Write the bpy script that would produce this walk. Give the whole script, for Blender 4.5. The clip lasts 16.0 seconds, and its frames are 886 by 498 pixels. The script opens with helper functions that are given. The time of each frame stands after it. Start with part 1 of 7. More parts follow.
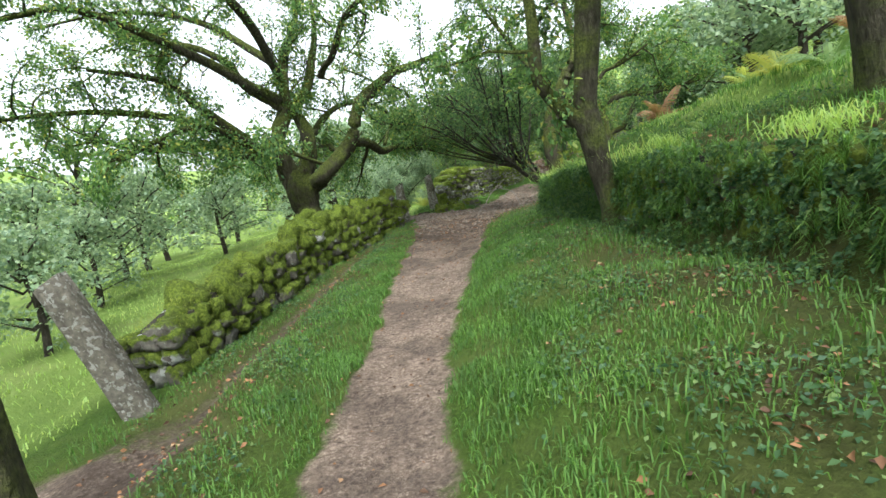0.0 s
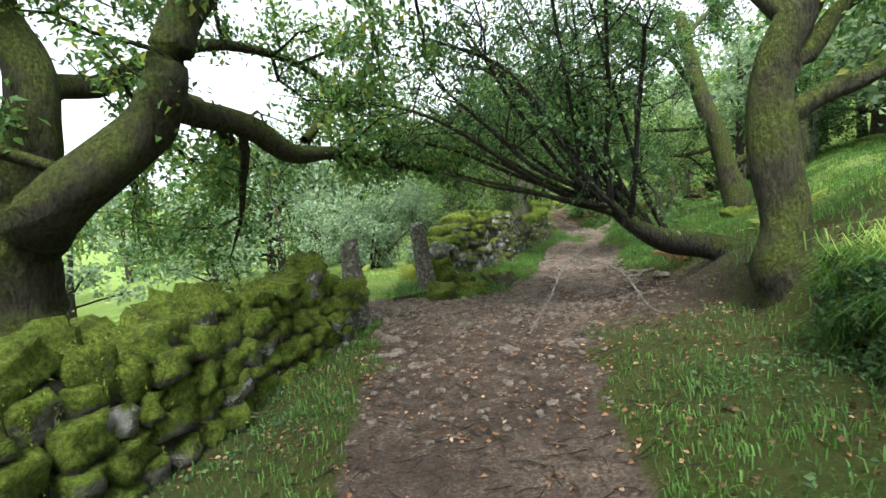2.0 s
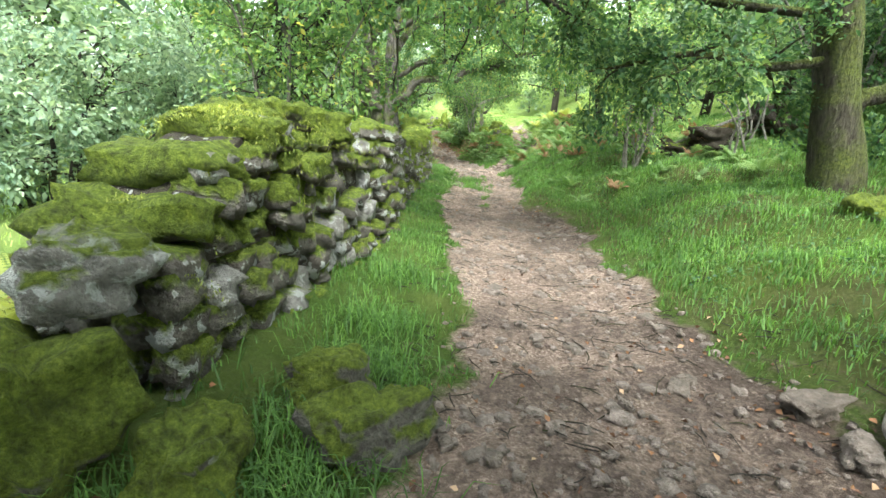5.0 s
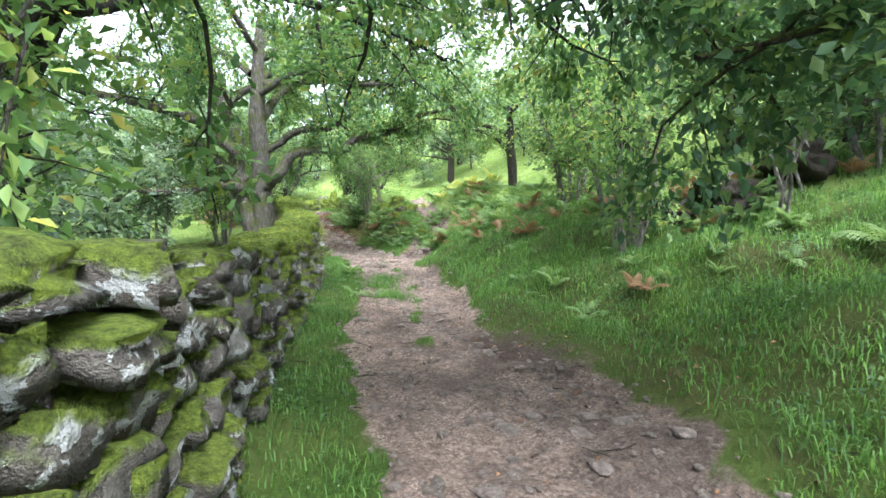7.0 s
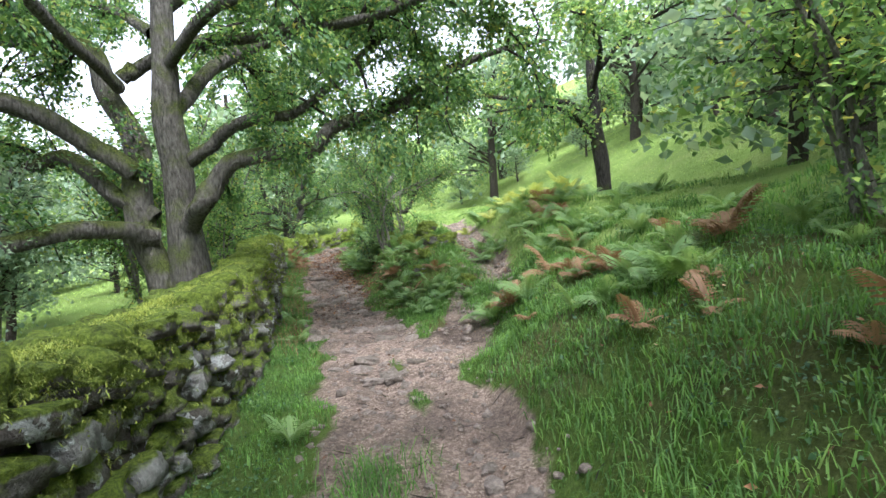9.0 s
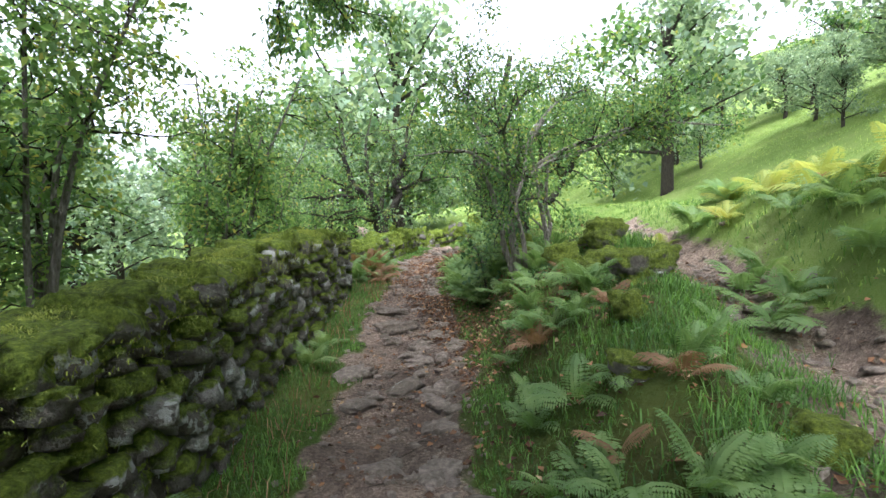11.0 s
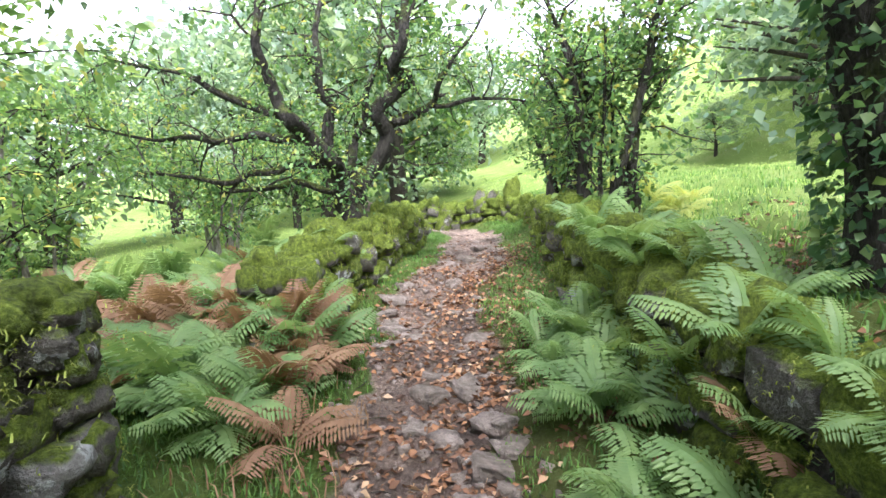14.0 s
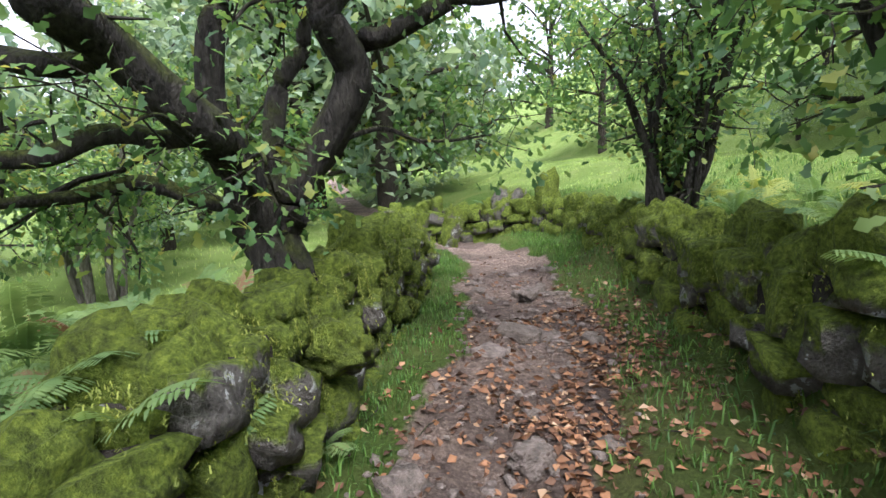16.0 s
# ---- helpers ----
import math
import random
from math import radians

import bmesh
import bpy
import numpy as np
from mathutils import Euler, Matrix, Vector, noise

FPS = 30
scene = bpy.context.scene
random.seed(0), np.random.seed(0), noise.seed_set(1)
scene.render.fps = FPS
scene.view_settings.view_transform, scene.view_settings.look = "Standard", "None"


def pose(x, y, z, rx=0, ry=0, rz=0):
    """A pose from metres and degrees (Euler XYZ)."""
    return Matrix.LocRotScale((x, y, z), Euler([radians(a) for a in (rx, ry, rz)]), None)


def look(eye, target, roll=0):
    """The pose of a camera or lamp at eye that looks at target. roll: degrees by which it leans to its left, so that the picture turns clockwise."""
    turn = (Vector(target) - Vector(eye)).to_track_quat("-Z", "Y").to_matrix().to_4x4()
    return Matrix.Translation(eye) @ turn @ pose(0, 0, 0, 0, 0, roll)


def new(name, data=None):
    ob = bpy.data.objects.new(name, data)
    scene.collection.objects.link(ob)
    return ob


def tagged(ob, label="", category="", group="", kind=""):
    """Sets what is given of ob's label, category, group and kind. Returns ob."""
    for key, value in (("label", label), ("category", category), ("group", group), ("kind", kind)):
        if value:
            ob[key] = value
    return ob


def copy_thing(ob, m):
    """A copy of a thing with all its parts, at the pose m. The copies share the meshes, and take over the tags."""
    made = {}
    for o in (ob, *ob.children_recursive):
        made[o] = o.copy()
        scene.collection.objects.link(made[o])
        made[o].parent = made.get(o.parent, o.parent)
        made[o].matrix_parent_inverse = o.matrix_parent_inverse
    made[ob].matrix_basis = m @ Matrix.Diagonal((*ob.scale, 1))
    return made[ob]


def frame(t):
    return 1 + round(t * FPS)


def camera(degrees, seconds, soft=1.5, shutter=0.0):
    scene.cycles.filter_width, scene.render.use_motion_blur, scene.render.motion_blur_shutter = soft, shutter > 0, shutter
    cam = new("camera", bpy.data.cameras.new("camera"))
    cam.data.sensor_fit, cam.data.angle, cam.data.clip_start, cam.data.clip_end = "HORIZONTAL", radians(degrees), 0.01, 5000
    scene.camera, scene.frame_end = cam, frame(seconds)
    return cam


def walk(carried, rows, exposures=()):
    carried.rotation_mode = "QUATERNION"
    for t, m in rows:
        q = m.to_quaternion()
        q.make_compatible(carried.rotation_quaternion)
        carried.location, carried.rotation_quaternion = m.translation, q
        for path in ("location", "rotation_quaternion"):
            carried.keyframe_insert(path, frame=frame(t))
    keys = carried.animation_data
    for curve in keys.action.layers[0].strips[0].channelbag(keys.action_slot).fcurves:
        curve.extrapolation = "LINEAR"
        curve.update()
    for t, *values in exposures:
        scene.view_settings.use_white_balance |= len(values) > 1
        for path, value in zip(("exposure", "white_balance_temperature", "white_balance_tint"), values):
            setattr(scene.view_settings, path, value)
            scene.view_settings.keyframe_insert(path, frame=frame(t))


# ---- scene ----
cam = camera(84.9, 16.0)
PATH = [
    (0, (0.126, -0.175, 1.056), (0.152, 1.796, 0.719), -7.1),
    (0.5, (0.201, 1.28, 1.063), (0.243, 3.258, 0.774), -7.6),
    (1, (0.262, 2.735, 1.09), (0.326, 4.719, 0.846), -5.4),
    (1.5, (0.24, 4.178, 1.061), (0.311, 6.165, 0.844), -5.2),
    (2, (0.216, 5.501, 0.951), (0.288, 7.494, 0.808), -4.8),
    (2.5, (0.179, 6.774, 0.999), (0.28, 8.77, 0.921), -4.1),
    (3, (0.171, 7.741, 1.009), (0.273, 9.735, 0.888), -1.3),
    (3.5, (0.189, 8.537, 0.971), (0.344, 10.496, 0.601), 2.1),
    (4, (0.3, 9.262, 0.886), (0.556, 11.122, 0.196), 5.5),
    (4.5, (0.523, 9.785, 0.893), (0.972, 11.593, 0.164), 7.3),
    (5, (0.838, 10.298, 0.926), (1.518, 12.114, 0.436), 4.7),
    (5.2, (0.992, 10.473, 0.944), (1.753, 12.283, 0.561), 2.6),
    (7.3, (1.935, 13.388, 0.979), (2.997, 15.077, 0.841), -0.5),
    (7.5, (2.118, 13.715, 0.979), (3.139, 15.432, 0.879), -1.1),
    (8, (2.684, 14.616, 0.99), (3.654, 16.363, 0.92), -2.7),
    (8.2, (2.904, 14.988, 1.024), (3.88, 16.732, 0.95), -3.9),
    (10.3, (5.03, 19.522, 1.118), (5.696, 21.407, 1.057), -3.6),
    (10.5, (5.124, 19.906, 1.146), (5.714, 21.816, 1.097), -3.2),
    (11, (5.329, 20.85, 1.158), (5.781, 22.797, 1.081), -1.9),
    (11.5, (5.471, 21.718, 1.146), (5.84, 23.678, 1.006), -1.7),
    (12, (5.571, 22.603, 1.149), (5.93, 24.559, 0.933), -1.9),
    (12.5, (5.708, 23.548, 1.187), (6.094, 25.496, 0.949), -2.3),
    (13, (5.971, 24.443, 1.186), (6.4, 26.38, 0.935), -2.7),
    (13.5, (6.086, 25.257, 1.257), (6.552, 27.188, 1.031), -2.0),
    (14, (6.225, 26.113, 1.374), (6.652, 28.054, 1.143), -1.3),
    (14.5, (6.363, 26.776, 1.376), (6.767, 28.716, 1.11), -2.4),
    (15, (6.355, 27.478, 1.426), (6.712, 29.425, 1.135), -1.1),
    (15.5, (6.524, 28.176, 1.454), (6.909, 30.12, 1.184), -1.1),
    (16, (6.616, 28.827, 1.459), (7.076, 30.756, 1.2), -1.8),
]
walk(cam, [(t, look(eye, target, roll)) for t, eye, target, roll in PATH], exposures=((0, 1.65, 6000, 7), (1.5, 1.70, 6000, 7), (2.5, 1.75, 6000, 7), (3.5, 2.00, 6000, 7), (4.2, 2.45, 6000, 7), (5.2, 2.77, 6000, 7), (7.3, 2.47, 5550, 16), (8.2, 2.22, 5550, 16), (10.3, 2.20, 5700, 16), (12, 2.20, 5700, 16), (13.2, 2.70, 5700, 22), (14.2, 2.55, 5700, 22), (15, 2.10, 5700, 22), (16, 1.85, 5700, 22)))

# ---------------------------------------------------------------- light
world = bpy.data.worlds.new("overcast_sky")
scene.world = world
world.use_nodes = True
wn, wl = world.node_tree.nodes, world.node_tree.links
sky = wn.new("ShaderNodeTexSky")
sky.sky_type, sky.sun_disc = "NISHITA", False
sky.sun_elevation, sky.sun_rotation = radians(58), radians(180)
sky.dust_density, sky.air_density = 3.0, 1.0
grey = wn.new("ShaderNodeHueSaturation")
grey.inputs["Saturation"].default_value = 0.12
wl.new(sky.outputs[0], grey.inputs["Color"])
wl.new(grey.outputs[0], wn["Background"].inputs[0])
wn["Background"].inputs[1].default_value = 0.15
sun = new("sun", bpy.data.lights.new("sun", "SUN"))
sun.data.energy, sun.data.angle, sun.data.color = 1.4, radians(24), (1.0, 0.95, 0.86)
sun.matrix_world = look((0, 0, 40), Vector((0, 0, 40)) - Vector((math.sin(radians(180)) * 0.53, math.cos(radians(180)) * 0.53, 0.85)))

# ---------------------------------------------------------------- materials
def node(nt, kind, **inputs):
    n = nt.nodes.new(kind)
    for key, value in inputs.items():
        n.inputs[key.replace("_", " ")].default_value = value
    return n


def ramp(nt, fac, stops, links=True):
    r = nt.nodes.new("ShaderNodeValToRGB")
    el = r.color_ramp.elements
    while len(el) < len(stops):
        el.new(0.5)
    for e, (p, c) in zip(el, stops):
        e.position, e.color = p, (*c, 1)
    nt.links.new(fac, r.inputs[0])
    return r.outputs[0]


def mixc(nt, fac, a, b, mode="MIX"):
    m = nt.nodes.new("ShaderNodeMix")
    m.data_type, m.blend_type = "RGBA", mode
    for sock, v in ((m.inputs[0], fac), (m.inputs[6], a), (m.inputs[7], b)):
        if isinstance(v, (int, float)):
            sock.default_value = v
        elif isinstance(v, tuple):
            sock.default_value = (*v, 1)
        else:
            nt.links.new(v, sock)
    return m.outputs[2]


def maths(nt, op, a, b=0.0, clamp=False):
    m = nt.nodes.new("ShaderNodeMath")
    m.operation, m.use_clamp = op, clamp
    for sock, v in zip(m.inputs, (a, b)):
        if isinstance(v, (int, float)):
            sock.default_value = v
        else:
            nt.links.new(v, sock)
    return m.outputs[0]


def noise_at(nt, scale, detail=4.0, rough=0.6, coord=None):
    n = node(nt, "ShaderNodeTexNoise", Scale=scale, Detail=detail, Roughness=rough)
    if coord is None:
        coord = nt.nodes.new("ShaderNodeNewGeometry").outputs["Position"]
    nt.links.new(coord, n.inputs["Vector"])
    return n.outputs[0]


def begin(name):
    m = bpy.data.materials.new(name)
    m.use_nodes = True
    nt = m.node_tree
    return m, nt, nt.nodes["Principled BSDF"]


def bump(nt, bsdf, height, strength, distance):
    b = node(nt, "ShaderNodeBump", Strength=strength, Distance=distance)
    nt.links.new(height, b.inputs["Height"])
    nt.links.new(b.outputs[0], bsdf.inputs["Normal"])


def upward(nt):
    g = nt.nodes.new("ShaderNodeNewGeometry")
    s = nt.nodes.new("ShaderNodeSeparateXYZ")
    nt.links.new(g.outputs["Normal"], s.inputs[0])
    return s.outputs["Z"]


def rock_material(name, moss, pale, base=(0.16, 0.15, 0.125), spot=13, crust=(0.45, 0.47, 0.43)):
    """Weathered stone, grown over with moss on its upper side, with pale lichen spots. moss, pale: how much of each."""
    m, nt, p = begin(name)
    rnd = nt.nodes.new("ShaderNodeObjectInfo").outputs["Random"]
    isl = nt.nodes.new("ShaderNodeNewGeometry").outputs["Random Per Island"]
    grain, big, fine = noise_at(nt, 26, 6), noise_at(nt, 5, 3), noise_at(nt, 120, 4)
    stone = ramp(nt, grain, [(0.25, tuple(c * 0.45 for c in base)), (0.5, base), (0.75, tuple(c * 1.75 for c in base))])
    stone = mixc(nt, maths(nt, "MULTIPLY", rnd, 0.45), stone, (0.10, 0.085, 0.06))
    lichen = maths(nt, "GREATER_THAN", maths(nt, "ADD", noise_at(nt, spot, 5), maths(nt, "MULTIPLY", rnd, 0.16)), 0.72 - pale * 0.14)
    stone = mixc(nt, maths(nt, "MULTIPLY", lichen, 0.8), stone, crust)
    green = ramp(nt, noise_at(nt, 44, 6, 0.75), [(0.3, (0.016, 0.026, 0.004)), (0.48, (0.125, 0.182, 0.02)), (0.72, (0.31, 0.4, 0.046))])
    green = mixc(nt, maths(nt, "MULTIPLY", isl, 0.3), green, (0.13, 0.145, 0.026))
    green = mixc(nt, ramp(nt, noise_at(nt, 9, 5, 0.7), [(0.34, (0.6, 0.6, 0.6)), (0.5, (0, 0, 0))]), green, (0.03, 0.04, 0.010))
    cover = maths(nt, "ADD", maths(nt, "MULTIPLY", upward(nt), 0.42), maths(nt, "ADD", big, maths(nt, "MULTIPLY", rnd, 0.3)))
    cover = maths(nt, "ADD", cover, maths(nt, "MULTIPLY", grain, 0.5))
    cover = maths(nt, "MULTIPLY", maths(nt, "SUBTRACT", cover, 1.42 - moss), 7.0, True)
    nt.links.new(mixc(nt, cover, stone, green), p.inputs["Base Color"])
    p.inputs["Roughness"].default_value = 0.93
    p.inputs["Specular IOR Level"].default_value = 0.2
    tuft = noise_at(nt, 70, 5, 0.8)
    bump(nt, p, maths(nt, "ADD", maths(nt, "ADD", grain, maths(nt, "MULTIPLY", fine, 0.7)), maths(nt, "MULTIPLY", cover, tuft)), 1.0, 0.045)
    return m


def bark_material(name, dark, light, moss):
    m, nt, p = begin(name)
    co = nt.nodes.new("ShaderNodeNewGeometry").outputs["Position"]
    stretch = nt.nodes.new("ShaderNodeMapping")
    stretch.inputs["Scale"].default_value = (1, 1, 0.28)
    nt.links.new(co, stretch.inputs[0])
    furrow = noise_at(nt, 38, 6, 0.65, stretch.outputs[0])
    patch = noise_at(nt, 3.5, 4)
    wood = ramp(nt, furrow, [(0.3, dark), (0.52, tuple((a + b) / 2 for a, b in zip(dark, light))), (0.75, light)])
    green = ramp(nt, noise_at(nt, 50, 5), [(0.3, (0.02, 0.03, 0.005)), (0.7, (0.125, 0.15, 0.026))])
    cover = maths(nt, "ADD", maths(nt, "MULTIPLY", upward(nt), 0.28), patch)
    cover = maths(nt, "MULTIPLY", maths(nt, "SUBTRACT", cover, 0.85 - moss), 5.0, True)
    nt.links.new(mixc(nt, cover, wood, green), p.inputs["Base Color"])
    p.inputs["Roughness"].default_value = 0.9
    p.inputs["Specular IOR Level"].default_value = 0.25
    bump(nt, p, maths(nt, "ADD", furrow, maths(nt, "MULTIPLY", noise_at(nt, 14, 5, 0.7, stretch.outputs[0]), 1.2)), 1.0, 0.08)
    return m


def leaf_material(name, stops, glow=0.5, rough=0.5, patch=None):
    """Thin green blades: diffuse and gloss on the lit side, light passing through to the other."""
    m, nt, p = begin(name)
    isl = nt.nodes.new("ShaderNodeNewGeometry").outputs["Random Per Island"]
    fac = isl
    stops = [(at, (c[0] * 1.28, c[1] * 1.12, c[2] * 1.45) if c[1] > c[0] else c) for at, c in stops]
    if patch:
        fac = maths(nt, "ADD", maths(nt, "MULTIPLY", isl, 0.55), maths(nt, "MULTIPLY", maths(nt, "SUBTRACT", noise_at(nt, patch, 4), 0.25), 0.9), True)
    col = ramp(nt, fac, stops)
    nt.links.new(col, p.inputs["Base Color"])
    p.inputs["Roughness"].default_value = rough
    p.inputs["Specular IOR Level"].default_value = 0.3
    back = nt.nodes.new("ShaderNodeBsdfTranslucent")
    nt.links.new(mixc(nt, 1.0, col, (2.05, 1.95, 1.35), "MULTIPLY"), back.inputs[0])
    mx = nt.nodes.new("ShaderNodeMixShader")
    mx.inputs[0].default_value = glow
    nt.links.new(p.outputs[0], mx.inputs[1])
    nt.links.new(back.outputs[0], mx.inputs[2])
    nt.links.new(mx.outputs[0], nt.nodes["Material Output"].inputs[0])
    return m


def ground_material():
    """Trodden earth and turf on one sheet; 'soil' marks the trodden parts, a second mask dead leaves and painted tree
    shade.
    """
    m, nt, p = begin("ground")
    soil = nt.nodes.new("ShaderNodeAttribute")
    soil.attribute_name = "soil"
    litter_shade = nt.nodes.new("ShaderNodeAttribute")
    litter_shade.attribute_name = "litter_shade"
    big, mid, fine = noise_at(nt, 1.3, 4), noise_at(nt, 9, 6, 0.7), noise_at(nt, 60, 6, 0.75)
    earth = ramp(nt, fine, [(0.32, (0.03, 0.022, 0.017)), (0.5, (0.125, 0.097, 0.076)), (0.66, (0.34, 0.285, 0.235))])
    earth = mixc(nt, ramp(nt, mid, [(0.35, (0, 0, 0)), (0.65, (1, 1, 1))]), earth, mixc(nt, ramp(nt, noise_at(nt, 24, 6, 0.7), [(0.35, (0, 0, 0)), (0.65, (1, 1, 1))]), (0.035, 0.026, 0.021), (0.22, 0.175, 0.14)))
    damp = ramp(nt, noise_at(nt, 1.6, 6, 0.68), [(0.42, (1, 1, 1)), (0.56, (0, 0, 0))])
    earth = mixc(nt, maths(nt, "MULTIPLY", damp, 0.62), mixc(nt, 1.0, earth, (2.25, 2.15, 2.05), "MULTIPLY"), mixc(nt, fine, (0.03, 0.023, 0.019), (0.15, 0.115, 0.09)))
    # dead leaves, and the trees' shade painted into the earth colour
    earth = mixc(nt, maths(nt, "MULTIPLY", litter_shade.outputs["Fac"], maths(nt, "MULTIPLY", mid, 1.6), True), earth, mixc(nt, fine, (0.018, 0.013, 0.010), (0.085, 0.062, 0.047)))
    turf = ramp(nt, fine, [(0.25, (0.025, 0.045, 0.008)), (0.5, (0.06, 0.115, 0.014)), (0.75, (0.12, 0.20, 0.03))])
    turf = mixc(nt, ramp(nt, big, [(0.4, (0, 0, 0)), (0.7, (1, 1, 1))]), turf, mixc(nt, mid, (0.05, 0.075, 0.012), (0.17, 0.21, 0.05)))
    # same mask on the turf: dead leaves, plus the bank's shade as colour
    turf = mixc(nt, maths(nt, "MULTIPLY", litter_shade.outputs["Fac"], maths(nt, "MULTIPLY", mid, 1.2)), turf, mixc(nt, fine, (0.03, 0.022, 0.012), (0.13, 0.085, 0.045)))
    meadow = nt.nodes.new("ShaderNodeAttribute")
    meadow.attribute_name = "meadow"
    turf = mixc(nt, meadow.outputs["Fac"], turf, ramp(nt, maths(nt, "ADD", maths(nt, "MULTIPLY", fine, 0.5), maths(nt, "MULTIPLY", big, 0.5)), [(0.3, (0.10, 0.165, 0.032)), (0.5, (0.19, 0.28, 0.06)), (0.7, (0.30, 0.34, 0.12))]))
    edge = maths(nt, "ADD", soil.outputs["Fac"], maths(nt, "MULTIPLY", maths(nt, "SUBTRACT", mid, 0.5), 0.9))
    edge = maths(nt, "MULTIPLY", maths(nt, "SUBTRACT", edge, 0.36), 4.0, True)
    nt.links.new(mixc(nt, edge, turf, earth), p.inputs["Base Color"])
    p.inputs["Roughness"].default_value = 0.95
    p.inputs["Specular IOR Level"].default_value = 0.15
    bump(nt, p, maths(nt, "ADD", mid, maths(nt, "MULTIPLY", fine, 0.6)), 1.0, 0.09)
    return m


MAT_GROUND = ground_material()
MAT_MOSSROCK = rock_material("mossy_stone", 0.6, 0.3)
MAT_DARKROCK = rock_material("dark_wall_stone", 0.42, 0.5, (0.135, 0.127, 0.107))
MAT_PALEROCK = rock_material("pale_wall_stone", 0.34, 0.9, (0.27, 0.265, 0.235))
MAT_MOSSY = rock_material("moss_cushion", 0.85, 0.0)
MAT_LICHEN = rock_material("lichened_granite", 0.02, 0.5, (0.17, 0.155, 0.125), 30, (0.34, 0.34, 0.30))
MAT_PEBBLE = rock_material("path_stone", -0.25, -0.8, (0.25, 0.208, 0.17))
MAT_EARTH = rock_material("bare_dark_earth", 0.15, -0.9, (0.034, 0.028, 0.02))
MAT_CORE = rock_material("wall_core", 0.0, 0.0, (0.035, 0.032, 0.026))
MAT_BARK = bark_material("oak_bark", (0.008, 0.007, 0.005), (0.075, 0.068, 0.052), 0.30)
MAT_MOSSBARK = bark_material("mossy_bark", (0.014, 0.012, 0.007), (0.095, 0.085, 0.052), 0.44)
MAT_GREYBARK = bark_material("grey_oak_bark", (0.03, 0.026, 0.02), (0.2, 0.185, 0.15), 0.36)
MAT_PALEBARK = bark_material("pale_bark", (0.09, 0.078, 0.062), (0.34, 0.32, 0.27), 0.1)
MAT_TWIG = bark_material("twig_bark", (0.02, 0.016, 0.012), (0.09, 0.078, 0.055), 0.14)
MAT_OAKLEAF = leaf_material("oak_leaf", [(0.0, (0.0312, 0.078, 0.0238)), (0.5, (0.0645, 0.145, 0.0365)), (0.88, (0.12, 0.215, 0.0475)), (1.0, (0.25, 0.25, 0.055))], 0.45)
MAT_DARKLEAF = leaf_material("hawthorn_leaf", [(0.0, (0.0229, 0.062, 0.0222)), (0.6, (0.052, 0.12, 0.036)), (1.0, (0.114, 0.19, 0.049))], 0.42)
MAT_PALELEAF = leaf_material("hazel_leaf", [(0.0, (0.052, 0.11, 0.033)), (0.6, (0.0988, 0.2, 0.05)), (0.92, (0.187, 0.29, 0.069)), (1.0, (0.374, 0.33, 0.083))], 0.5)
# leaves further off: the valley haze is mixed into this paler, bluer green
MAT_HAZEDLEAF = leaf_material("hazed_foliage", [(0.0, (0.078, 0.145, 0.075)), (0.5, (0.13, 0.215, 0.105)), (1.0, (0.22, 0.32, 0.16))], 0.4)
MAT_GRASS = leaf_material("grass_blade", [(0.0, (0.022, 0.05, 0.011)), (0.5, (0.054, 0.132, 0.02)), (0.85, (0.105, 0.225, 0.034)), (1.0, (0.17, 0.235, 0.06))], 0.4, 0.6, 2.2)
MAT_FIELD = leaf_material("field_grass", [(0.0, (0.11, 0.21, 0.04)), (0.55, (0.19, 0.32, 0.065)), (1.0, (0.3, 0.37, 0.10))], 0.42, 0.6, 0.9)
MAT_MOSSHAIR = leaf_material("moss_tuft", [(0.0, (0.045, 0.07, 0.012)), (0.5, (0.15, 0.21, 0.028)), (1.0, (0.23, 0.295, 0.042))], 0.3, 0.8, 6.0)
MAT_FERN = leaf_material("fern_green", [(0.0, (0.03, 0.068, 0.02)), (0.5, (0.085, 0.165, 0.042)), (1.0, (0.2, 0.3, 0.08))], 0.4, 0.5, 5.0)
MAT_BRACKEN = leaf_material("bracken_brown", [(0.0, (0.07, 0.042, 0.022)), (0.5, (0.17, 0.1, 0.052)), (1.0, (0.33, 0.225, 0.125))], 0.3, 0.7, 5.0)
MAT_YELLOWFERN = leaf_material("bracken_yellow", [(0.0, (0.1, 0.18, 0.035)), (0.6, (0.2, 0.26, 0.05)), (1.0, (0.36, 0.24, 0.07))], 0.45, 0.6, 3.0)
MAT_LITTER = leaf_material("dead_leaf", [(0.0, (0.05, 0.028, 0.016)), (0.5, (0.14, 0.07, 0.034)), (0.85, (0.27, 0.135, 0.06)), (1.0, (0.38, 0.27, 0.16))], 0.1, 0.7)
MAT_DEADWOOD = bark_material("dead_wood", (0.12, 0.10, 0.085), (0.36, 0.33, 0.29), -0.3)

# ---------------------------------------------------------------- mesh helpers
rng = np.random.default_rng(7)


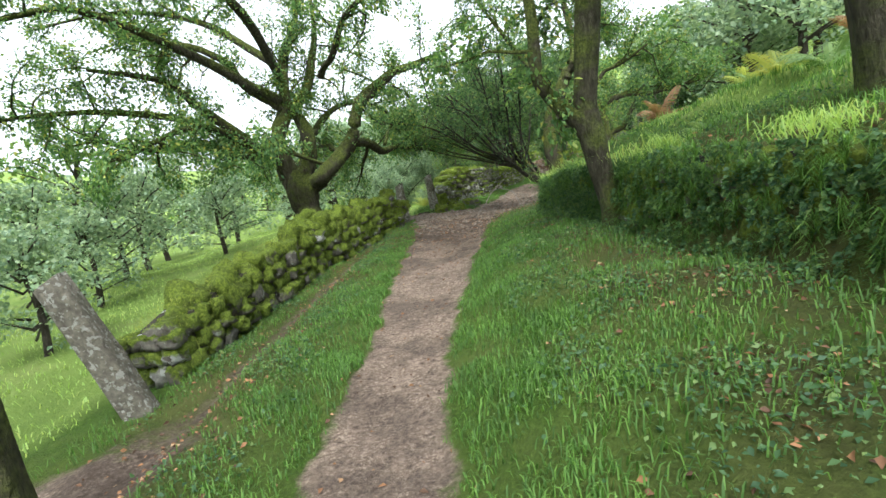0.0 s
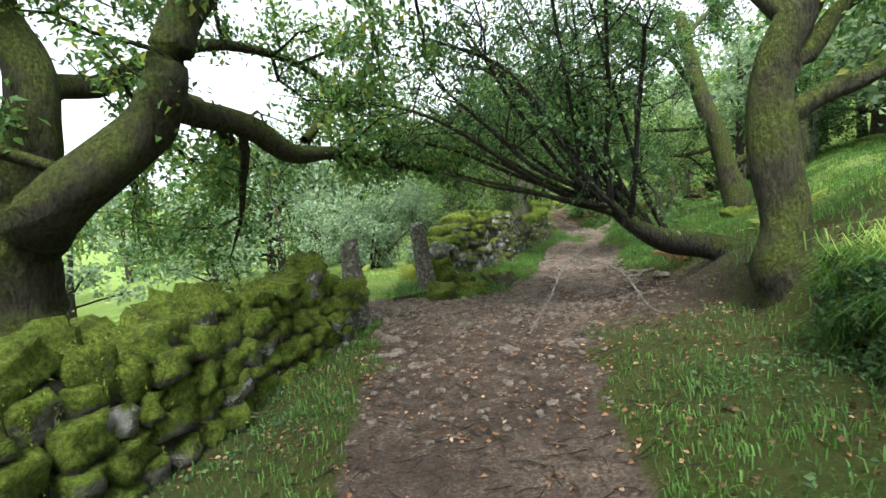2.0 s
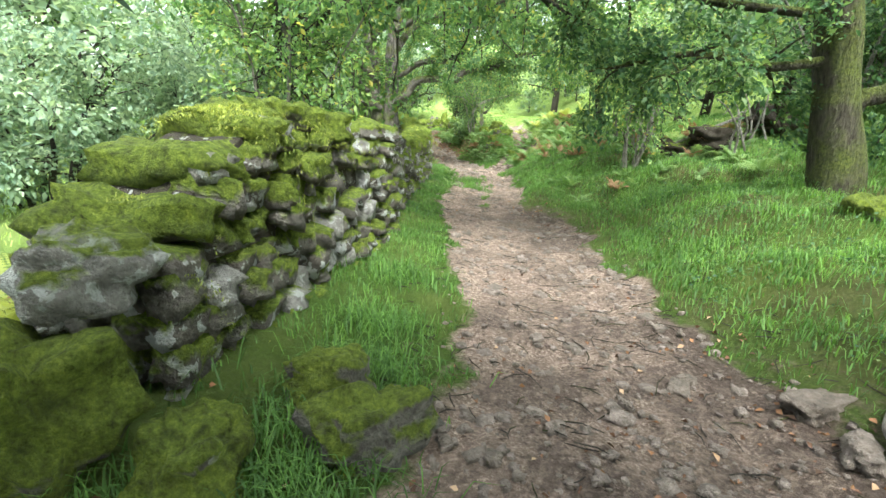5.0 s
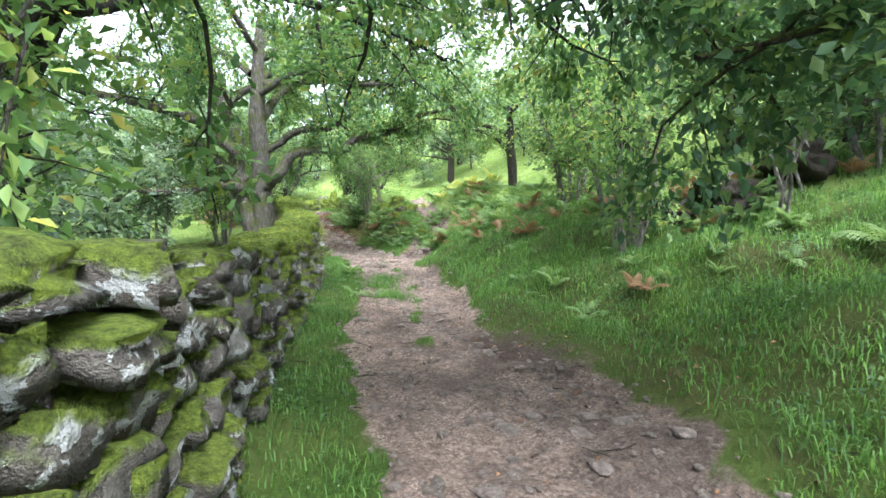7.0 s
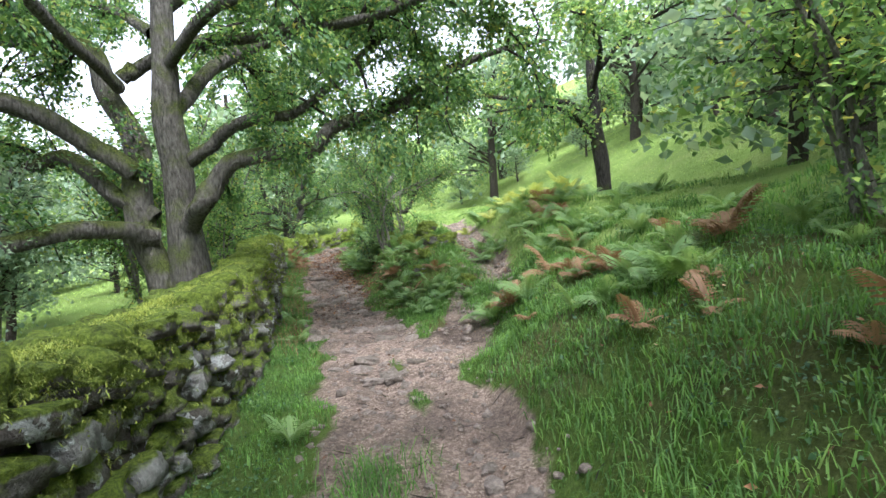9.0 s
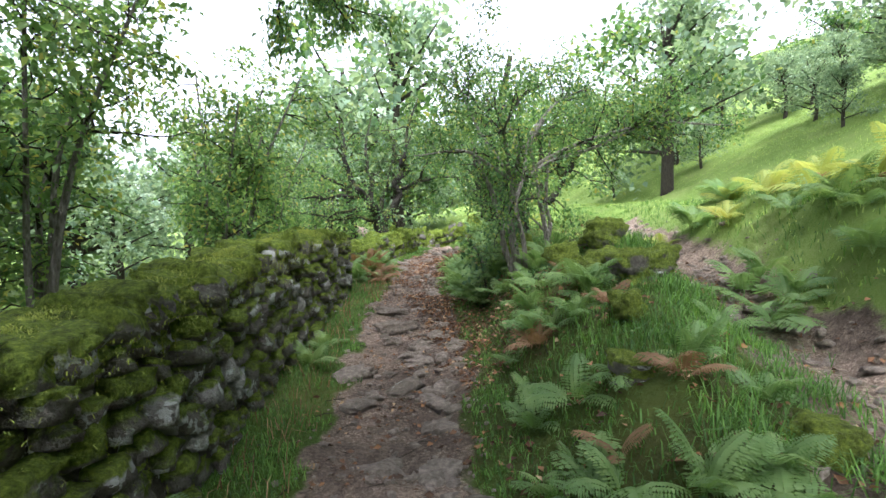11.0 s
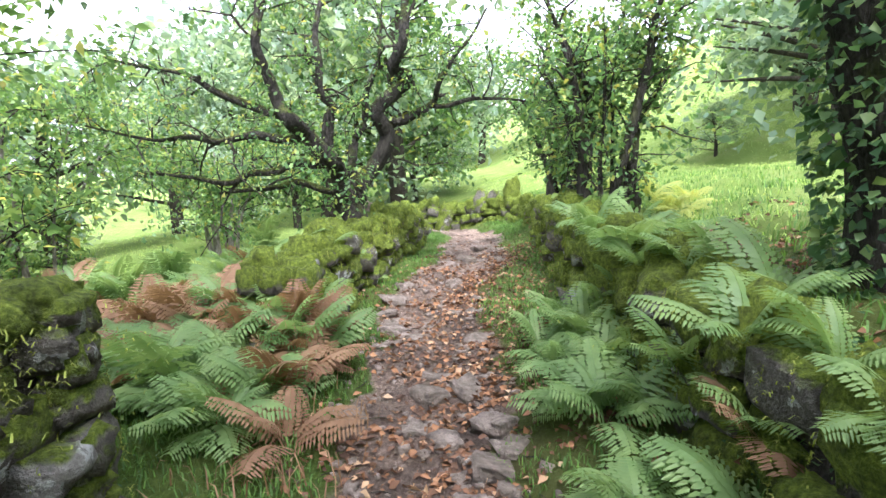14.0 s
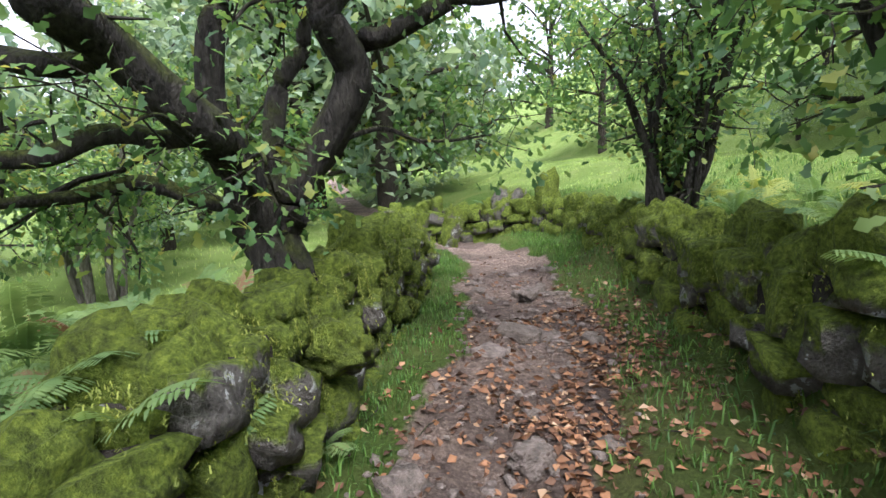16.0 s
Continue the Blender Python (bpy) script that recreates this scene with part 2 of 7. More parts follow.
def raw_mesh(name, verts, faces, smooth=True):
    """A mesh from an (n, 3) array of places and an (m, k) array of corners."""
    verts, faces = np.asarray(verts, np.float32), np.asarray(faces, np.int32)
    me = bpy.data.meshes.new(name)
    me.vertices.add(len(verts))
    me.vertices.foreach_set("co", verts.ravel())
    k = faces.shape[1]
    me.loops.add(faces.size)
    me.loops.foreach_set("vertex_index", faces.ravel())
    me.polygons.add(len(faces))
    me.polygons.foreach_set("loop_start", np.arange(0, faces.size, k, dtype=np.int32))
    me.polygons.foreach_set("use_smooth", np.full(len(faces), smooth))
    me.update(calc_edges=True)
    return me


def part(name, me, material, parent, label="", kind=""):
    """A mesh as one part under a thing."""
    if material is not None and not me.materials:
        me.materials.append(material)
    ob = new(name, me)
    ob.parent = parent
    return tagged(ob, label, kind=kind)


def thing(name, label, category, place=(0, 0, 0), group="", kind=""):
    ob = new(name)
    ob.empty_display_size = 0.2
    ob.location = place
    return tagged(ob, label, category, group, kind)


def curve_points(points, steps):
    """A smooth line through (x, y, z, r) points."""
    p = np.asarray(points, float)
    if len(p) < 3:
        t = np.linspace(0, 1, steps)[:, None]
        return p[0] * (1 - t) + p[-1] * t
    q = np.vstack([2 * p[0] - p[1], p, 2 * p[-1] - p[-2]])
    t = np.linspace(0, len(p) - 1 - 1e-6, steps)
    i, f = t.astype(int), (t % 1)[:, None]
    a, b, c, d = q[i], q[i + 1], q[i + 2], q[i + 3]
    out = 0.5 * (2 * b + (c - a) * f + (2 * a - 5 * b + 4 * c - d) * f**2 + (3 * b - a - 3 * c + d) * f**3)
    out[:, 3] = np.maximum(out[:, 3], p[:, 3].min())
    return out


def tubes(lines, sides=8, rough=0.0):
    """One array pair for many tapered limbs; each line is an (n, 4) array of x, y, z, r."""
    verts, faces, start = [], [], 0
    ring = np.arange(sides) * 2 * np.pi / sides
    for line in lines:
        p, r = line[:, :3], line[:, 3]
        d = np.gradient(p, axis=0)
        d /= np.linalg.norm(d, axis=1, keepdims=True) + 1e-9
        side = np.cross(d, (0.31, 0.17, 0.93))
        side /= np.linalg.norm(side, axis=1, keepdims=True) + 1e-9
        other = np.cross(d, side)
        n = len(p)
        ph, step = rng.uniform(0, 6.28, 4), np.arange(n)[:, None] * 0.13
        rr = r[:, None] * (1 + rough * (np.sin(2 * ring + ph[0] + step) + 0.8 * np.sin(3 * ring + ph[1] - 0.7 * step)))
        v = p[:, None] + rr[..., None] * (np.cos(ring)[None, :, None] * side[:, None] + np.sin(ring)[None, :, None] * other[:, None])
        verts.append(v.reshape(-1, 3))
        i, j = np.meshgrid(np.arange(n - 1), np.arange(sides), indexing="ij")
        k = (j + 1) % sides
        f = np.stack([i * sides + j, i * sides + k, (i + 1) * sides + k, (i + 1) * sides + j], -1).reshape(-1, 4)
        faces.append(f + start)
        start += n * sides
    return np.concatenate(verts), np.concatenate(faces)


def unit(v):
    return v / (np.linalg.norm(v, axis=-1, keepdims=True) + 1e-9)


def leaf_arrays(places, ways, sizes, width=0.55, lift=0.25):
    """Folded leaves, each of two triangles, at places, pointing along ways."""
    n = len(places)
    ways = unit(ways)
    up = unit(np.array([0, 0, 1.0]) + rng.normal(0, 0.55, (n, 3)))
    side = unit(np.cross(ways, up))
    nrm = np.cross(side, ways)
    s = sizes[:, None]
    mid = places + ways * s * 0.45 + nrm * s * lift * 0.5
    a, c = places, places + ways * s - nrm * s * 0.12
    b, d = mid - side * s * width * 0.5, mid + side * s * width * 0.5
    v = np.stack([a, b, c, d], 1).reshape(-1, 3)
    o = np.arange(n)[:, None] * 4
    return v, np.concatenate([o + [0, 2, 1], o + [0, 3, 2]], 1).reshape(-1, 3)


def lobed_leaves(places, ways, sizes):
    """Broad leaves of six triangles with a wavy, lobed outline, for trees that stand close by."""
    n = len(places)
    ways = unit(ways)
    up = unit(np.array([0, 0, 1.0]) + rng.normal(0, 0.5, (n, 3)))
    side = unit(np.cross(ways, up))
    nrm = np.cross(side, ways)
    s = sizes[:, None]
    rows = [(0.0, 0.0), (0.3, 0.2), (0.48, 0.15), (0.7, 0.31), (1.0, 0.0), (0.7, -0.31), (0.48, -0.15), (0.3, -0.2)]
    v = np.stack([places + ways * s * a + side * s * w + nrm * s * (0.35 * abs(w) - 0.12 * a * a) for a, w in rows], 1).reshape(-1, 3)
    o = np.arange(n)[:, None] * 8
    return v, np.concatenate([o + q for q in ([0, 7, 1], [1, 7, 6], [1, 6, 2], [2, 6, 5], [2, 5, 3], [3, 5, 4])], 1).reshape(-1, 3)


def blade_arrays(places, heights, widths, bend, lean=None):
    """Bent grass blades of three triangles each."""
    n = len(places)
    a = rng.uniform(0, 2 * np.pi, n)
    out = np.stack([np.cos(a), np.sin(a), 0 * a], -1)
    if lean is not None:
        out = unit(out + lean)
    side = np.stack([-out[:, 1], out[:, 0], 0 * a], -1)
    h, w = heights[:, None], widths[:, None] * 0.5
    b = (bend * rng.uniform(0.4, 1.6, n))[:, None]
    up = np.array([0, 0, 1.0])
    m = places + up * h * 0.62 + out * h * b * 0.35
    tip = places + up * h * np.maximum(1 - 0.55 * b, -0.6) + out * h * b
    v = np.stack([places - side * w, places + side * w, m - side * w * 0.7, m + side * w * 0.7, tip], 1).reshape(-1, 3)
    o = np.arange(n)[:, None] * 5
    return v, np.concatenate([o + [0, 1, 2], o + [1, 3, 2], o + [2, 3, 4]], 1).reshape(-1, 3)


# ---------------------------------------------------------------- lie of the land
def line(rows):
    """A line along the lane, given as rows of y and x or y, x and z: functions of y."""
    a = np.array(rows, float)
    return [lambda y, c=c: np.interp(y, a[:, 0], a[:, c]) for c in range(1, a.shape[1])]


wall_x, wall_z = line([(-3, -2.4, -0.22), (3.4, -1.95, -0.2), (6.3, -1.6, -0.16), (8, -1.15, -0.1), (9.5, -0.7, -0.06), (11, 0.0, 0.03), (12.1, 0.5, 0.12),
                       (14.2, 1.55, 0.08), (16.8, 2.5, 0.05), (18.5, 3.25, 0.04), (20.2, 3.8, 0.04), (22.5, 4.35, 0.06), (24.4, 4.7, 0.16), (26.2, 5.05, 0.3),
                       (27.8, 5.4, 0.42), (28.8, 5.72, 0.48), (30, 6.15, 0.56), (31, 6.5, 0.62), (32.2, 7.0, 0.66), (33.2, 7.3, 0.68), (36, 7.2, 0.72), (44, 7.5, 0.9)])
left_x, = line([(-3, -0.52), (1.3, -0.5), (2.8, -0.38), (5.2, -0.32), (6.7, -0.2), (8, -0.2), (9.1, -0.18), (9.8, -0.3), (10.4, 0.1), (10.9, 0.75), (11.5, 1.3), (12.1, 1.65), (14.6, 2.5),
                (16.4, 3.0), (17.9, 3.8), (19.6, 4.5), (21.5, 4.85), (23.2, 5.12), (24.2, 5.38), (25.9, 5.62), (27.3, 6.08), (29.5, 6.52), (30.2, 6.72), (31.3, 7.36), (34, 8.05), (37, 7.9), (44, 7.0)])
right_x, = line([(-3, 0.05), (2, 0.1), (3.6, 0.27), (5.2, 0.56), (6.5, 0.8), (7.8, 1.0), (9, 1.4), (10.4, 2.3), (11.5, 2.85), (12.1, 2.85), (14.6, 3.9), (15.9, 3.95), (17.2, 4.7),
                 (18.8, 5.3), (20.5, 5.7), (22.7, 5.9), (24, 6.2), (25.6, 6.6), (27.2, 6.72), (29.4, 7.2), (30, 7.4), (31.1, 8.1), (33.7, 8.8), (37, 8.7), (44, 7.8)])
path_z, = line([(-3, 0), (19, 0), (21, 0.0), (23.5, 0.03), (25.3, 0.18), (26.3, 0.3), (27.5, 0.4), (29, 0.49), (31, 0.63), (33, 0.68), (36, 0.66), (44, 0.9)])
foot_x, foot_z = line([(-3, 1.62, 0.44), (4, 1.58, 0.42), (6, 1.68, 0.3), (7.7, 2.15, 0.2), (9.5, 2.4, 0.14), (11, 3.0, 0.08), (12.5, 3.4, 0.1), (14.6, 4.35, 0.12), (16.4, 4.6, 0.2), (18.3, 5.4, 0.2),
                       (20, 5.9, 0.12), (22, 6.15, 0.1), (24, 6.4, 0.15), (25.7, 6.9, 0.34), (27.3, 7.3, 0.5), (29.5, 7.82, 0.6), (31, 8.35, 0.72), (34, 9.2, 0.78), (44, 9.5, 1.0)])
bank_x, bank_z = line([(-3, 2.0, 1.06), (3, 1.95, 1.03), (5, 1.9, 0.88), (6.5, 2.0, 0.72), (7.7, 2.35, 0.66), (9, 2.95, 0.52), (11, 4.2, 0.45), (13, 5.3, 0.62), (15, 5.9, 0.7), (16.3, 6.2, 0.75),
                       (18.2, 6.4, 0.75), (20, 6.9, 0.55), (21.5, 6.95, 0.38), (23, 7.0, 0.6), (24, 7.15, 0.76), (25.3, 7.15, 0.82), (27.5, 7.75, 0.98), (29.6, 8.2, 0.98), (31, 8.75, 1.02), (33.7, 9.6, 1.08), (44, 10.5, 1.3)])
hill_z, = line([(-3, 2.1), (5, 1.9), (10, 1.7), (16, 1.9), (20, 1.5), (25, 1.45), (28, 1.5), (34, 1.8), (44, 2.2)])
FORK = np.array([(5.6, 20.2, 0.02), (6.5, 21.2, 0.15), (7.4, 22.3, 0.33), (8.1, 23.5, 0.5), (8.75, 24.9, 0.7), (9.35, 26.3, 0.9), (10.1, 28, 1.05), (11.2, 30.2, 1.3)])
GATEWAY = np.array([(0.2, 10.5, 0.0), (-0.6, 10.9, -0.03), (-1.6, 11.3, -0.12), (-2.6, 11.5, -0.25)])


def near_line(x, y, rows):
    """Distance to a line of (x, y, z) and the height of its nearest place."""
    best, height = np.full(x.shape, 1e9), np.zeros(x.shape)
    for a, b in zip(rows[:-1], rows[1:]):
        d = b - a
        t = np.clip(((x - a[0]) * d[0] + (y - a[1]) * d[1]) / (d[0] ** 2 + d[1] ** 2), 0, 1)
        e = np.hypot(x - a[0] - t * d[0], y - a[1] - t * d[1])
        height = np.where(e < best, a[2] + t * d[2], height)
        best = np.minimum(best, e)
    return best, height


def wave(x, y, size, seed):
    """Smooth unevenness, about -1 to 1, with features of that size."""
    k = 6.283 / size
    return (np.sin(k * x + 1.7 * seed + 1.3 * np.sin(0.7 * k * y + seed)) + np.sin(0.83 * k * y + 2.3 * seed + 1.1 * np.sin(0.6 * k * x)) + np.sin(0.57 * k * (x + y) + seed)) / 3


def lay(x, y):
    """Height, soil and a mask of dead leaves and painted shade for the ground."""
    x, y = np.asarray(x, float), np.asarray(y, float)
    z0, wx, wz = path_z(y), wall_x(y), wall_z(y)
    px, qx = left_x(y), right_x(y)
    xs = [wx - 900, wx - 250, wx - 90, wx - 30, wx - 8, wx - 0.6, wx + 0.2, px, qx, foot_x(y), bank_x(y), bank_x(y) + 5, bank_x(y) + 30, bank_x(y) + 120, bank_x(y) + 900]
    one = np.ones_like(z0)
    zs = [90 * one, 8 * one, -7 * one, -3.2 * one, wz - 0.75, wz - 0.08, wz, z0, z0, foot_z(y), bank_z(y), hill_z(y), hill_z(y) + 7, hill_z(y) + 34, hill_z(y) + 130]
    z = zs[0].copy()
    for a, b, c, d in zip(xs[:-1], xs[1:], zs[:-1], zs[1:]):
        t = np.clip((x - a) / np.maximum(b - a, 1e-3), 0, 1)
        z = np.where(x >= a, c + (d - c) * t * (0.5 + 0.5 * t * (3 - 2 * t) / np.maximum(t, 1e-6)), z)
    far = np.clip((np.hypot(x - 4, y - 16) - 30) / 60, 0, 1)
    z = z + np.clip(y - 45, 0, 400) * 0.05 + far * 0.8 * wave(x, y, 40, 3)
    ragged = (0.09 * wave(x, y, 0.55, 15) + 0.06 * wave(x, y, 1.7, 16)) * np.where(y < 8, 0.35, 1.0) + 0.03 * wave(x, y, 0.23, 26)
    soil = np.clip(1.0 - (np.maximum(px - x, x - qx) + 0.09 + 1.25 * ragged) / 0.16, 0, 1)
    mid = np.clip(np.minimum(x - px, qx - x) / 0.35, 0, 1)
    z = z - 0.03 * mid
    e, h = near_line(x, y, FORK)
    k = np.clip(1.25 - e / 0.55, 0, 1)
    z = z * (1 - k) + h * k
    soil = np.maximum(soil, np.clip(1.5 - (e + ragged) / 0.3, 0, 1) * (y < 29))
    ridge = near_line(x, y, FORK + np.array([1.35, -0.5, 0]))[0]
    z = z + (0.16 + 0.1 * wave(x, y, 1.1, 14)) * np.exp(-((ridge / 0.75) ** 2)) * np.clip((y - 20.5) / 1.5, 0, 1) * np.clip((27 - y) / 2.0, 0, 1)
    e, h = near_line(x, y, GATEWAY)
    k = np.clip(1.3 - e / 0.7, 0, 1)
    z = z * (1 - k) + h * k
    soil = np.maximum(soil, np.clip(1.6 - e / 0.42, 0, 1))
    # the worn strip between verge and wall near the start
    strip = np.clip(1 - np.abs(x - (wx + px) / 2 + 0.1) / 0.22, 0, 1) * np.clip((8.5 - y) / 2, 0, 1)
    z = z - 0.07 * strip
    soil = np.maximum(soil, 0.62 * strip)
    # trampled earth by the old post
    soil = np.maximum(soil, np.clip(1.2 - np.hypot((x + 1.5) / 0.55, (y - 1.6) / 0.8) + 0.2 * wave(x, y, 0.5, 33), 0, 0.9))
    # shade-bare earth beside the lane
    muddy = np.exp(-(((y - 10.2) / 2.2) ** 2)) * np.clip(1.2 - np.abs(x - 2.0) / 1.6, 0, 1) + np.exp(-(((y - 15.3) / 1.0) ** 2)) * np.clip(1.1 - np.abs(x - 3.75) / 0.55, 0, 1)
    soil = np.maximum(soil, np.clip(0.75 * muddy, 0, 0.8))
    # dead leaves; around y 8.3 the canopy's shade is put in as well
    litter_shade = 0.85 * np.exp(-(((y - 8.3) / 2.3) ** 2)) * (np.abs(x - 0.4) < 3) + 0.55 * ((y > 23) & (y < 33)) * np.exp(-(((x - right_x(y)) / 0.8) ** 2))
    litter_shade = np.maximum(litter_shade, 0.75 * (y < 9) * np.exp(-(((x - (wx + px) / 2) / 0.45) ** 2)) + 0.6 * (y < 8) * np.exp(-(((x - foot_x(y) - 0.1) / 0.4) ** 2)))
    litter_shade = np.maximum(litter_shade, np.clip(0.95 * muddy, 0, 1) * np.clip((x - right_x(y) + 0.5) / 0.35, 0, 1))
    # earthy patches on the bank, raised past y 9 to paint in its shade
    litter_shade = np.maximum(litter_shade, np.clip(0.9 * wave(x, y, 1.3, 22) + 0.5 * wave(x, y, 0.5, 23) + np.where(y > 9, 0.38, 0.1), 0, 0.75) * (x > right_x(y) + np.where(y < 8.5, 0.45, 0.1)) * (x < bank_x(y) + np.where(y < 8.5, 0.0, 1.5)) * (y < 29))
    litter_shade = np.maximum(litter_shade, 0.9 * np.clip((x - 0.62 - 0.03 * y) / 0.35, 0, 1) * (x < bank_x(y)) * np.clip(0.8 + 0.7 * wave(x, y, 0.8, 31) + 0.4 * wave(x, y, 0.3, 32), 0, 1) * np.clip((7.5 - y) / 2, 0, 1))
    near = np.clip(1 - (np.hypot(x - 4, y - 16) - 22) / 10, 0, 1)
    z = z + near * (0.022 * wave(x, y, 0.9, 1) + 0.012 * wave(x, y, 0.37, 2) * (0.5 + soil * (1 + (y > 9)))) + 0.05 * wave(x, y, 3.1, 5) * np.clip(np.minimum(np.abs(x - px), np.abs(x - qx)) / 1.0, 0, 1) * (soil < 0.2)
    rut = (y > 15.4) & (y < 20.5)
    tuft = rut * np.clip(1.1 - np.abs(x - 0.45 * px - 0.55 * qx + 0.07 * wave(x, y, 0.5, 24)) / 0.14, 0, 1) * np.clip(0.6 + 0.9 * wave(x, y, 0.6, 25), 0, 1)
    soil = soil * (1 - 0.85 * tuft)
    rough = np.clip((x - foot_x(y)) / 0.8, 0, 1) * np.clip((bank_x(y) + 5 - x) / 3, 0, 1) * (soil < 0.3)
    z = z + rough * (0.085 * wave(x, y, 1.2, 17) + 0.05 * wave(x, y, 0.5, 18))
    litter_shade = np.maximum(litter_shade, 0.9 * ((y > 27.5) & (y < 31)) * np.exp(-(((x - right_x(y) + 0.1) / 0.35) ** 2)))
    return z, soil, np.clip(litter_shade, 0, 1)


def ground_at(x, y):
    return float(lay(np.array([x]), np.array([y]))[0][0])


def stretch_axis(lo, hi, step, reach):
    mid = np.arange(lo, hi + step / 2, step)
    out, d, s = [], step, 0.0
    while s < reach:
        d *= 1.22
        s += d
        out.append(s)
    out = np.array(out)
    return np.concatenate([lo - out[::-1], mid, hi + out])


gx, gy = stretch_axis(-3.0, 10.5, 0.095, 900), stretch_axis(-1.0, 36.0, 0.095, 900)
X, Y = np.meshgrid(gx, gy, indexing="xy")
gz, gs, gl = lay(X.ravel(), Y.ravel())
i, j = np.meshgrid(np.arange(len(gx) - 1), np.arange(len(gy) - 1), indexing="xy")
o = (j * len(gx) + i).ravel()
ground_mesh = raw_mesh("ground", np.stack([X.ravel(), Y.ravel(), gz], -1), np.stack([o, o + 1, o + 1 + len(gx), o + len(gx)], -1))
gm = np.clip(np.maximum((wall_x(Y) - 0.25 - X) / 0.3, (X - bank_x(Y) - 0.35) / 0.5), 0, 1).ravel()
for key, values in (("soil", gs), ("litter_shade", gl), ("meadow", gm)):
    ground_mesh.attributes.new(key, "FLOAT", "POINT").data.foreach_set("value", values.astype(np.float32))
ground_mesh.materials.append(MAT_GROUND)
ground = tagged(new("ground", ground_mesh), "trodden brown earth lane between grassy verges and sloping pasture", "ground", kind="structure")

# ---------------------------------------------------------------- stones
def stone_mesh(name, cuts, rough, seed, square=0.35):
    """A rounded, uneven block about 1 m across in each direction."""
    bm = bmesh.new()
    bmesh.ops.create_cube(bm, size=1.0)
    bmesh.ops.subdivide_edges(bm, edges=bm.edges[:], cuts=cuts, use_grid_fill=True)
    for v in bm.verts:
        d = v.co.normalized()
        p = d.lerp(v.co * 1.55, square)
        k = 1 + rough * noise.noise(d * 1.4 + Vector((seed * 3.7, seed, 0))) + rough * 0.5 * noise.noise(d * 3.3 + Vector((0, seed * 2.1, seed)))
        v.co = p * 0.5 * k
    for f in bm.faces:
        f.smooth = True
    me = bpy.data.meshes.new(name)
    bm.to_mesh(me)
    bm.free()
    return me


def with_material(me, mat):
    c = me.copy()
    c.materials.clear()
    c.materials.append(mat)
    return c


BLOCKS = [stone_mesh("stone", 2, 0.4, s, 0.72) for s in range(9)]
BLOCKS_MOSS = [with_material(m, MAT_MOSSROCK) for m in BLOCKS]
BLOCKS_DARK = [with_material(m, MAT_DARKROCK) for m in BLOCKS]
BLOCKS_GREEN = [with_material(m, MAT_MOSSY) for m in BLOCKS]
BLOCKS_PALE = [with_material(m, MAT_PALEROCK) for m in BLOCKS]
CAPS = [with_material(stone_mesh("coping_stone", 3, 0.55, 20 + s, 0.5), MAT_MOSSY) for s in range(5)]
BOULDERS = [stone_mesh("boulder", 7, 0.5, 40 + s, 0.36) for s in range(4)]
PEBBLES = [with_material(stone_mesh("path_stone", 1, 0.62, 60 + s, 0.8), MAT_PEBBLE) for s in range(6)]


def place_part(me, name, parent, x, y, z, sx, sy, sz, rx=0.0, ry=0.0, rz=0.0):
    ob = new(name, me)
    ob.parent = parent
    ob.matrix_basis = Matrix.LocRotScale((x, y, z), Euler((rx, ry, rz)), (sx, sy, sz))
    return ob


def joined(meshes, mats):
    """Arrays of many placed copies of small quad meshes."""
    vs, fs, start = [], [], 0
    cache = {}
    for me, m in zip(meshes, mats):
        if me not in cache:
            v = np.empty(len(me.vertices) * 3, np.float32)
            me.vertices.foreach_get("co", v)
            f = np.array([list(p.vertices) for p in me.polygons])
            cache[me] = v.reshape(-1, 3), f
        v, f = cache[me]
        a = np.array(m)
        vs.append(v @ a[:3, :3].T + a[:3, 3])
        fs.append(f + start)
        start += len(v)
    return np.concatenate(vs), np.concatenate(fs)


def along(rows, step):
    """Places every step metres along a line of (x, y, ...) rows, with the heading."""
    a = np.array(rows, float)
    d = np.r_[0, np.cumsum(np.hypot(*np.diff(a[:, :2], axis=0).T))]
    s = np.arange(0, d[-1], step)
    p = np.stack([np.interp(s, d, c) for c in a.T], -1)
    h = np.gradient(p[:, :2], axis=0)
    return s, p, np.arctan2(h[:, 1], h[:, 0]), d[-1]


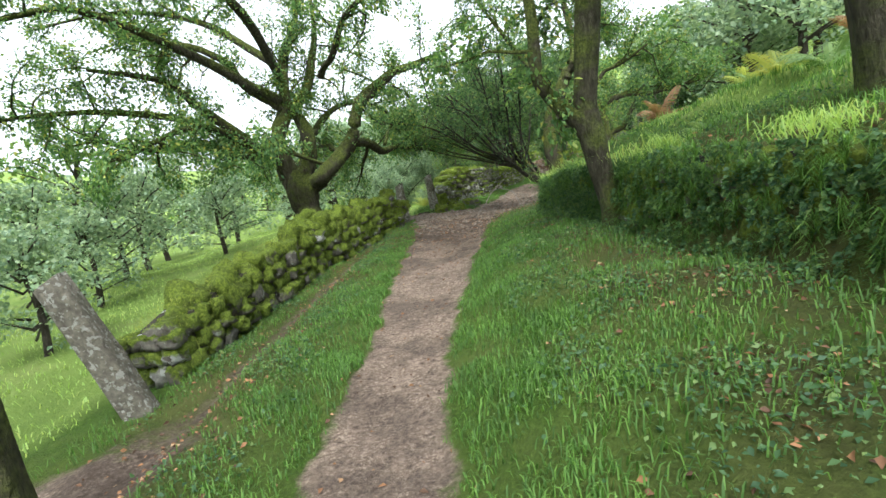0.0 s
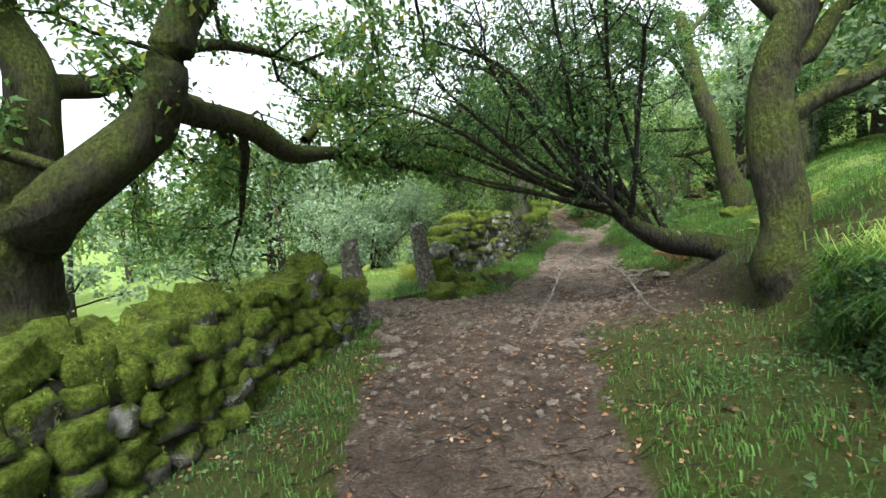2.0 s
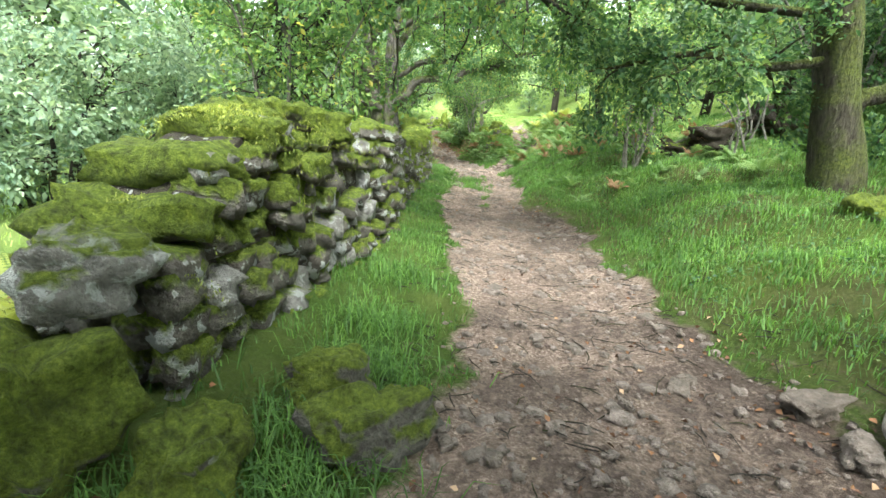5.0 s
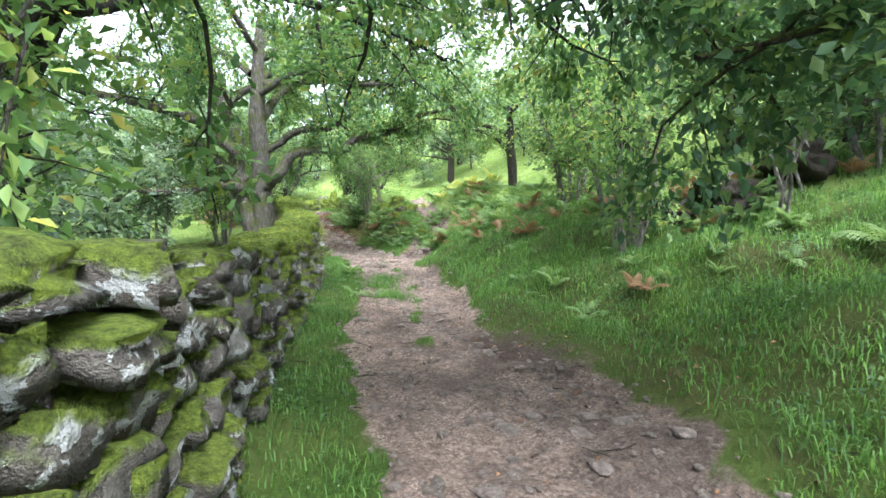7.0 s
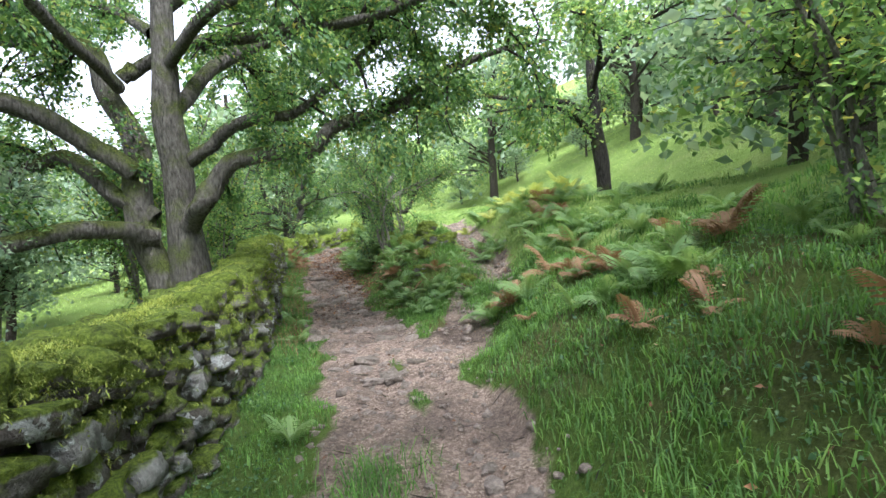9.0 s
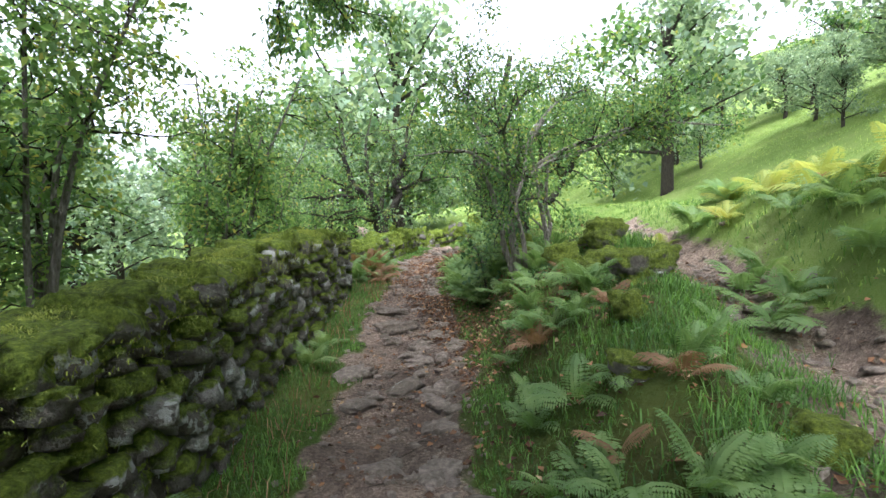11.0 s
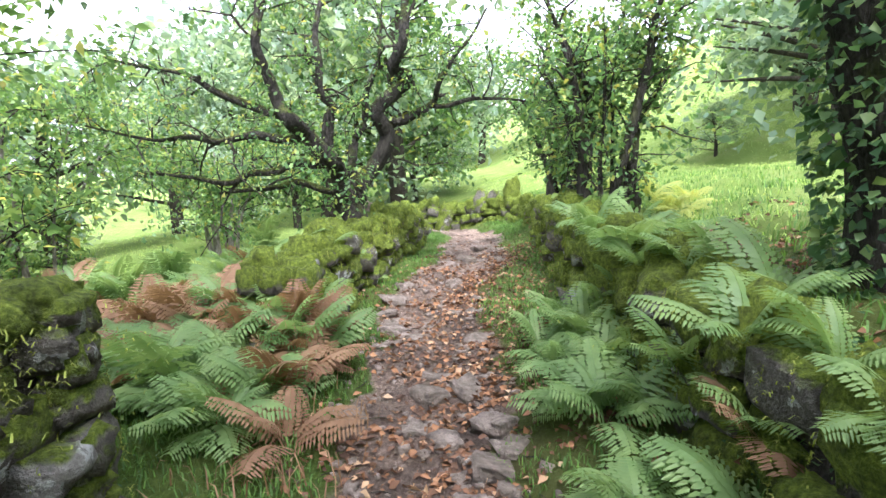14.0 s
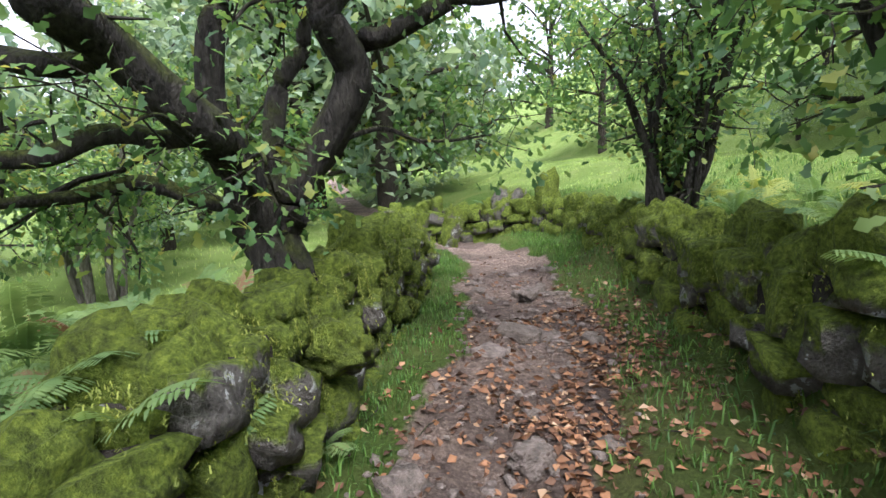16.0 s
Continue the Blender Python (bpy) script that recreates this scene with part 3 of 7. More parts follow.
def drystone_wall(name, label, rows, thick, course, long, seed, mixture, cap=0.2, both=False, most=280, bare=(0, 0), green=False):
    """A drystone wall along rows of (x, y, top height): faces of single stones in rough courses, a rubble core, rounded coping stones."""
    r = np.random.default_rng(seed)
    w = thing(name, label, "wall", kind="structure")
    s, p, h, total = along(rows, 0.25)
    cum = s
    low = np.array([min(ground_at(a, b), ground_at(a - 0.3, b), ground_at(a + 0.3, b)) for a, b in p[:, :2]]) - 0.08
    nx, ny = -np.sin(h), np.cos(h)
    # rubble core: one solid near-black body behind the face stones
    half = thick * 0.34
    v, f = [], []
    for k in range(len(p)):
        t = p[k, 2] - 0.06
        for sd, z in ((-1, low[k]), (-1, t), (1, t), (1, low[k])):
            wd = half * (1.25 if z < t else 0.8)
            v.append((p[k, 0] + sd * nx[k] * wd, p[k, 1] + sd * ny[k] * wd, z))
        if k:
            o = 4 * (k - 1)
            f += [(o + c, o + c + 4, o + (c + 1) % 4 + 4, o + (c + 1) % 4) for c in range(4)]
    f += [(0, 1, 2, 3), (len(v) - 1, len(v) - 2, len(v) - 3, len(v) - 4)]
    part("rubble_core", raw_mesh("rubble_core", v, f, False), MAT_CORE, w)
    sheets, mats, made = [], [], 0
    todo = []
    for sd in ((-1, 1) if both else (-1,)):
        z = 0.0
        row = 0
        while z < 2.0:
            ch = course * r.uniform(0.8, 1.3)
            at = -r.uniform(0, long)
            while at < total:
                ln = long * r.uniform(0.55, 1.6)
                c = at + ln / 2
                at += ln * 0.97
                if c < 0 or c > total:
                    continue
                gx_, gy_ = np.interp(c, cum, p[:, 0]), np.interp(c, cum, p[:, 1])
                top, bot, hd = np.interp(c, cum, p[:, 2]), np.interp(c, cum, low), np.interp(c, cum, h)
                if bot + z + ch * 0.4 > top - 0.05:
                    continue
                f_up = (z + ch / 2) / max(top - bot, 0.2)
                off = sd * (thick * (0.5 - 0.13 * f_up) - 0.07 + r.normal(0, 0.022))
                m = Matrix.LocRotScale((gx_ - math.sin(hd) * off, gy_ + math.cos(hd) * off, bot + z + ch / 2 + r.normal(0, 0.012)),
                                       Euler((r.normal(0, 0.16), r.normal(0, 0.17), hd + r.normal(0, 0.16))), (ln * 1.04, 0.2 * r.uniform(0.8, 1.5), ch * r.uniform(0.95, 1.4)))
                kind = r.choice(3, p=(0.12, 0.76, 0.12) if bare[0] < gy_ < bare[1] else mixture)
                me = (BLOCKS_GREEN if green and r.random() < 0.7 else BLOCKS_MOSS, BLOCKS_DARK, BLOCKS_PALE)[kind][r.integers(9)]
                todo.append((sd < 0, z, me, m))
            z += ch * 0.94
            row += 1
    # gable ends
    for k in (0, -1):
        top, bot, hd = p[k, 2], low[k], h[k]
        z = 0.0
        while bot + z < top - 0.08:
            ch = course * r.uniform(0.9, 1.4)
            for u in (-0.36, -0.13, 0.1, 0.34):
                off = u * thick
                m = Matrix.LocRotScale((p[k, 0] - math.sin(hd) * off, p[k, 1] + math.cos(hd) * off, bot + z + ch / 2), Euler((r.normal(0, 0.1), r.normal(0, 0.1), hd + r.normal(0, 0.2))), (0.22, thick * 0.27, ch * 1.15))
                todo.append((True, z, (BLOCKS_MOSS, BLOCKS_DARK, BLOCKS_PALE)[r.choice(3, p=mixture)][r.integers(9)], m))
            z += ch * 0.95
    todo.sort(key=lambda q: (not q[0], -q[1]))
    rest = {}
    for n, (_, _, me, m) in enumerate(todo):
        if n < most:
            ob = new("stone", me)
            ob.parent = w
            ob.matrix_basis = m
        else:
            rest.setdefault(me.materials[0], []).append((me, m))
    for mat, some in rest.items():
        part("lower_stones", raw_mesh("lower_stones", *joined(*zip(*some))), mat, w, kind="stuff")
    if cap:
        at = 0.0
        while at < total - 0.05:
            ln = cap * r.uniform(0.8, 1.8)
            c = at + ln / 2
            at += ln * 0.9
            x, y, t, hd = (np.interp(c, cum, q) for q in (p[:, 0], p[:, 1], p[:, 2], h))
            for u in ((-0.16, 0.18) if r.random() < 0.7 else (0.0,)):
                off = thick * u + r.normal(0, 0.02)
                wd = thick * (0.55 if u else 0.85)
                ob = place_part(CAPS[r.integers(5)] if not bare[0] < y < bare[1] else BLOCKS_DARK[r.integers(9)], "coping_stone", w, x - math.sin(hd) * off, y + math.cos(hd) * off, t - (0.06 if not green else 0.1) + r.normal(0, 0.055 if green else 0.022), ln * (0.95 if green else 1.1), wd * (0.75 if green else 1.0) * r.uniform(0.8, 1.3), 0.2 * (r.uniform(0.7, 1.7) if green else r.uniform(0.45, 0.7) if bare[0] < y < bare[1] else r.uniform(0.75, 1.15)) * (1.25 if green else 1.0), r.normal(0, 0.3 if green else 0.1), r.normal(0, 0.3 if green else 0.14), hd + r.normal(0, 0.15))
    return w


def wall_rows(ys, heights, shift=0.0):
    return [(float(wall_x(y)) + shift, y, hh) for y, hh in zip(ys, heights)]


WALL_A = wall_rows((3.15, 3.7, 4.8, 6.3, 7.6, 8.6, 9.6), (0.18, 0.3, 0.38, 0.5, 0.52, 0.62, 0.5))
WALL_B = wall_rows((11.9, 12.0, 12.1, 12.3, 12.6, 14.2, 15.3, 16.2, 17.5, 18.5, 20.2, 22.5, 24.4, 26.2, 27.7), (0.5, 0.62, 0.78, 0.88, 0.92, 0.88, 0.8, 0.69, 0.71, 0.74, 0.78, 0.87, 1.05, 1.18, 1.12))
WALL_C = wall_rows((29.2, 29.6, 30.2, 31.0, 32.2, 33.3), (0.95, 1.02, 1.08, 1.14, 1.2, 1.12))
WALL_D = [(7.35, 26.4, 0.9), (7.6, 27.5, 1.02), (7.92, 28.7, 1.1), (8.15, 29.6, 1.18), (8.58, 30.8, 1.2), (9.05, 32.2, 1.2), (9.55, 33.8, 1.2), (9.5, 35.0, 1.2), (8.6, 35.7, 1.15), (7.5, 36.0, 1.15)]
WALL_E = [(1.88, -1.0, 1.0), (1.86, 1.0, 1.0), (1.82, 3.0, 0.98), (1.78, 5.0, 0.85), (1.86, 6.4, 0.7), (2.2, 7.6, 0.64)]

# ---------------------------------------------------------------- trees
def grow(lines, count, length, spread, droop, seed, start=0.3, radius=0.35):
    """Side branches springing from limbs: (n, 4) lines."""
    r = np.random.default_rng(seed)
    out = []
    for ln in lines:
        n = max(1, int(count * np.linalg.norm(ln[-1, :3] - ln[0, :3]) + 0.5))
        for _ in range(n):
            t = start + (1 - start) * r.random() ** 0.8
            k = min(int(t * (len(ln) - 1)), len(ln) - 2)
            a = ln[k]
            d = unit(ln[k + 1, :3] - ln[k, :3])
            way = unit(d * 0.55 + r.normal(0, spread, 3) + np.array([0, 0, 0.18]))
            size = length * r.uniform(0.5, 1.35)
            pts, pos = [], a[:3].copy()
            r0 = min(a[3] * 0.75, radius * size * 0.05 + 0.004)
            for s in range(6):
                pts.append((*pos, max(r0 * (1 - s / 6.5), 0.0022)))
                way = unit(way + r.normal(0, 0.32, 3) + np.array([0, 0, -droop * s * 0.12]))
                pos = pos + way * size / 5
            out.append(np.array(pts))
    return out


def tree(name, label, base, limbs, bark, leaf, seed, branches=3.2, length=0.9, twigs=5.0, leaves=26, leaf_size=0.056, droop=0.25, sides=10, twig_len=0.36, rough=0.08, category="tree", start=0.3, clear=None, spread=0.75, scale=1.0, lobed=False, girth=1.0):
    """limbs: named lines of (x, y, z, r) offsets from the base; smaller branches, twigs and leaves grow from them."""
    r = np.random.default_rng(seed)
    t = thing(name, label, category, base)
    smooth = []
    for lname, pts in limbs:
        ln = curve_points(np.array(pts) * np.array([scale, scale, scale, girth * scale ** 0.4]), 6 * len(pts))
        knots = np.arange(0, len(ln) + 5, 5)
        wob = np.stack([np.interp(np.arange(len(ln)), knots, r.normal(0, 1, len(knots))) for _ in range(3)], -1)
        wob = (wob + np.vstack([wob[:1], wob[:-1]]) + np.vstack([wob[1:], wob[-1:]])) / 3
        wob[:3] *= 0.3
        ln[:, :3] += wob * np.minimum(ln[:, 3:4] * (0.14 if lname == "trunk" else 1.15), 0.085)
        ln[:, 3] *= 1 + 0.05 * np.sin(np.arange(len(ln)) * 0.45 + seed)
        part(lname, raw_mesh(lname, *tubes([ln], sides, rough)), bark, t)
        if lname != "trunk":
            smooth.append(ln)
    if not smooth:
        smooth = [curve_points(limbs[0][1], 20)]
    first = grow(smooth, branches, length, spread, droop, seed + 1, start)
    second = grow(first + smooth, twigs, twig_len, 0.85, droop * 1.2, seed + 2, 0.25)
    if clear is not None:
        first, second = [q for q in first if clear(q[:, :3] + base)], [q for q in second if clear(q[:, :3] + base)]
    part("twig_spray", raw_mesh("twig_spray", *tubes(first + [q[::2] for q in second], 3)), MAT_TWIG if bark is not MAT_MOSSBARK else bark, t, kind="stuff")
    pl, wy = [], []
    for q in second + first:
        k = int(leaves * 9 * r.uniform(0.4, 1.5) * np.linalg.norm(q[-1, :3] - q[0, :3]) / 0.4 * (1.0 if len(pl) < len(second) else 0.35))
        if k < 1:
            continue
        f = 0.15 + 0.88 * r.random(k)
        f = np.minimum(f, 0.999) * (len(q) - 1)
        a = f.astype(int)
        pos = q[a, :3] + (q[a + 1, :3] - q[a, :3]) * (f - a)[:, None]
        d = unit(q[-1, :3] - q[0, :3])
        pl.append(pos + r.normal(0, 0.065, (k, 3)))
        wy.append(d + r.normal(0, 0.75, (k, 3)) + np.array([0, 0, -0.25]))
    pl, wy = np.concatenate(pl), np.concatenate(wy)
    part("crown", raw_mesh("crown", *(lobed_leaves if lobed else leaf_arrays)(pl, wy, leaf_size * r.uniform(0.6, 1.35, len(pl)))), leaf, t, kind="stuff")
    return t


def off_lane(p):
    """True for branches that keep clear of the walker's head."""
    mid = (left_x(p[:, 1]) + right_x(p[:, 1])) / 2
    over = np.minimum(np.abs(p[:, 0] - mid), np.abs(p[:, 0] - cam_x(p[:, 1]))) < 0.42
    return not np.any(over & (p[:, 2] < path_z(p[:, 1]) + 1.4) & (p[:, 1] < 29.5))


def above_gate(p):
    """True for branches that also leave the view through the gateway open."""
    return off_lane(p) and not np.any((p[:, 1] > 7.3) & (p[:, 0] > -1.05) & (p[:, 2] < 1.3))


cam_x, = line([(-3, 0.1), (0, 0.15), (4, 0.25), (8, 0.17), (9.5, 0.4), (10.5, 1.0), (13.4, 1.95), (15, 2.9), (19.5, 5.0), (21.7, 5.47), (24.4, 5.97), (27, 6.37), (29, 6.65), (33, 7.4)])

tree("oak_tree", "old spreading oak with mossy trunk forking low behind the wall", (-2.0, 8.1, -0.2), [
    ("trunk", [(0.02, 0, -0.25, 0.336), (0.03, 0, 0.25, 0.264), (0.04, 0, 0.8, 0.232), (0.03, 0, 1.25, 0.24), (0.02, 0, 1.5, 0.16)]),
    ("limb", [(-0.1, 0, 1.1, 0.125), (-0.41, 0.1, 1.7, 0.109), (-1.0, 0.3, 1.86, 0.0936), (-1.53, 0.2, 2.2, 0.078), (-2.3, 0.1, 2.15, 0.0546), (-3.1, -0.3, 2.4, 0.0234)]),
    ("limb", [(-0.1, 0, 1.2, 0.14), (-0.2, 0, 2.1, 0.117), (-0.12, 0.1, 2.63, 0.101), (-0.05, 0.2, 3.2, 0.078), (0.25, 0.3, 3.9, 0.0468), (0.4, 0.2, 4.8, 0.0195)]),
    ("limb", [(-0.14, 0, 2.5, 0.078), (-0.62, -0.3, 3.0, 0.0624), (-1.25, -0.5, 3.4, 0.0468), (-2.1, -0.8, 3.8, 0.0195)]),
    ("limb", [(0.08, 0.05, 1.2, 0.14), (0.12, 0.1, 2.0, 0.117), (0.14, 0.2, 2.5, 0.0936), (0.3, 0.4, 3.0, 0.078), (0.5, 0.7, 3.7, 0.0468), (0.5, 0.9, 4.6, 0.0195)]),
    ("limb", [(0.12, 0, 1.15, 0.156), (0.67, -0.05, 1.55, 0.133), (1.02, -0.05, 2.0, 0.109), (1.14, 0, 2.46, 0.0936), (1.6, 0.1, 2.8, 0.078), (2.15, 0.2, 3.0, 0.0546), (2.9, 0.3, 3.3, 0.0234)]),
    ("limb", [(0.9, 0, 1.85, 0.088), (1.2, 0.6, 1.77, 0.078), (1.58, 1.4, 1.74, 0.058), (2.01, 2.18, 1.69, 0.038), (2.5, 2.9, 1.52, 0.013)]),
    ("limb", [(1.15, 0.5, 1.75, 0.034), (0.98, 0.85, 1.55, 0.028), (0.88, 1.05, 1.3, 0.02), (0.75, 1.2, 1.05, 0.008)]),
    ("limb", [(1.7, 1.6, 1.7, 0.03), (1.75, 2.0, 1.75, 0.022), (2.2, 2.4, 1.72, 0.009)]),
    ("limb", [(1.4, 1.0, 1.78, 0.035), (1.5, 1.7, 2.1, 0.026), (1.9, 2.5, 2.3, 0.011)]),
    ("limb", [(0.5, 0.05, 1.5, 0.04), (-0.1, -0.6, 1.75, 0.03), (-0.6, -1.4, 1.7, 0.012)]),
    ("limb", [(-0.45, 0, 1.75, 0.078), (-1.13, -0.3, 2.5, 0.0624), (-1.62, -0.6, 2.95, 0.0468), (-2.3, -1.2, 3.1, 0.0234)]),
    ("limb", [(0.9, 0.1, 1.9, 0.06), (0.8, 1.0, 1.95, 0.045), (0.55, 1.9, 1.7, 0.03), (0.3, 2.6, 1.25, 0.012)]),
    ("limb", [(0.7, 0.1, 1.7, 0.05), (0.2, 1.2, 1.9, 0.04), (-0.5, 2.2, 1.7, 0.025), (-1.0, 3.0, 1.2, 0.01)]),
    ("limb", [(-0.1, 0, 2.6, 0.08), (-0.9, -0.9, 3.2, 0.06), (-2.0, -1.9, 3.5, 0.04), (-3.2, -2.8, 3.3, 0.015)]),
    ("limb", [(-0.05, 0, 3.0, 0.08), (-0.2, -1.0, 3.8, 0.06), (-0.5, -2.3, 4.1, 0.04), (-0.9, -3.6, 4.0, 0.015)]),
    ("limb", [(-0.8, 0.2, 1.9, 0.07), (-1.9, -0.6, 2.5, 0.05), (-3.0, -1.3, 2.6, 0.03), (-3.8, -1.9, 2.3, 0.012)]),
    ("limb", [(-0.1, 0, 3.2, 0.07), (-1.1, 0.2, 3.9, 0.05), (-2.4, 0.1, 4.2, 0.03), (-3.6, -0.3, 4.0, 0.012)]),
    ("limb", [(-0.2, -0.1, 1.6, 0.0702), (-0.6, -0.9, 2.0, 0.0546), (-0.9, -1.8, 2.1, 0.039), (-1.2, -2.8, 1.75, 0.0195)]),
    ("limb", [(0.1, 0.1, 1.9, 0.078), (0.4, 1.0, 2.5, 0.0546), (1.1, 2.1, 2.7, 0.039), (1.6, 3.2, 2.4, 0.0156)]),
    ("limb", [(0.6, -0.05, 2.9, 0.0546), (1.1, -0.9, 3.3, 0.039), (1.7, -2.0, 3.4, 0.0234), (2.2, -3.2, 3.3, 0.0117)]),
], MAT_MOSSBARK, MAT_OAKLEAF, 11, branches=3.2, length=0.9, twigs=3.6, leaves=12, droop=0.35, clear=above_gate)

tree("leaning_oak", "slender mossy oak leaning from the bank, forked above", (1.4, 3.72, 0.24), [
    ("trunk", [(0.26, 0, -0.2, 0.162), (0.21, 0, 0.15, 0.123), (0.14, 0, 0.5, 0.104), (0.05, 0, 0.9, 0.0997), (0.06, 0, 1.35, 0.095), (0.12, 0, 2.0, 0.0855), (0.25, 0.1, 3.0, 0.0665)]),
    ("limb", [(0.05, 0, 0.85, 0.0665), (-0.12, 0, 1.15, 0.0589), (-0.24, 0.05, 1.5, 0.0522), (-0.3, 0.2, 2.1, 0.0427), (-0.2, 0.5, 3.0, 0.019)]),
    ("limb", [(0.15, 0, 2.1, 0.0475), (0.6, 0.4, 2.6, 0.038), (1.2, 0.7, 2.9, 0.019)]),
    ("limb", [(0.25, 0.1, 3.0, 0.057), (0.1, -0.5, 3.6, 0.038), (-0.3, -1.2, 3.9, 0.019)]),
    ("limb", [(0.2, 0, 2.6, 0.0475), (-0.4, 0.5, 3.2, 0.038), (-1.2, 0.9, 3.4, 0.019)]),
], MAT_MOSSBARK, MAT_OAKLEAF, 12, branches=3.4, leaves=13, twigs=3.6, clear=off_lane)

tree("bank_oak", "crooked oak on the bank with a long level limb", (2.35, 8.35, 0.5), [
    ("trunk", [(0.1, 0, -0.25, 0.204), (0.06, 0, 0.1, 0.153), (0.0, 0, 0.5, 0.128), (-0.03, 0, 0.95, 0.119), (0.12, 0, 1.4, 0.111), (0.35, 0, 1.85, 0.085)]),
    ("limb", [(0.05, 0, 0.55, 0.0765), (0.32, 0, 0.97, 0.0638), (0.76, -0.05, 1.19, 0.0553), (1.33, -0.1, 1.3, 0.0425), (2.0, -0.1, 1.35, 0.0298), (2.8, 0.1, 1.5, 0.0127)]),
    ("limb", [(0.05, 0, 1.1, 0.0595), (0.34, 0, 1.5, 0.0467), (0.77, 0, 1.66, 0.0382), (1.1, -0.1, 1.78, 0.034), (1.6, -0.3, 2.1, 0.017)]),
    ("limb", [(0.3, 0, 1.75, 0.0765), (0.5, 0.1, 2.3, 0.0595), (0.5, 0.3, 3.0, 0.0425), (0.2, 0.5, 3.8, 0.017)]),
    ("limb", [(0.1, 0, 1.45, 0.0595), (-0.3, 0.3, 2.1, 0.0425), (-0.6, 0.6, 2.8, 0.034), (-1.0, 0.9, 3.5, 0.017)]),
    ("limb", [(0.4, 0, 2.0, 0.051), (1.0, 0.6, 2.6, 0.034), (1.7, 1.2, 2.8, 0.017)]),
], MAT_MOSSBARK, MAT_OAKLEAF, 13, branches=3.4, leaves=15, twigs=3.6, clear=off_lane)

fan = random.Random(5)
stems = [("trunk", [(0.45, -0.25, -0.1, 0.13), (0.2, -0.1, 0.05, 0.12), (-0.1, 0.0, 0.13, 0.11), (-0.5, 0.05, 0.34, 0.07), (-0.8, 0.05, 0.68, 0.046), (-1.05, 0.05, 1.12, 0.034), (-1.4, 0.1, 1.6, 0.025), (-1.9, 0.1, 2.1, 0.012)])]
for n in range(15):
    a = n / 14
    x0, z0_ = -0.15 - 0.75 * fan.random(), 0.0
    k = -x0
    z0_ = 0.13 + max(0, k - 0.1) * 0.62
    ex, ez, ey = -2.5 + 1.75 * a + fan.uniform(-0.2, 0.2), 0.95 + 1.6 * min(1, a * 1.5) + fan.uniform(-0.2, 0.3), fan.uniform(-0.9, 1.2)
    stems.append(("limb", [(x0, 0.03, z0_, 0.032), (x0 + (ex - x0) * 0.35, ey * 0.3, z0_ + (ez - z0_) * 0.28, 0.022), (x0 + (ex - x0) * 0.7, ey * 0.7, z0_ + (ez - z0_) * 0.64, 0.015), (ex, ey, ez, 0.009)]))
for ex, ey, ez in ((-3.1, 0.7, 1.35), (-2.7, 1.5, 1.45), (-3.3, -0.1, 1.6), (-2.2, -0.9, 1.75), (-1.2, 1.6, 1.5), (-0.6, -0.8, 1.9), (0.1, 0.9, 1.8)):
    stems.append(("limb", [(-0.5, 0.04, 0.36, 0.03), (-0.5 + (ex + 0.5) * 0.3, ey * 0.3, 0.75, 0.022), (-0.5 + (ex + 0.5) * 0.65, ey * 0.7, 0.4 + (ez - 0.4) * 0.85, 0.016), (ex, ey, ez, 0.008)]))
tree("fallen_hawthorn", "half-fallen hawthorn, its many dark stems fanned out over the lane", (2.6, 9.85, 0.4), stems, MAT_BARK, MAT_DARKLEAF, 14, branches=3.4, length=0.7, twigs=3.4, leaves=5.2, leaf_size=0.044, droop=0.12, sides=7, clear=off_lane, start=0.35)

tree("trackside_oak", "straight mossy-barked oak on the grassy slope", (5.2, 12.95, 0.45), [
    ("trunk", [(0.05, 0, -0.3, 0.288), (0.0, 0, 0.1, 0.207), (-0.1, 0.04, 0.6, 0.171), (-0.2, 0.08, 1.0, 0.158), (-0.28, 0.1, 1.5, 0.153), (-0.5, 0.2, 2.3, 0.126), (-0.6, 0.4, 3.4, 0.072)]),
    ("limb", [(-0.1, 0, 0.9, 0.072), (0.2, -0.1, 1.02, 0.068), (0.5, -0.2, 1.5, 0.048), (0.9, -0.5, 2.2, 0.024)]),
    ("limb", [(-0.3, 0.1, 1.2, 0.04), (-0.72, 0.3, 1.1, 0.036), (-1.3, 0.55, 1.15, 0.024), (-1.9, 0.9, 1.0, 0.0112)]),
    ("limb", [(-0.3, 0.1, 1.5, 0.04), (-0.8, 0.5, 1.6, 0.036), (-1.5, 1.0, 1.7, 0.024), (-2.1, 1.3, 1.6, 0.0112)]),
    ("limb", [(-0.45, 0.2, 2.1, 0.056), (-1.1, -0.2, 2.5, 0.04), (-1.9, -0.5, 2.7, 0.024), (-2.7, -0.8, 2.6, 0.0112)]),
    ("limb", [(-0.55, 0.3, 2.8, 0.048), (-1.2, 1.0, 3.3, 0.032), (-2.0, 1.8, 3.4, 0.016)]),
    ("limb", [(-0.55, 0.3, 3.0, 0.048), (0.2, 0.9, 3.6, 0.032), (0.8, 1.5, 3.7, 0.016)]),
], MAT_MOSSBARK, MAT_DARKLEAF, 15, branches=3.6, leaves=15, twigs=3.8, clear=off_lane)

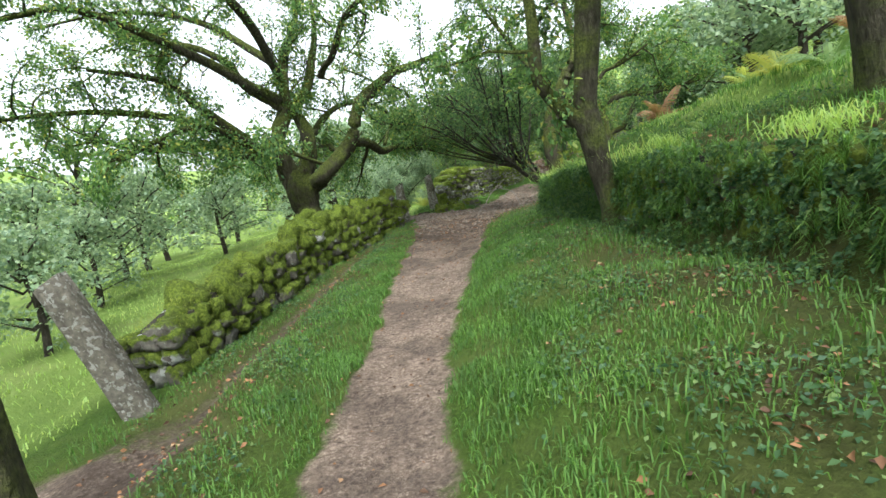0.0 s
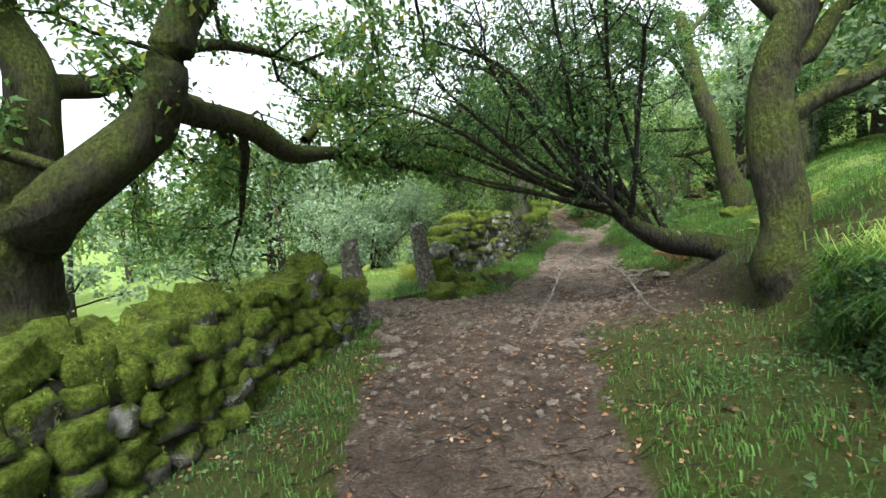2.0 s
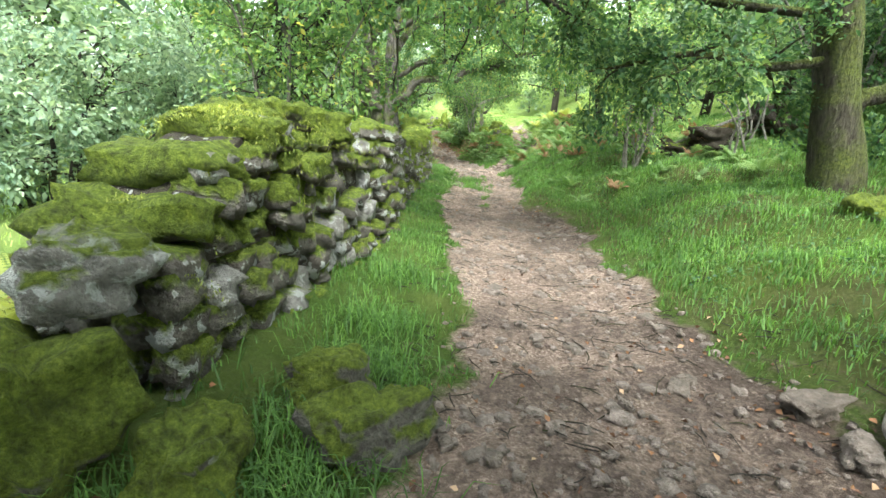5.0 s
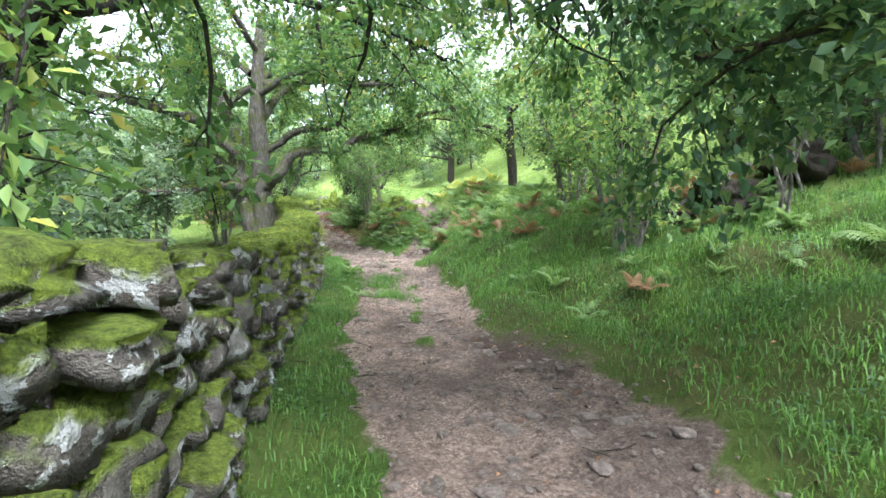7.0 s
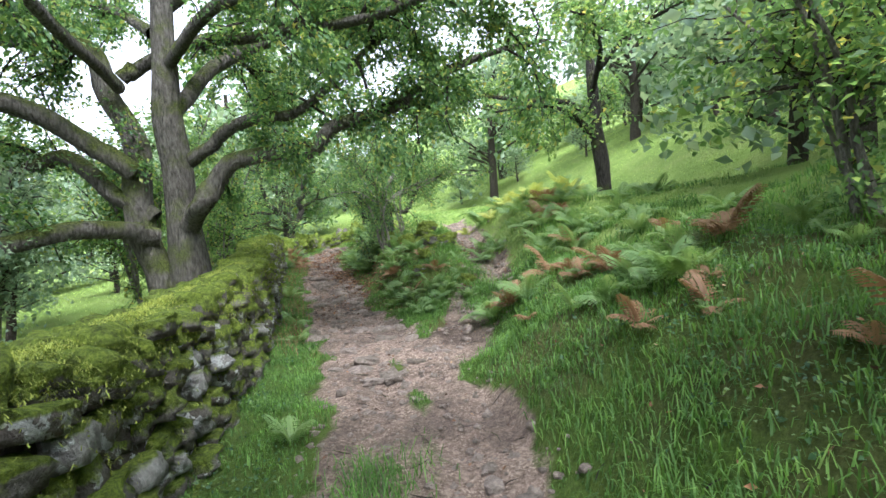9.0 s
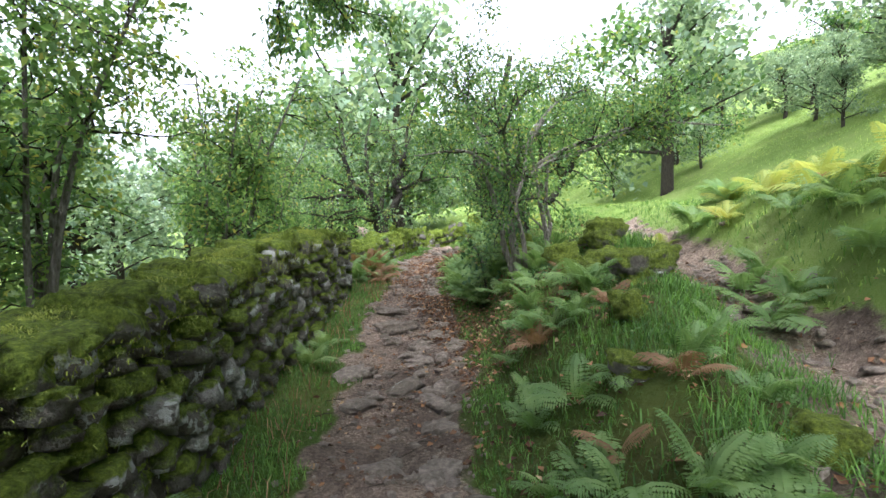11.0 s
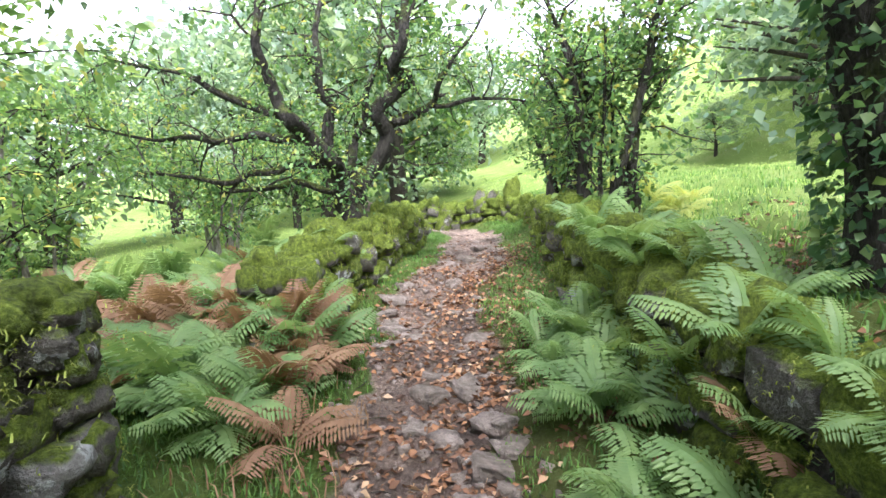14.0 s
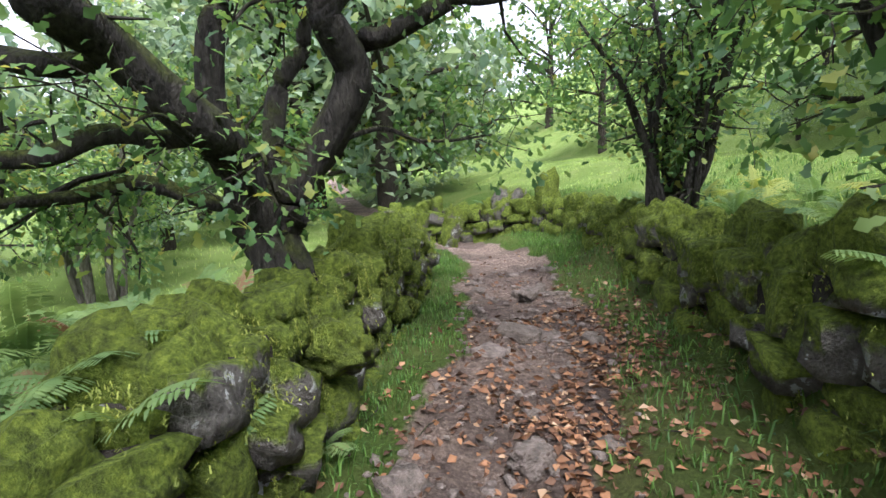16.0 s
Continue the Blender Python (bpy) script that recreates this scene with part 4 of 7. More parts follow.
tree("great_oak", "great twin-stemmed oak with long crooked level limbs behind the wall", (3.72, 22.75, 0.0), [
    ("trunk", [(0.08, 0, -0.3, 0.281), (0.06, 0, 0.4, 0.187), (0.04, 0, 1.0, 0.156), (0.03, 0, 1.6, 0.148), (0.03, 0, 2.2, 0.133), (0.06, 0, 2.8, 0.109), (0.15, 0, 3.6, 0.0702)]),
    ("limb", [(-0.1, 0.05, 0.3, 0.156), (-0.25, 0.1, 1.1, 0.133), (-0.31, 0.15, 1.75, 0.117), (-0.3, 0.15, 2.3, 0.0936), (-0.6, 0.3, 2.62, 0.078), (-1.23, 0.5, 2.75, 0.0624), (-2.1, 0.8, 2.9, 0.0312)]),
    ("limb", [(-0.2, 0.1, 1.1, 0.0936), (-0.56, 0.2, 1.55, 0.0819), (-1.07, 0.4, 1.6, 0.0702), (-1.7, 0.6, 1.42, 0.0468), (-2.4, 0.8, 1.35, 0.0195)]),
    ("limb", [(-0.29, 0.15, 2.35, 0.078), (0.04, 0, 2.6, 0.0702), (0.56, -0.3, 2.68, 0.0585), (1.06, -0.6, 2.55, 0.0507), (1.45, -1.3, 2.45, 0.039), (1.9, -2.0, 2.5, 0.0195)]),
    ("limb", [(0.1, -0.05, 1.6, 0.0702), (0.6, -0.3, 1.85, 0.0585), (1.02, -0.5, 1.98, 0.0468), (1.5, -0.8, 2.4, 0.0273), (2.0, -0.9, 2.7, 0.0117)]),
    ("limb", [(0.05, 0, 2.4, 0.0624), (0.35, -0.7, 2.6, 0.0507), (0.5, -1.4, 2.55, 0.039), (0.3, -2.2, 2.8, 0.0195)]),
    ("limb", [(0.05, 0, 2.0, 0.0858), (0.5, 0.3, 2.5, 0.078), (1.1, 0.5, 3.0, 0.0663), (1.9, 0.8, 3.5, 0.039), (2.6, 1.2, 3.8, 0.0156)]),
    ("limb", [(0.1, -0.1, 1.05, 0.11), (0.26, -0.25, 1.22, 0.1), (0.46, -0.4, 1.42, 0.092), (0.76, -0.52, 1.54, 0.084), (1.12, -0.72, 1.68, 0.072), (1.5, -1.0, 1.85, 0.06), (2.0, -1.5, 2.05, 0.035), (2.5, -2.0, 2.1, 0.012)]),
    ("limb", [(-0.2, 0, 0.95, 0.09), (-0.7, -0.3, 1.05, 0.08), (-1.3, -0.4, 0.95, 0.07), (-2.0, -0.6, 1.05, 0.045), (-2.9, -0.6, 0.95, 0.015)]),
    ("limb", [(-0.25, 0, 1.5, 0.09), (-0.8, -0.2, 1.95, 0.08), (-1.5, -0.4, 2.0, 0.065), (-2.3, -0.7, 2.15, 0.04), (-3.2, -0.8, 2.1, 0.015)]),
    ("limb", [(0.1, 0, 3.0, 0.0624), (-0.5, -0.6, 3.5, 0.0468), (-1.2, -1.4, 3.8, 0.0234)]),
    ("limb", [(-0.3, 0.1, 2.2, 0.0624), (-0.7, -0.9, 2.6, 0.0468), (-1.1, -2.2, 2.7, 0.0312), (-1.3, -3.6, 2.4, 0.0117)]),
    ("limb", [(0.1, 0, 2.9, 0.075), (0.9, -0.5, 3.4, 0.06), (1.9, -1.2, 3.6, 0.04), (3.0, -1.9, 3.4, 0.015)]),
    ("limb", [(0.05, 0, 2.5, 0.08), (0.5, 1.1, 3.0, 0.06), (1.0, 2.2, 3.2, 0.04), (1.6, 3.4, 2.9, 0.015)]),
    ("limb", [(0.1, 0, 3.1, 0.07), (0.6, 0.9, 3.7, 0.05), (1.6, 1.9, 4.0, 0.03), (2.6, 2.6, 3.9, 0.012)]),
    ("limb", [(0.0, 0.1, 2.7, 0.0624), (-0.3, 1.1, 3.3, 0.0468), (-0.5, 2.2, 3.6, 0.0234)]),
], MAT_GREYBARK, MAT_OAKLEAF, 16, branches=3.8, length=1.05, twigs=3.8, leaves=16, droop=0.3, scale=1.28, start=0.42, clear=off_lane)

tree("twisted_oak", "gnarled old oak with twisted limbs rooted in the mossy wall", (6.4, 31.05, 0.9), [
    ("trunk", [(0.16, -0.02, -0.45, 0.24), (0.1, -0.03, -0.1, 0.19), (0.05, -0.03, 0.19, 0.16), (-0.02, -0.01, 0.4, 0.15), (-0.06, -0.01, 0.6, 0.1)]),
    ("limb", [(0.0, -0.01, 0.42, 0.125), (0.13, -0.02, 0.66, 0.112), (0.28, -0.04, 0.83, 0.1), (0.38, -0.09, 1.13, 0.092), (0.42, -0.15, 1.38, 0.082), (0.51, -0.23, 1.62, 0.074), (0.61, -0.3, 1.9, 0.06), (0.6, -0.3, 2.4, 0.035), (0.8, -0.2, 3.0, 0.012)]),
    ("limb", [(0.4, -0.1, 1.13, 0.05), (0.59, -0.14, 1.22, 0.046), (0.78, -0.2, 1.34, 0.04), (0.9, -0.28, 1.55, 0.032), (1.1, -0.35, 1.85, 0.022), (1.3, -0.4, 2.2, 0.01)]),
    ("limb", [(0.75, -0.2, 1.32, 0.03), (1.04, -0.27, 1.31, 0.024), (1.35, -0.4, 1.36, 0.018), (1.75, -0.5, 1.29, 0.008)]),
    ("limb", [(-0.08, -0.02, 0.45, 0.12), (-0.2, -0.28, 0.74, 0.1), (-0.38, -0.42, 0.9, 0.088), (-0.52, -0.48, 1.1, 0.078), (-0.66, -0.52, 1.38, 0.064), (-0.72, -0.55, 1.65, 0.05), (-0.7, -0.5, 2.1, 0.03), (-0.9, -0.4, 2.7, 0.012)]),
    ("limb", [(-0.44, -0.45, 0.98, 0.05), (-0.7, -0.42, 0.95, 0.045), (-0.95, -0.4, 0.97, 0.04), (-1.2, -0.4, 1.0, 0.032), (-1.6, -0.4, 0.95, 0.02), (-2.2, -0.3, 1.1, 0.009)]),
    ("limb", [(-0.26, -0.3, 0.76, 0.045), (-0.6, -0.3, 0.7, 0.04), (-0.89, -0.28, 0.64, 0.034), (-1.2, -0.3, 0.62, 0.026), (-1.8, -0.3, 0.7, 0.01)]),
    ("limb", [(-0.1, -0.01, 0.5, 0.05), (-0.44, -0.03, 0.58, 0.042), (-0.73, -0.08, 0.57, 0.032), (-1.2, -0.17, 0.52, 0.012)]),
    ("limb", [(-0.1, 0.05, 0.55, 0.075), (-0.19, 0.05, 1.02, 0.066), (-0.13, 0.0, 1.31, 0.058), (-0.22, -0.06, 1.54, 0.05), (-0.25, 0.0, 2.0, 0.035), (-0.1, 0.2, 2.8, 0.012)]),
    ("limb", [(-0.02, 0.05, 0.55, 0.06), (0.04, 0.1, 0.91, 0.052), (0.17, 0.12, 1.17, 0.045), (0.19, 0.1, 1.49, 0.038), (0.35, 0.2, 1.9, 0.026), (0.4, 0.4, 2.5, 0.01)]),
    ("limb", [(0.15, -0.02, 0.72, 0.016), (0.44, -0.06, 0.82, 0.013), (0.67, -0.09, 0.76, 0.01), (0.95, -0.15, 0.78, 0.005)]),
    ("limb", [(-0.5, -0.45, 1.1, 0.05), (-0.9, -0.45, 1.3, 0.04), (-1.4, -0.5, 1.5, 0.025), (-1.9, -0.5, 1.6, 0.01)]),
    ("limb", [(-0.05, -0.1, 0.5, 0.02), (-0.05, -0.3, 0.62, 0.015), (0.02, -0.5, 0.68, 0.01), (0.05, -0.65, 0.64, 0.005)]),
    ("limb", [(-0.1, -0.1, 0.6, 0.018), (-0.2, -0.35, 0.75, 0.014), (-0.25, -0.55, 0.8, 0.009), (-0.3, -0.7, 0.76, 0.005)]),
], MAT_BARK, MAT_OAKLEAF, 17, branches=4.0, length=0.65, twigs=4.4, leaves=5.0, leaf_size=0.046, twig_len=0.28, droop=0.3, start=0.5, clear=off_lane, rough=0.09, sides=12, lobed=True, girth=0.82)

tree("lane_hawthorn", "twisted hawthorn with several pale mossy stems on the mound", (6.98, 25.0, 0.62), [
    ("trunk", [(0.0, 0, -0.1, 0.06), (0.0, 0, 0.2, 0.042), (-0.04, 0, 0.5, 0.033), (-0.03, 0, 0.8, 0.03), (0.02, 0, 1.1, 0.027), (0.25, -0.1, 1.5, 0.018)]),
    ("limb", [(-0.03, 0, 0.1, 0.03), (-0.12, 0.02, 0.45, 0.0252), (-0.15, 0.03, 0.72, 0.024), (-0.22, 0.1, 0.95, 0.0192), (-0.35, 0.2, 1.4, 0.0108)]),
    ("limb", [(0.05, -0.1, 0.0, 0.024), (0.02, -0.14, 0.4, 0.0192), (-0.06, -0.16, 0.75, 0.018), (0.05, -0.1, 1.1, 0.0144), (0.3, 0.1, 1.5, 0.0072)]),
    ("limb", [(0.0, 0, 0.9, 0.021), (0.3, -0.1, 1.12, 0.018), (0.7, -0.2, 1.25, 0.0144), (1.3, -0.4, 1.5, 0.0072)]),
    ("limb", [(-0.05, 0, 1.0, 0.018), (-0.25, -0.4, 1.3, 0.0144), (-0.3, -0.9, 1.45, 0.0072)]),
    ("limb", [(0.05, 0, 1.2, 0.018), (0.1, 0.4, 1.6, 0.0132), (0.0, 0.8, 1.9, 0.006)]),
    ("limb", [(0.1, 0, 1.3, 0.0168), (0.5, 0.2, 1.7, 0.012), (1.0, 0.3, 1.95, 0.006)]),
    ("limb", [(0.05, 0, 1.0, 0.02), (0.6, -0.2, 1.3, 0.016), (1.3, -0.3, 1.45, 0.012), (1.9, -0.5, 1.4, 0.006)]),
    ("limb", [(0, 0, 0.95, 0.02), (-0.45, -0.1, 1.2, 0.014), (-0.9, 0.1, 1.2, 0.006)]),
    ("limb", [(0.02, 0, 1.2, 0.02), (0.7, 0.5, 1.6, 0.014), (1.4, 0.8, 1.7, 0.006)]),
    ("limb", [(-0.1, 0, 1.1, 0.0168), (-0.35, 0.25, 1.7, 0.012), (-0.5, 0.3, 2.1, 0.006)]),
], MAT_PALEBARK, MAT_OAKLEAF, 18, branches=6.0, length=0.55, twigs=5.0, leaves=15, leaf_size=0.034, twig_len=0.26, droop=0.1, clear=off_lane)

tree("overhanging_oak", "oak behind the wall with boughs arching over the lane", (0.9, 16.4, -0.1), [
    ("trunk", [(0, 0, -0.3, 0.26), (0.05, 0, 0.5, 0.19), (0.1, 0, 1.2, 0.17), (0.2, 0, 1.9, 0.14), (0.3, 0, 2.8, 0.1)]),
    ("limb", [(0.15, 0, 1.6, 0.1), (0.8, -0.3, 2.2, 0.08), (1.6, -0.8, 2.5, 0.05), (2.4, -1.3, 2.4, 0.03), (2.9, -1.6, 2.15, 0.012)]),
    ("limb", [(0.2, 0, 1.9, 0.09), (0.9, 0.5, 2.5, 0.07), (1.9, 0.8, 2.85, 0.05), (3.0, 1.0, 2.8, 0.025), (3.7, 1.0, 2.6, 0.012)]),
    ("limb", [(0.25, 0, 2.3, 0.08), (0.7, -1.0, 2.7, 0.06), (1.2, -2.3, 2.9, 0.04), (1.7, -3.4, 2.7, 0.015)]),
    ("limb", [(0.3, 0, 2.6, 0.08), (1.0, 0, 3.3, 0.06), (2.2, 0.1, 3.6, 0.04), (3.4, 0.4, 3.6, 0.015)]),
    ("limb", [(0.2, 0, 2.0, 0.08), (-0.4, -0.6, 2.5, 0.06), (-1.2, -1.3, 2.7, 0.03)]),
    ("limb", [(0.25, 0, 2.5, 0.07), (0.0, 1.0, 3.1, 0.05), (0.2, 2.1, 3.4, 0.02)]),
    ("limb", [(0.6, -0.8, 2.6, 0.05), (1.4, -1.9, 2.45, 0.035), (2.0, -2.8, 2.2, 0.015)]),
    ("limb", [(0.15, 0, 1.7, 0.06), (0.5, -0.6, 2.15, 0.045), (0.85, -1.1, 2.15, 0.032), (1.05, -1.5, 1.9, 0.014)]),
    ("limb", [(0.1, 0, 1.5, 0.06), (0.0, -0.8, 2.0, 0.045), (-0.1, -1.6, 2.3, 0.03), (0.1, -2.3, 2.4, 0.012)]),
], MAT_BARK, MAT_OAKLEAF, 26, branches=3.6, length=0.95, twigs=3.6, leaves=9, droop=0.4, clear=off_lane, lobed=True)

tree("ivied_oak", "ivy-clad oak with a bare limb sweeping over the pasture", (7.98, 27.35, 0.85), [
    ("trunk", [(0.02, 0, -0.2, 0.145), (0.01, 0, 0.3, 0.111), (-0.03, 0, 0.65, 0.106), (-0.11, 0, 0.95, 0.102), (-0.18, 0, 1.3, 0.085), (-0.2, 0.1, 2.0, 0.0595), (0, 0.2, 2.8, 0.034)]),
    ("limb", [(0.05, 0, 0.4, 0.068), (0.17, -0.04, 0.68, 0.0638), (0.43, -0.1, 0.78, 0.0553), (0.68, -0.15, 1.02, 0.0467), (0.85, -0.2, 1.35, 0.0382), (1.2, -0.2, 1.9, 0.017)]),
    ("limb", [(0.0, 0, 0.75, 0.051), (0.18, -0.04, 0.98, 0.0425), (0.49, -0.1, 1.15, 0.034), (0.9, 0.1, 1.5, 0.017)]),
    ("limb", [(-0.15, 0, 1.2, 0.0425), (-0.45, -0.3, 1.5, 0.034), (-0.8, -0.7, 1.6, 0.017)]),
    ("limb", [(-0.18, 0, 1.5, 0.0425), (-0.5, 0.4, 1.9, 0.034), (-0.9, 0.7, 2.1, 0.017)]),
    ("limb", [(-0.1, 0.1, 2.0, 0.0425), (0.4, 0.5, 2.4, 0.0255), (0.8, 0.9, 2.6, 0.0127)]),
], MAT_BARK, MAT_PALELEAF, 19, branches=3.4, length=0.7, twigs=3.6, leaves=6, leaf_size=0.06, clear=off_lane, lobed=True)


tree("ash_sapling", "slender pale-barked sapling leaning out of the fern bank", (7.62, 25.72, 0.42), [
    ("trunk", [(0.06, -0.02, -0.15, 0.042), (0.04, 0, 0.12, 0.036), (0.05, 0.08, 0.57, 0.03), (0.03, 0.12, 0.78, 0.029), (0.0, 0.14, 0.98, 0.027), (-0.05, 0.14, 1.3, 0.022), (-0.1, 0.2, 1.8, 0.014)]),
    ("limb", [(0.05, 0.08, 0.55, 0.024), (0.08, 0.12, 0.8, 0.024), (0.06, 0.16, 1.05, 0.021), (0.14, 0.2, 1.4, 0.016), (0.2, 0.3, 1.9, 0.008)]),
    ("limb", [(0.02, 0.1, 0.7, 0.014), (-0.12, 0.12, 0.82, 0.012), (-0.28, 0.15, 0.98, 0.01), (-0.5, 0.2, 0.97, 0.006)]),
    ("limb", [(-0.05, 0.14, 1.2, 0.014), (-0.3, 0.1, 1.35, 0.01), (-0.6, 0.0, 1.4, 0.006)]),
], MAT_PALEBARK, MAT_PALELEAF, 27, branches=2.4, length=0.45, twigs=2.6, leaves=3, leaf_size=0.05, twig_len=0.28, start=0.5, clear=off_lane, lobed=True)


tree("bank_top_oak", "dark leaning oak trunk on top of the bank", (2.42, 2.2, 0.85), [
    ("trunk", [(0.1, 0, -0.3, 0.2), (0.03, 0, 0.1, 0.16), (-0.06, 0, 0.5, 0.14), (-0.14, 0.02, 1.0, 0.13), (-0.1, 0.1, 1.7, 0.11), (0.0, 0.2, 2.6, 0.07)]),
    ("limb", [(-0.1, 0.05, 1.2, 0.06), (-0.5, 0.5, 1.75, 0.045), (-0.8, 1.2, 2.1, 0.03), (-1.0, 2.0, 2.3, 0.012)]),
    ("limb", [(-0.1, 0.1, 1.6, 0.06), (0.4, 0.6, 2.2, 0.04), (0.8, 1.3, 2.5, 0.015)]),
    ("limb", [(-0.05, 0.1, 2.0, 0.05), (-0.5, -0.4, 2.6, 0.035), (-1.2, -0.6, 2.9, 0.012)]),
], MAT_MOSSBARK, MAT_OAKLEAF, 29, branches=3.4, leaves=11, twigs=3.4, clear=off_lane)

tree("hazel_shoot", "low hazel shoot with broad dark leaves in the fern bank", (6.98, 25.85, 0.35), [
    ("stem", [(0, 0, -0.1, 0.012), (-0.05, -0.02, 0.3, 0.009), (-0.12, -0.05, 0.55, 0.007), (-0.25, -0.1, 0.7, 0.004)]),
    ("stem", [(0.03, 0, -0.1, 0.012), (0.06, -0.05, 0.35, 0.009), (0.1, -0.08, 0.65, 0.007), (-0.02, -0.12, 0.85, 0.004)]),
    ("stem", [(0.0, -0.04, -0.1, 0.01), (0.02, -0.14, 0.2, 0.008), (-0.02, -0.22, 0.4, 0.006), (-0.14, -0.28, 0.46, 0.004)]),
], MAT_TWIG, MAT_DARKLEAF, 30, branches=9, length=0.25, twigs=9, leaves=2.6, leaf_size=0.055, twig_len=0.16, sides=5, category="shrub", start=0.2, lobed=True, girth=0.6)

tree("slope_oak", "young oak on the slope with boughs reaching over the forked path", (9.6, 22.2, 1.35), [
    ("trunk", [(0, 0, -0.3, 0.15), (0, 0, 0.3, 0.11), (-0.05, 0, 0.9, 0.1), (-0.1, 0, 1.6, 0.08), (0, 0.1, 2.6, 0.04)]),
    ("limb", [(-0.05, 0, 0.9, 0.06), (-0.6, -0.1, 1.2, 0.05), (-1.3, -0.2, 1.3, 0.035), (-2.0, -0.1, 1.2, 0.012)]),
    ("limb", [(-0.08, 0, 1.3, 0.06), (-0.6, 0.4, 1.6, 0.045), (-1.3, 0.8, 1.7, 0.03), (-2.0, 1.0, 1.6, 0.01)]),
    ("limb", [(-0.1, 0, 1.6, 0.05), (-0.5, -0.6, 2.0, 0.04), (-1.2, -1.1, 2.1, 0.025), (-1.8, -1.4, 2.0, 0.01)]),
    ("limb", [(0, 0, 1.2, 0.05), (0.6, 0.4, 1.6, 0.04), (1.3, 0.8, 1.8, 0.02)]),
    ("limb", [(0, 0, 1.9, 0.05), (0.3, -0.6, 2.4, 0.035), (0.6, -1.2, 2.6, 0.015)]),
], MAT_BARK, MAT_PALELEAF, 28, branches=3.6, length=0.8, twigs=3.8, leaves=8, leaf_size=0.065, clear=off_lane, lobed=True)


def trunk_ivy(base, top, width, count, seed):
    """Ivy leaves lying close round a trunk, thinner towards the top."""
    r = np.random.default_rng(seed)
    a, f = r.uniform(0, 6.283, count), r.random(count) ** 1.2
    rad = width * (1 + 0.35 * np.abs(np.sin(2.3 * a + 5 * f))) + r.uniform(0, 0.03, count)
    axis = np.array(base)[None] * (1 - f)[:, None] + np.array(top)[None] * f[:, None]
    out = np.stack([np.cos(a), np.sin(a), 0 * a], -1)
    return leaf_arrays(axis + out * rad[:, None], out * 0.5 + r.normal(0, 0.4, (count, 3)) + np.array([0, 0, -0.5]), r.uniform(0.025, 0.055, count), 0.8)


part("ivy", raw_mesh("ivy", *trunk_ivy((0.0, 0, 0.05), (-0.18, 0.02, 1.5), 0.1, 1900, 5)), MAT_DARKLEAF, bpy.data.objects["ivied_oak"], "dark glossy ivy on the trunk", "stuff")


def coppice(name, label, base, count, height, spread, seed, leaf, leaves=14, lean=(0, 0), thick=0.05, leaf_size=0.06):
    r = random.Random(seed)
    limbs = []
    for n in range(count):
        a = n * 2.4 + r.uniform(-0.4, 0.4)
        d = spread * r.uniform(0.3, 1.0)
        ex, ey = math.cos(a) * d + lean[0], math.sin(a) * d + lean[1]
        hh, rr = height * r.uniform(0.75, 1.15), thick * r.uniform(0.5, 1.2)
        bx, by = math.cos(a) * 0.09, math.sin(a) * 0.09
        limbs.append(("stem", [(bx, by, -0.15, rr * 1.3), (bx + ex * 0.15, by + ey * 0.15, hh * 0.3, rr), (ex * 0.5, ey * 0.5, hh * 0.65, rr * 0.7), (ex, ey, hh, 0.008)]))
    return tree(name, label, base, limbs, MAT_PALEBARK if name == "hazel" else MAT_BARK, leaf, seed, branches=3.2, length=0.6, twigs=3.8, leaves=leaves * 0.42, leaf_size=leaf_size, twig_len=0.3, droop=0.2, sides=7, start=0.5, clear=off_lane, lobed=name == "coppiced_hazel")


coppice("coppiced_hazel", "coppiced hazel with a sheaf of dark stems on the mossy wall", (9.08, 31.9, 0.95), 12, 1.9, 0.95, 31, MAT_OAKLEAF, 9, thick=0.04)
coppice("coppiced_hazel", "coppiced hazel with a sheaf of dark stems on the mossy wall", (8.4, 29.75, 0.95), 10, 1.9, 0.8, 32, MAT_OAKLEAF, 9, (0.1, 0), 0.036)
coppice("hazel", "thin-stemmed hazel on the grassy slope", (6.15, 16.35, 0.6), 7, 1.9, 1.0, 33, MAT_PALELEAF, 15, (-0.25, 0), 0.028, 0.055)
coppice("hazel", "few-stemmed pale hazel at the edge of the slope", (5.42, 15.68, 0.45), 5, 1.9, 0.6, 45, MAT_PALELEAF, 12, (0.1, 0.1), 0.03, 0.055)
coppice("hazel", "bushy hazel above the bracken bank", (7.0, 17.8, 0.7), 8, 1.7, 1.0, 34, MAT_PALELEAF, 15, (-0.2, 0.1), 0.026, 0.055)
coppice("hazel", "young hazel behind the moss-topped wall", (4.2, 26.2, 0.0), 7, 2.7, 0.9, 35, MAT_PALELEAF, 17, (0.15, 0), 0.022, 0.055)
coppice("hazel", "young hazel behind the moss-topped wall", (3.3, 24.6, -0.1), 8, 2.8, 1.0, 36, MAT_PALELEAF, 15, (0, 0), 0.024, 0.06)
coppice("hazel", "hazel thicket behind the wall", (2.0, 22.6, -0.4), 8, 2.4, 1.1, 37, MAT_HAZEDLEAF, 16, (0, 0), 0.03, 0.06)
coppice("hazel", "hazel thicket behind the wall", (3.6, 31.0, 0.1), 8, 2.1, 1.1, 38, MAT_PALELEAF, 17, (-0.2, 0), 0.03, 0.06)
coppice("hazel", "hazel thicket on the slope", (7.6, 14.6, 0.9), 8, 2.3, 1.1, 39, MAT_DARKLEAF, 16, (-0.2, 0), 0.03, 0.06)
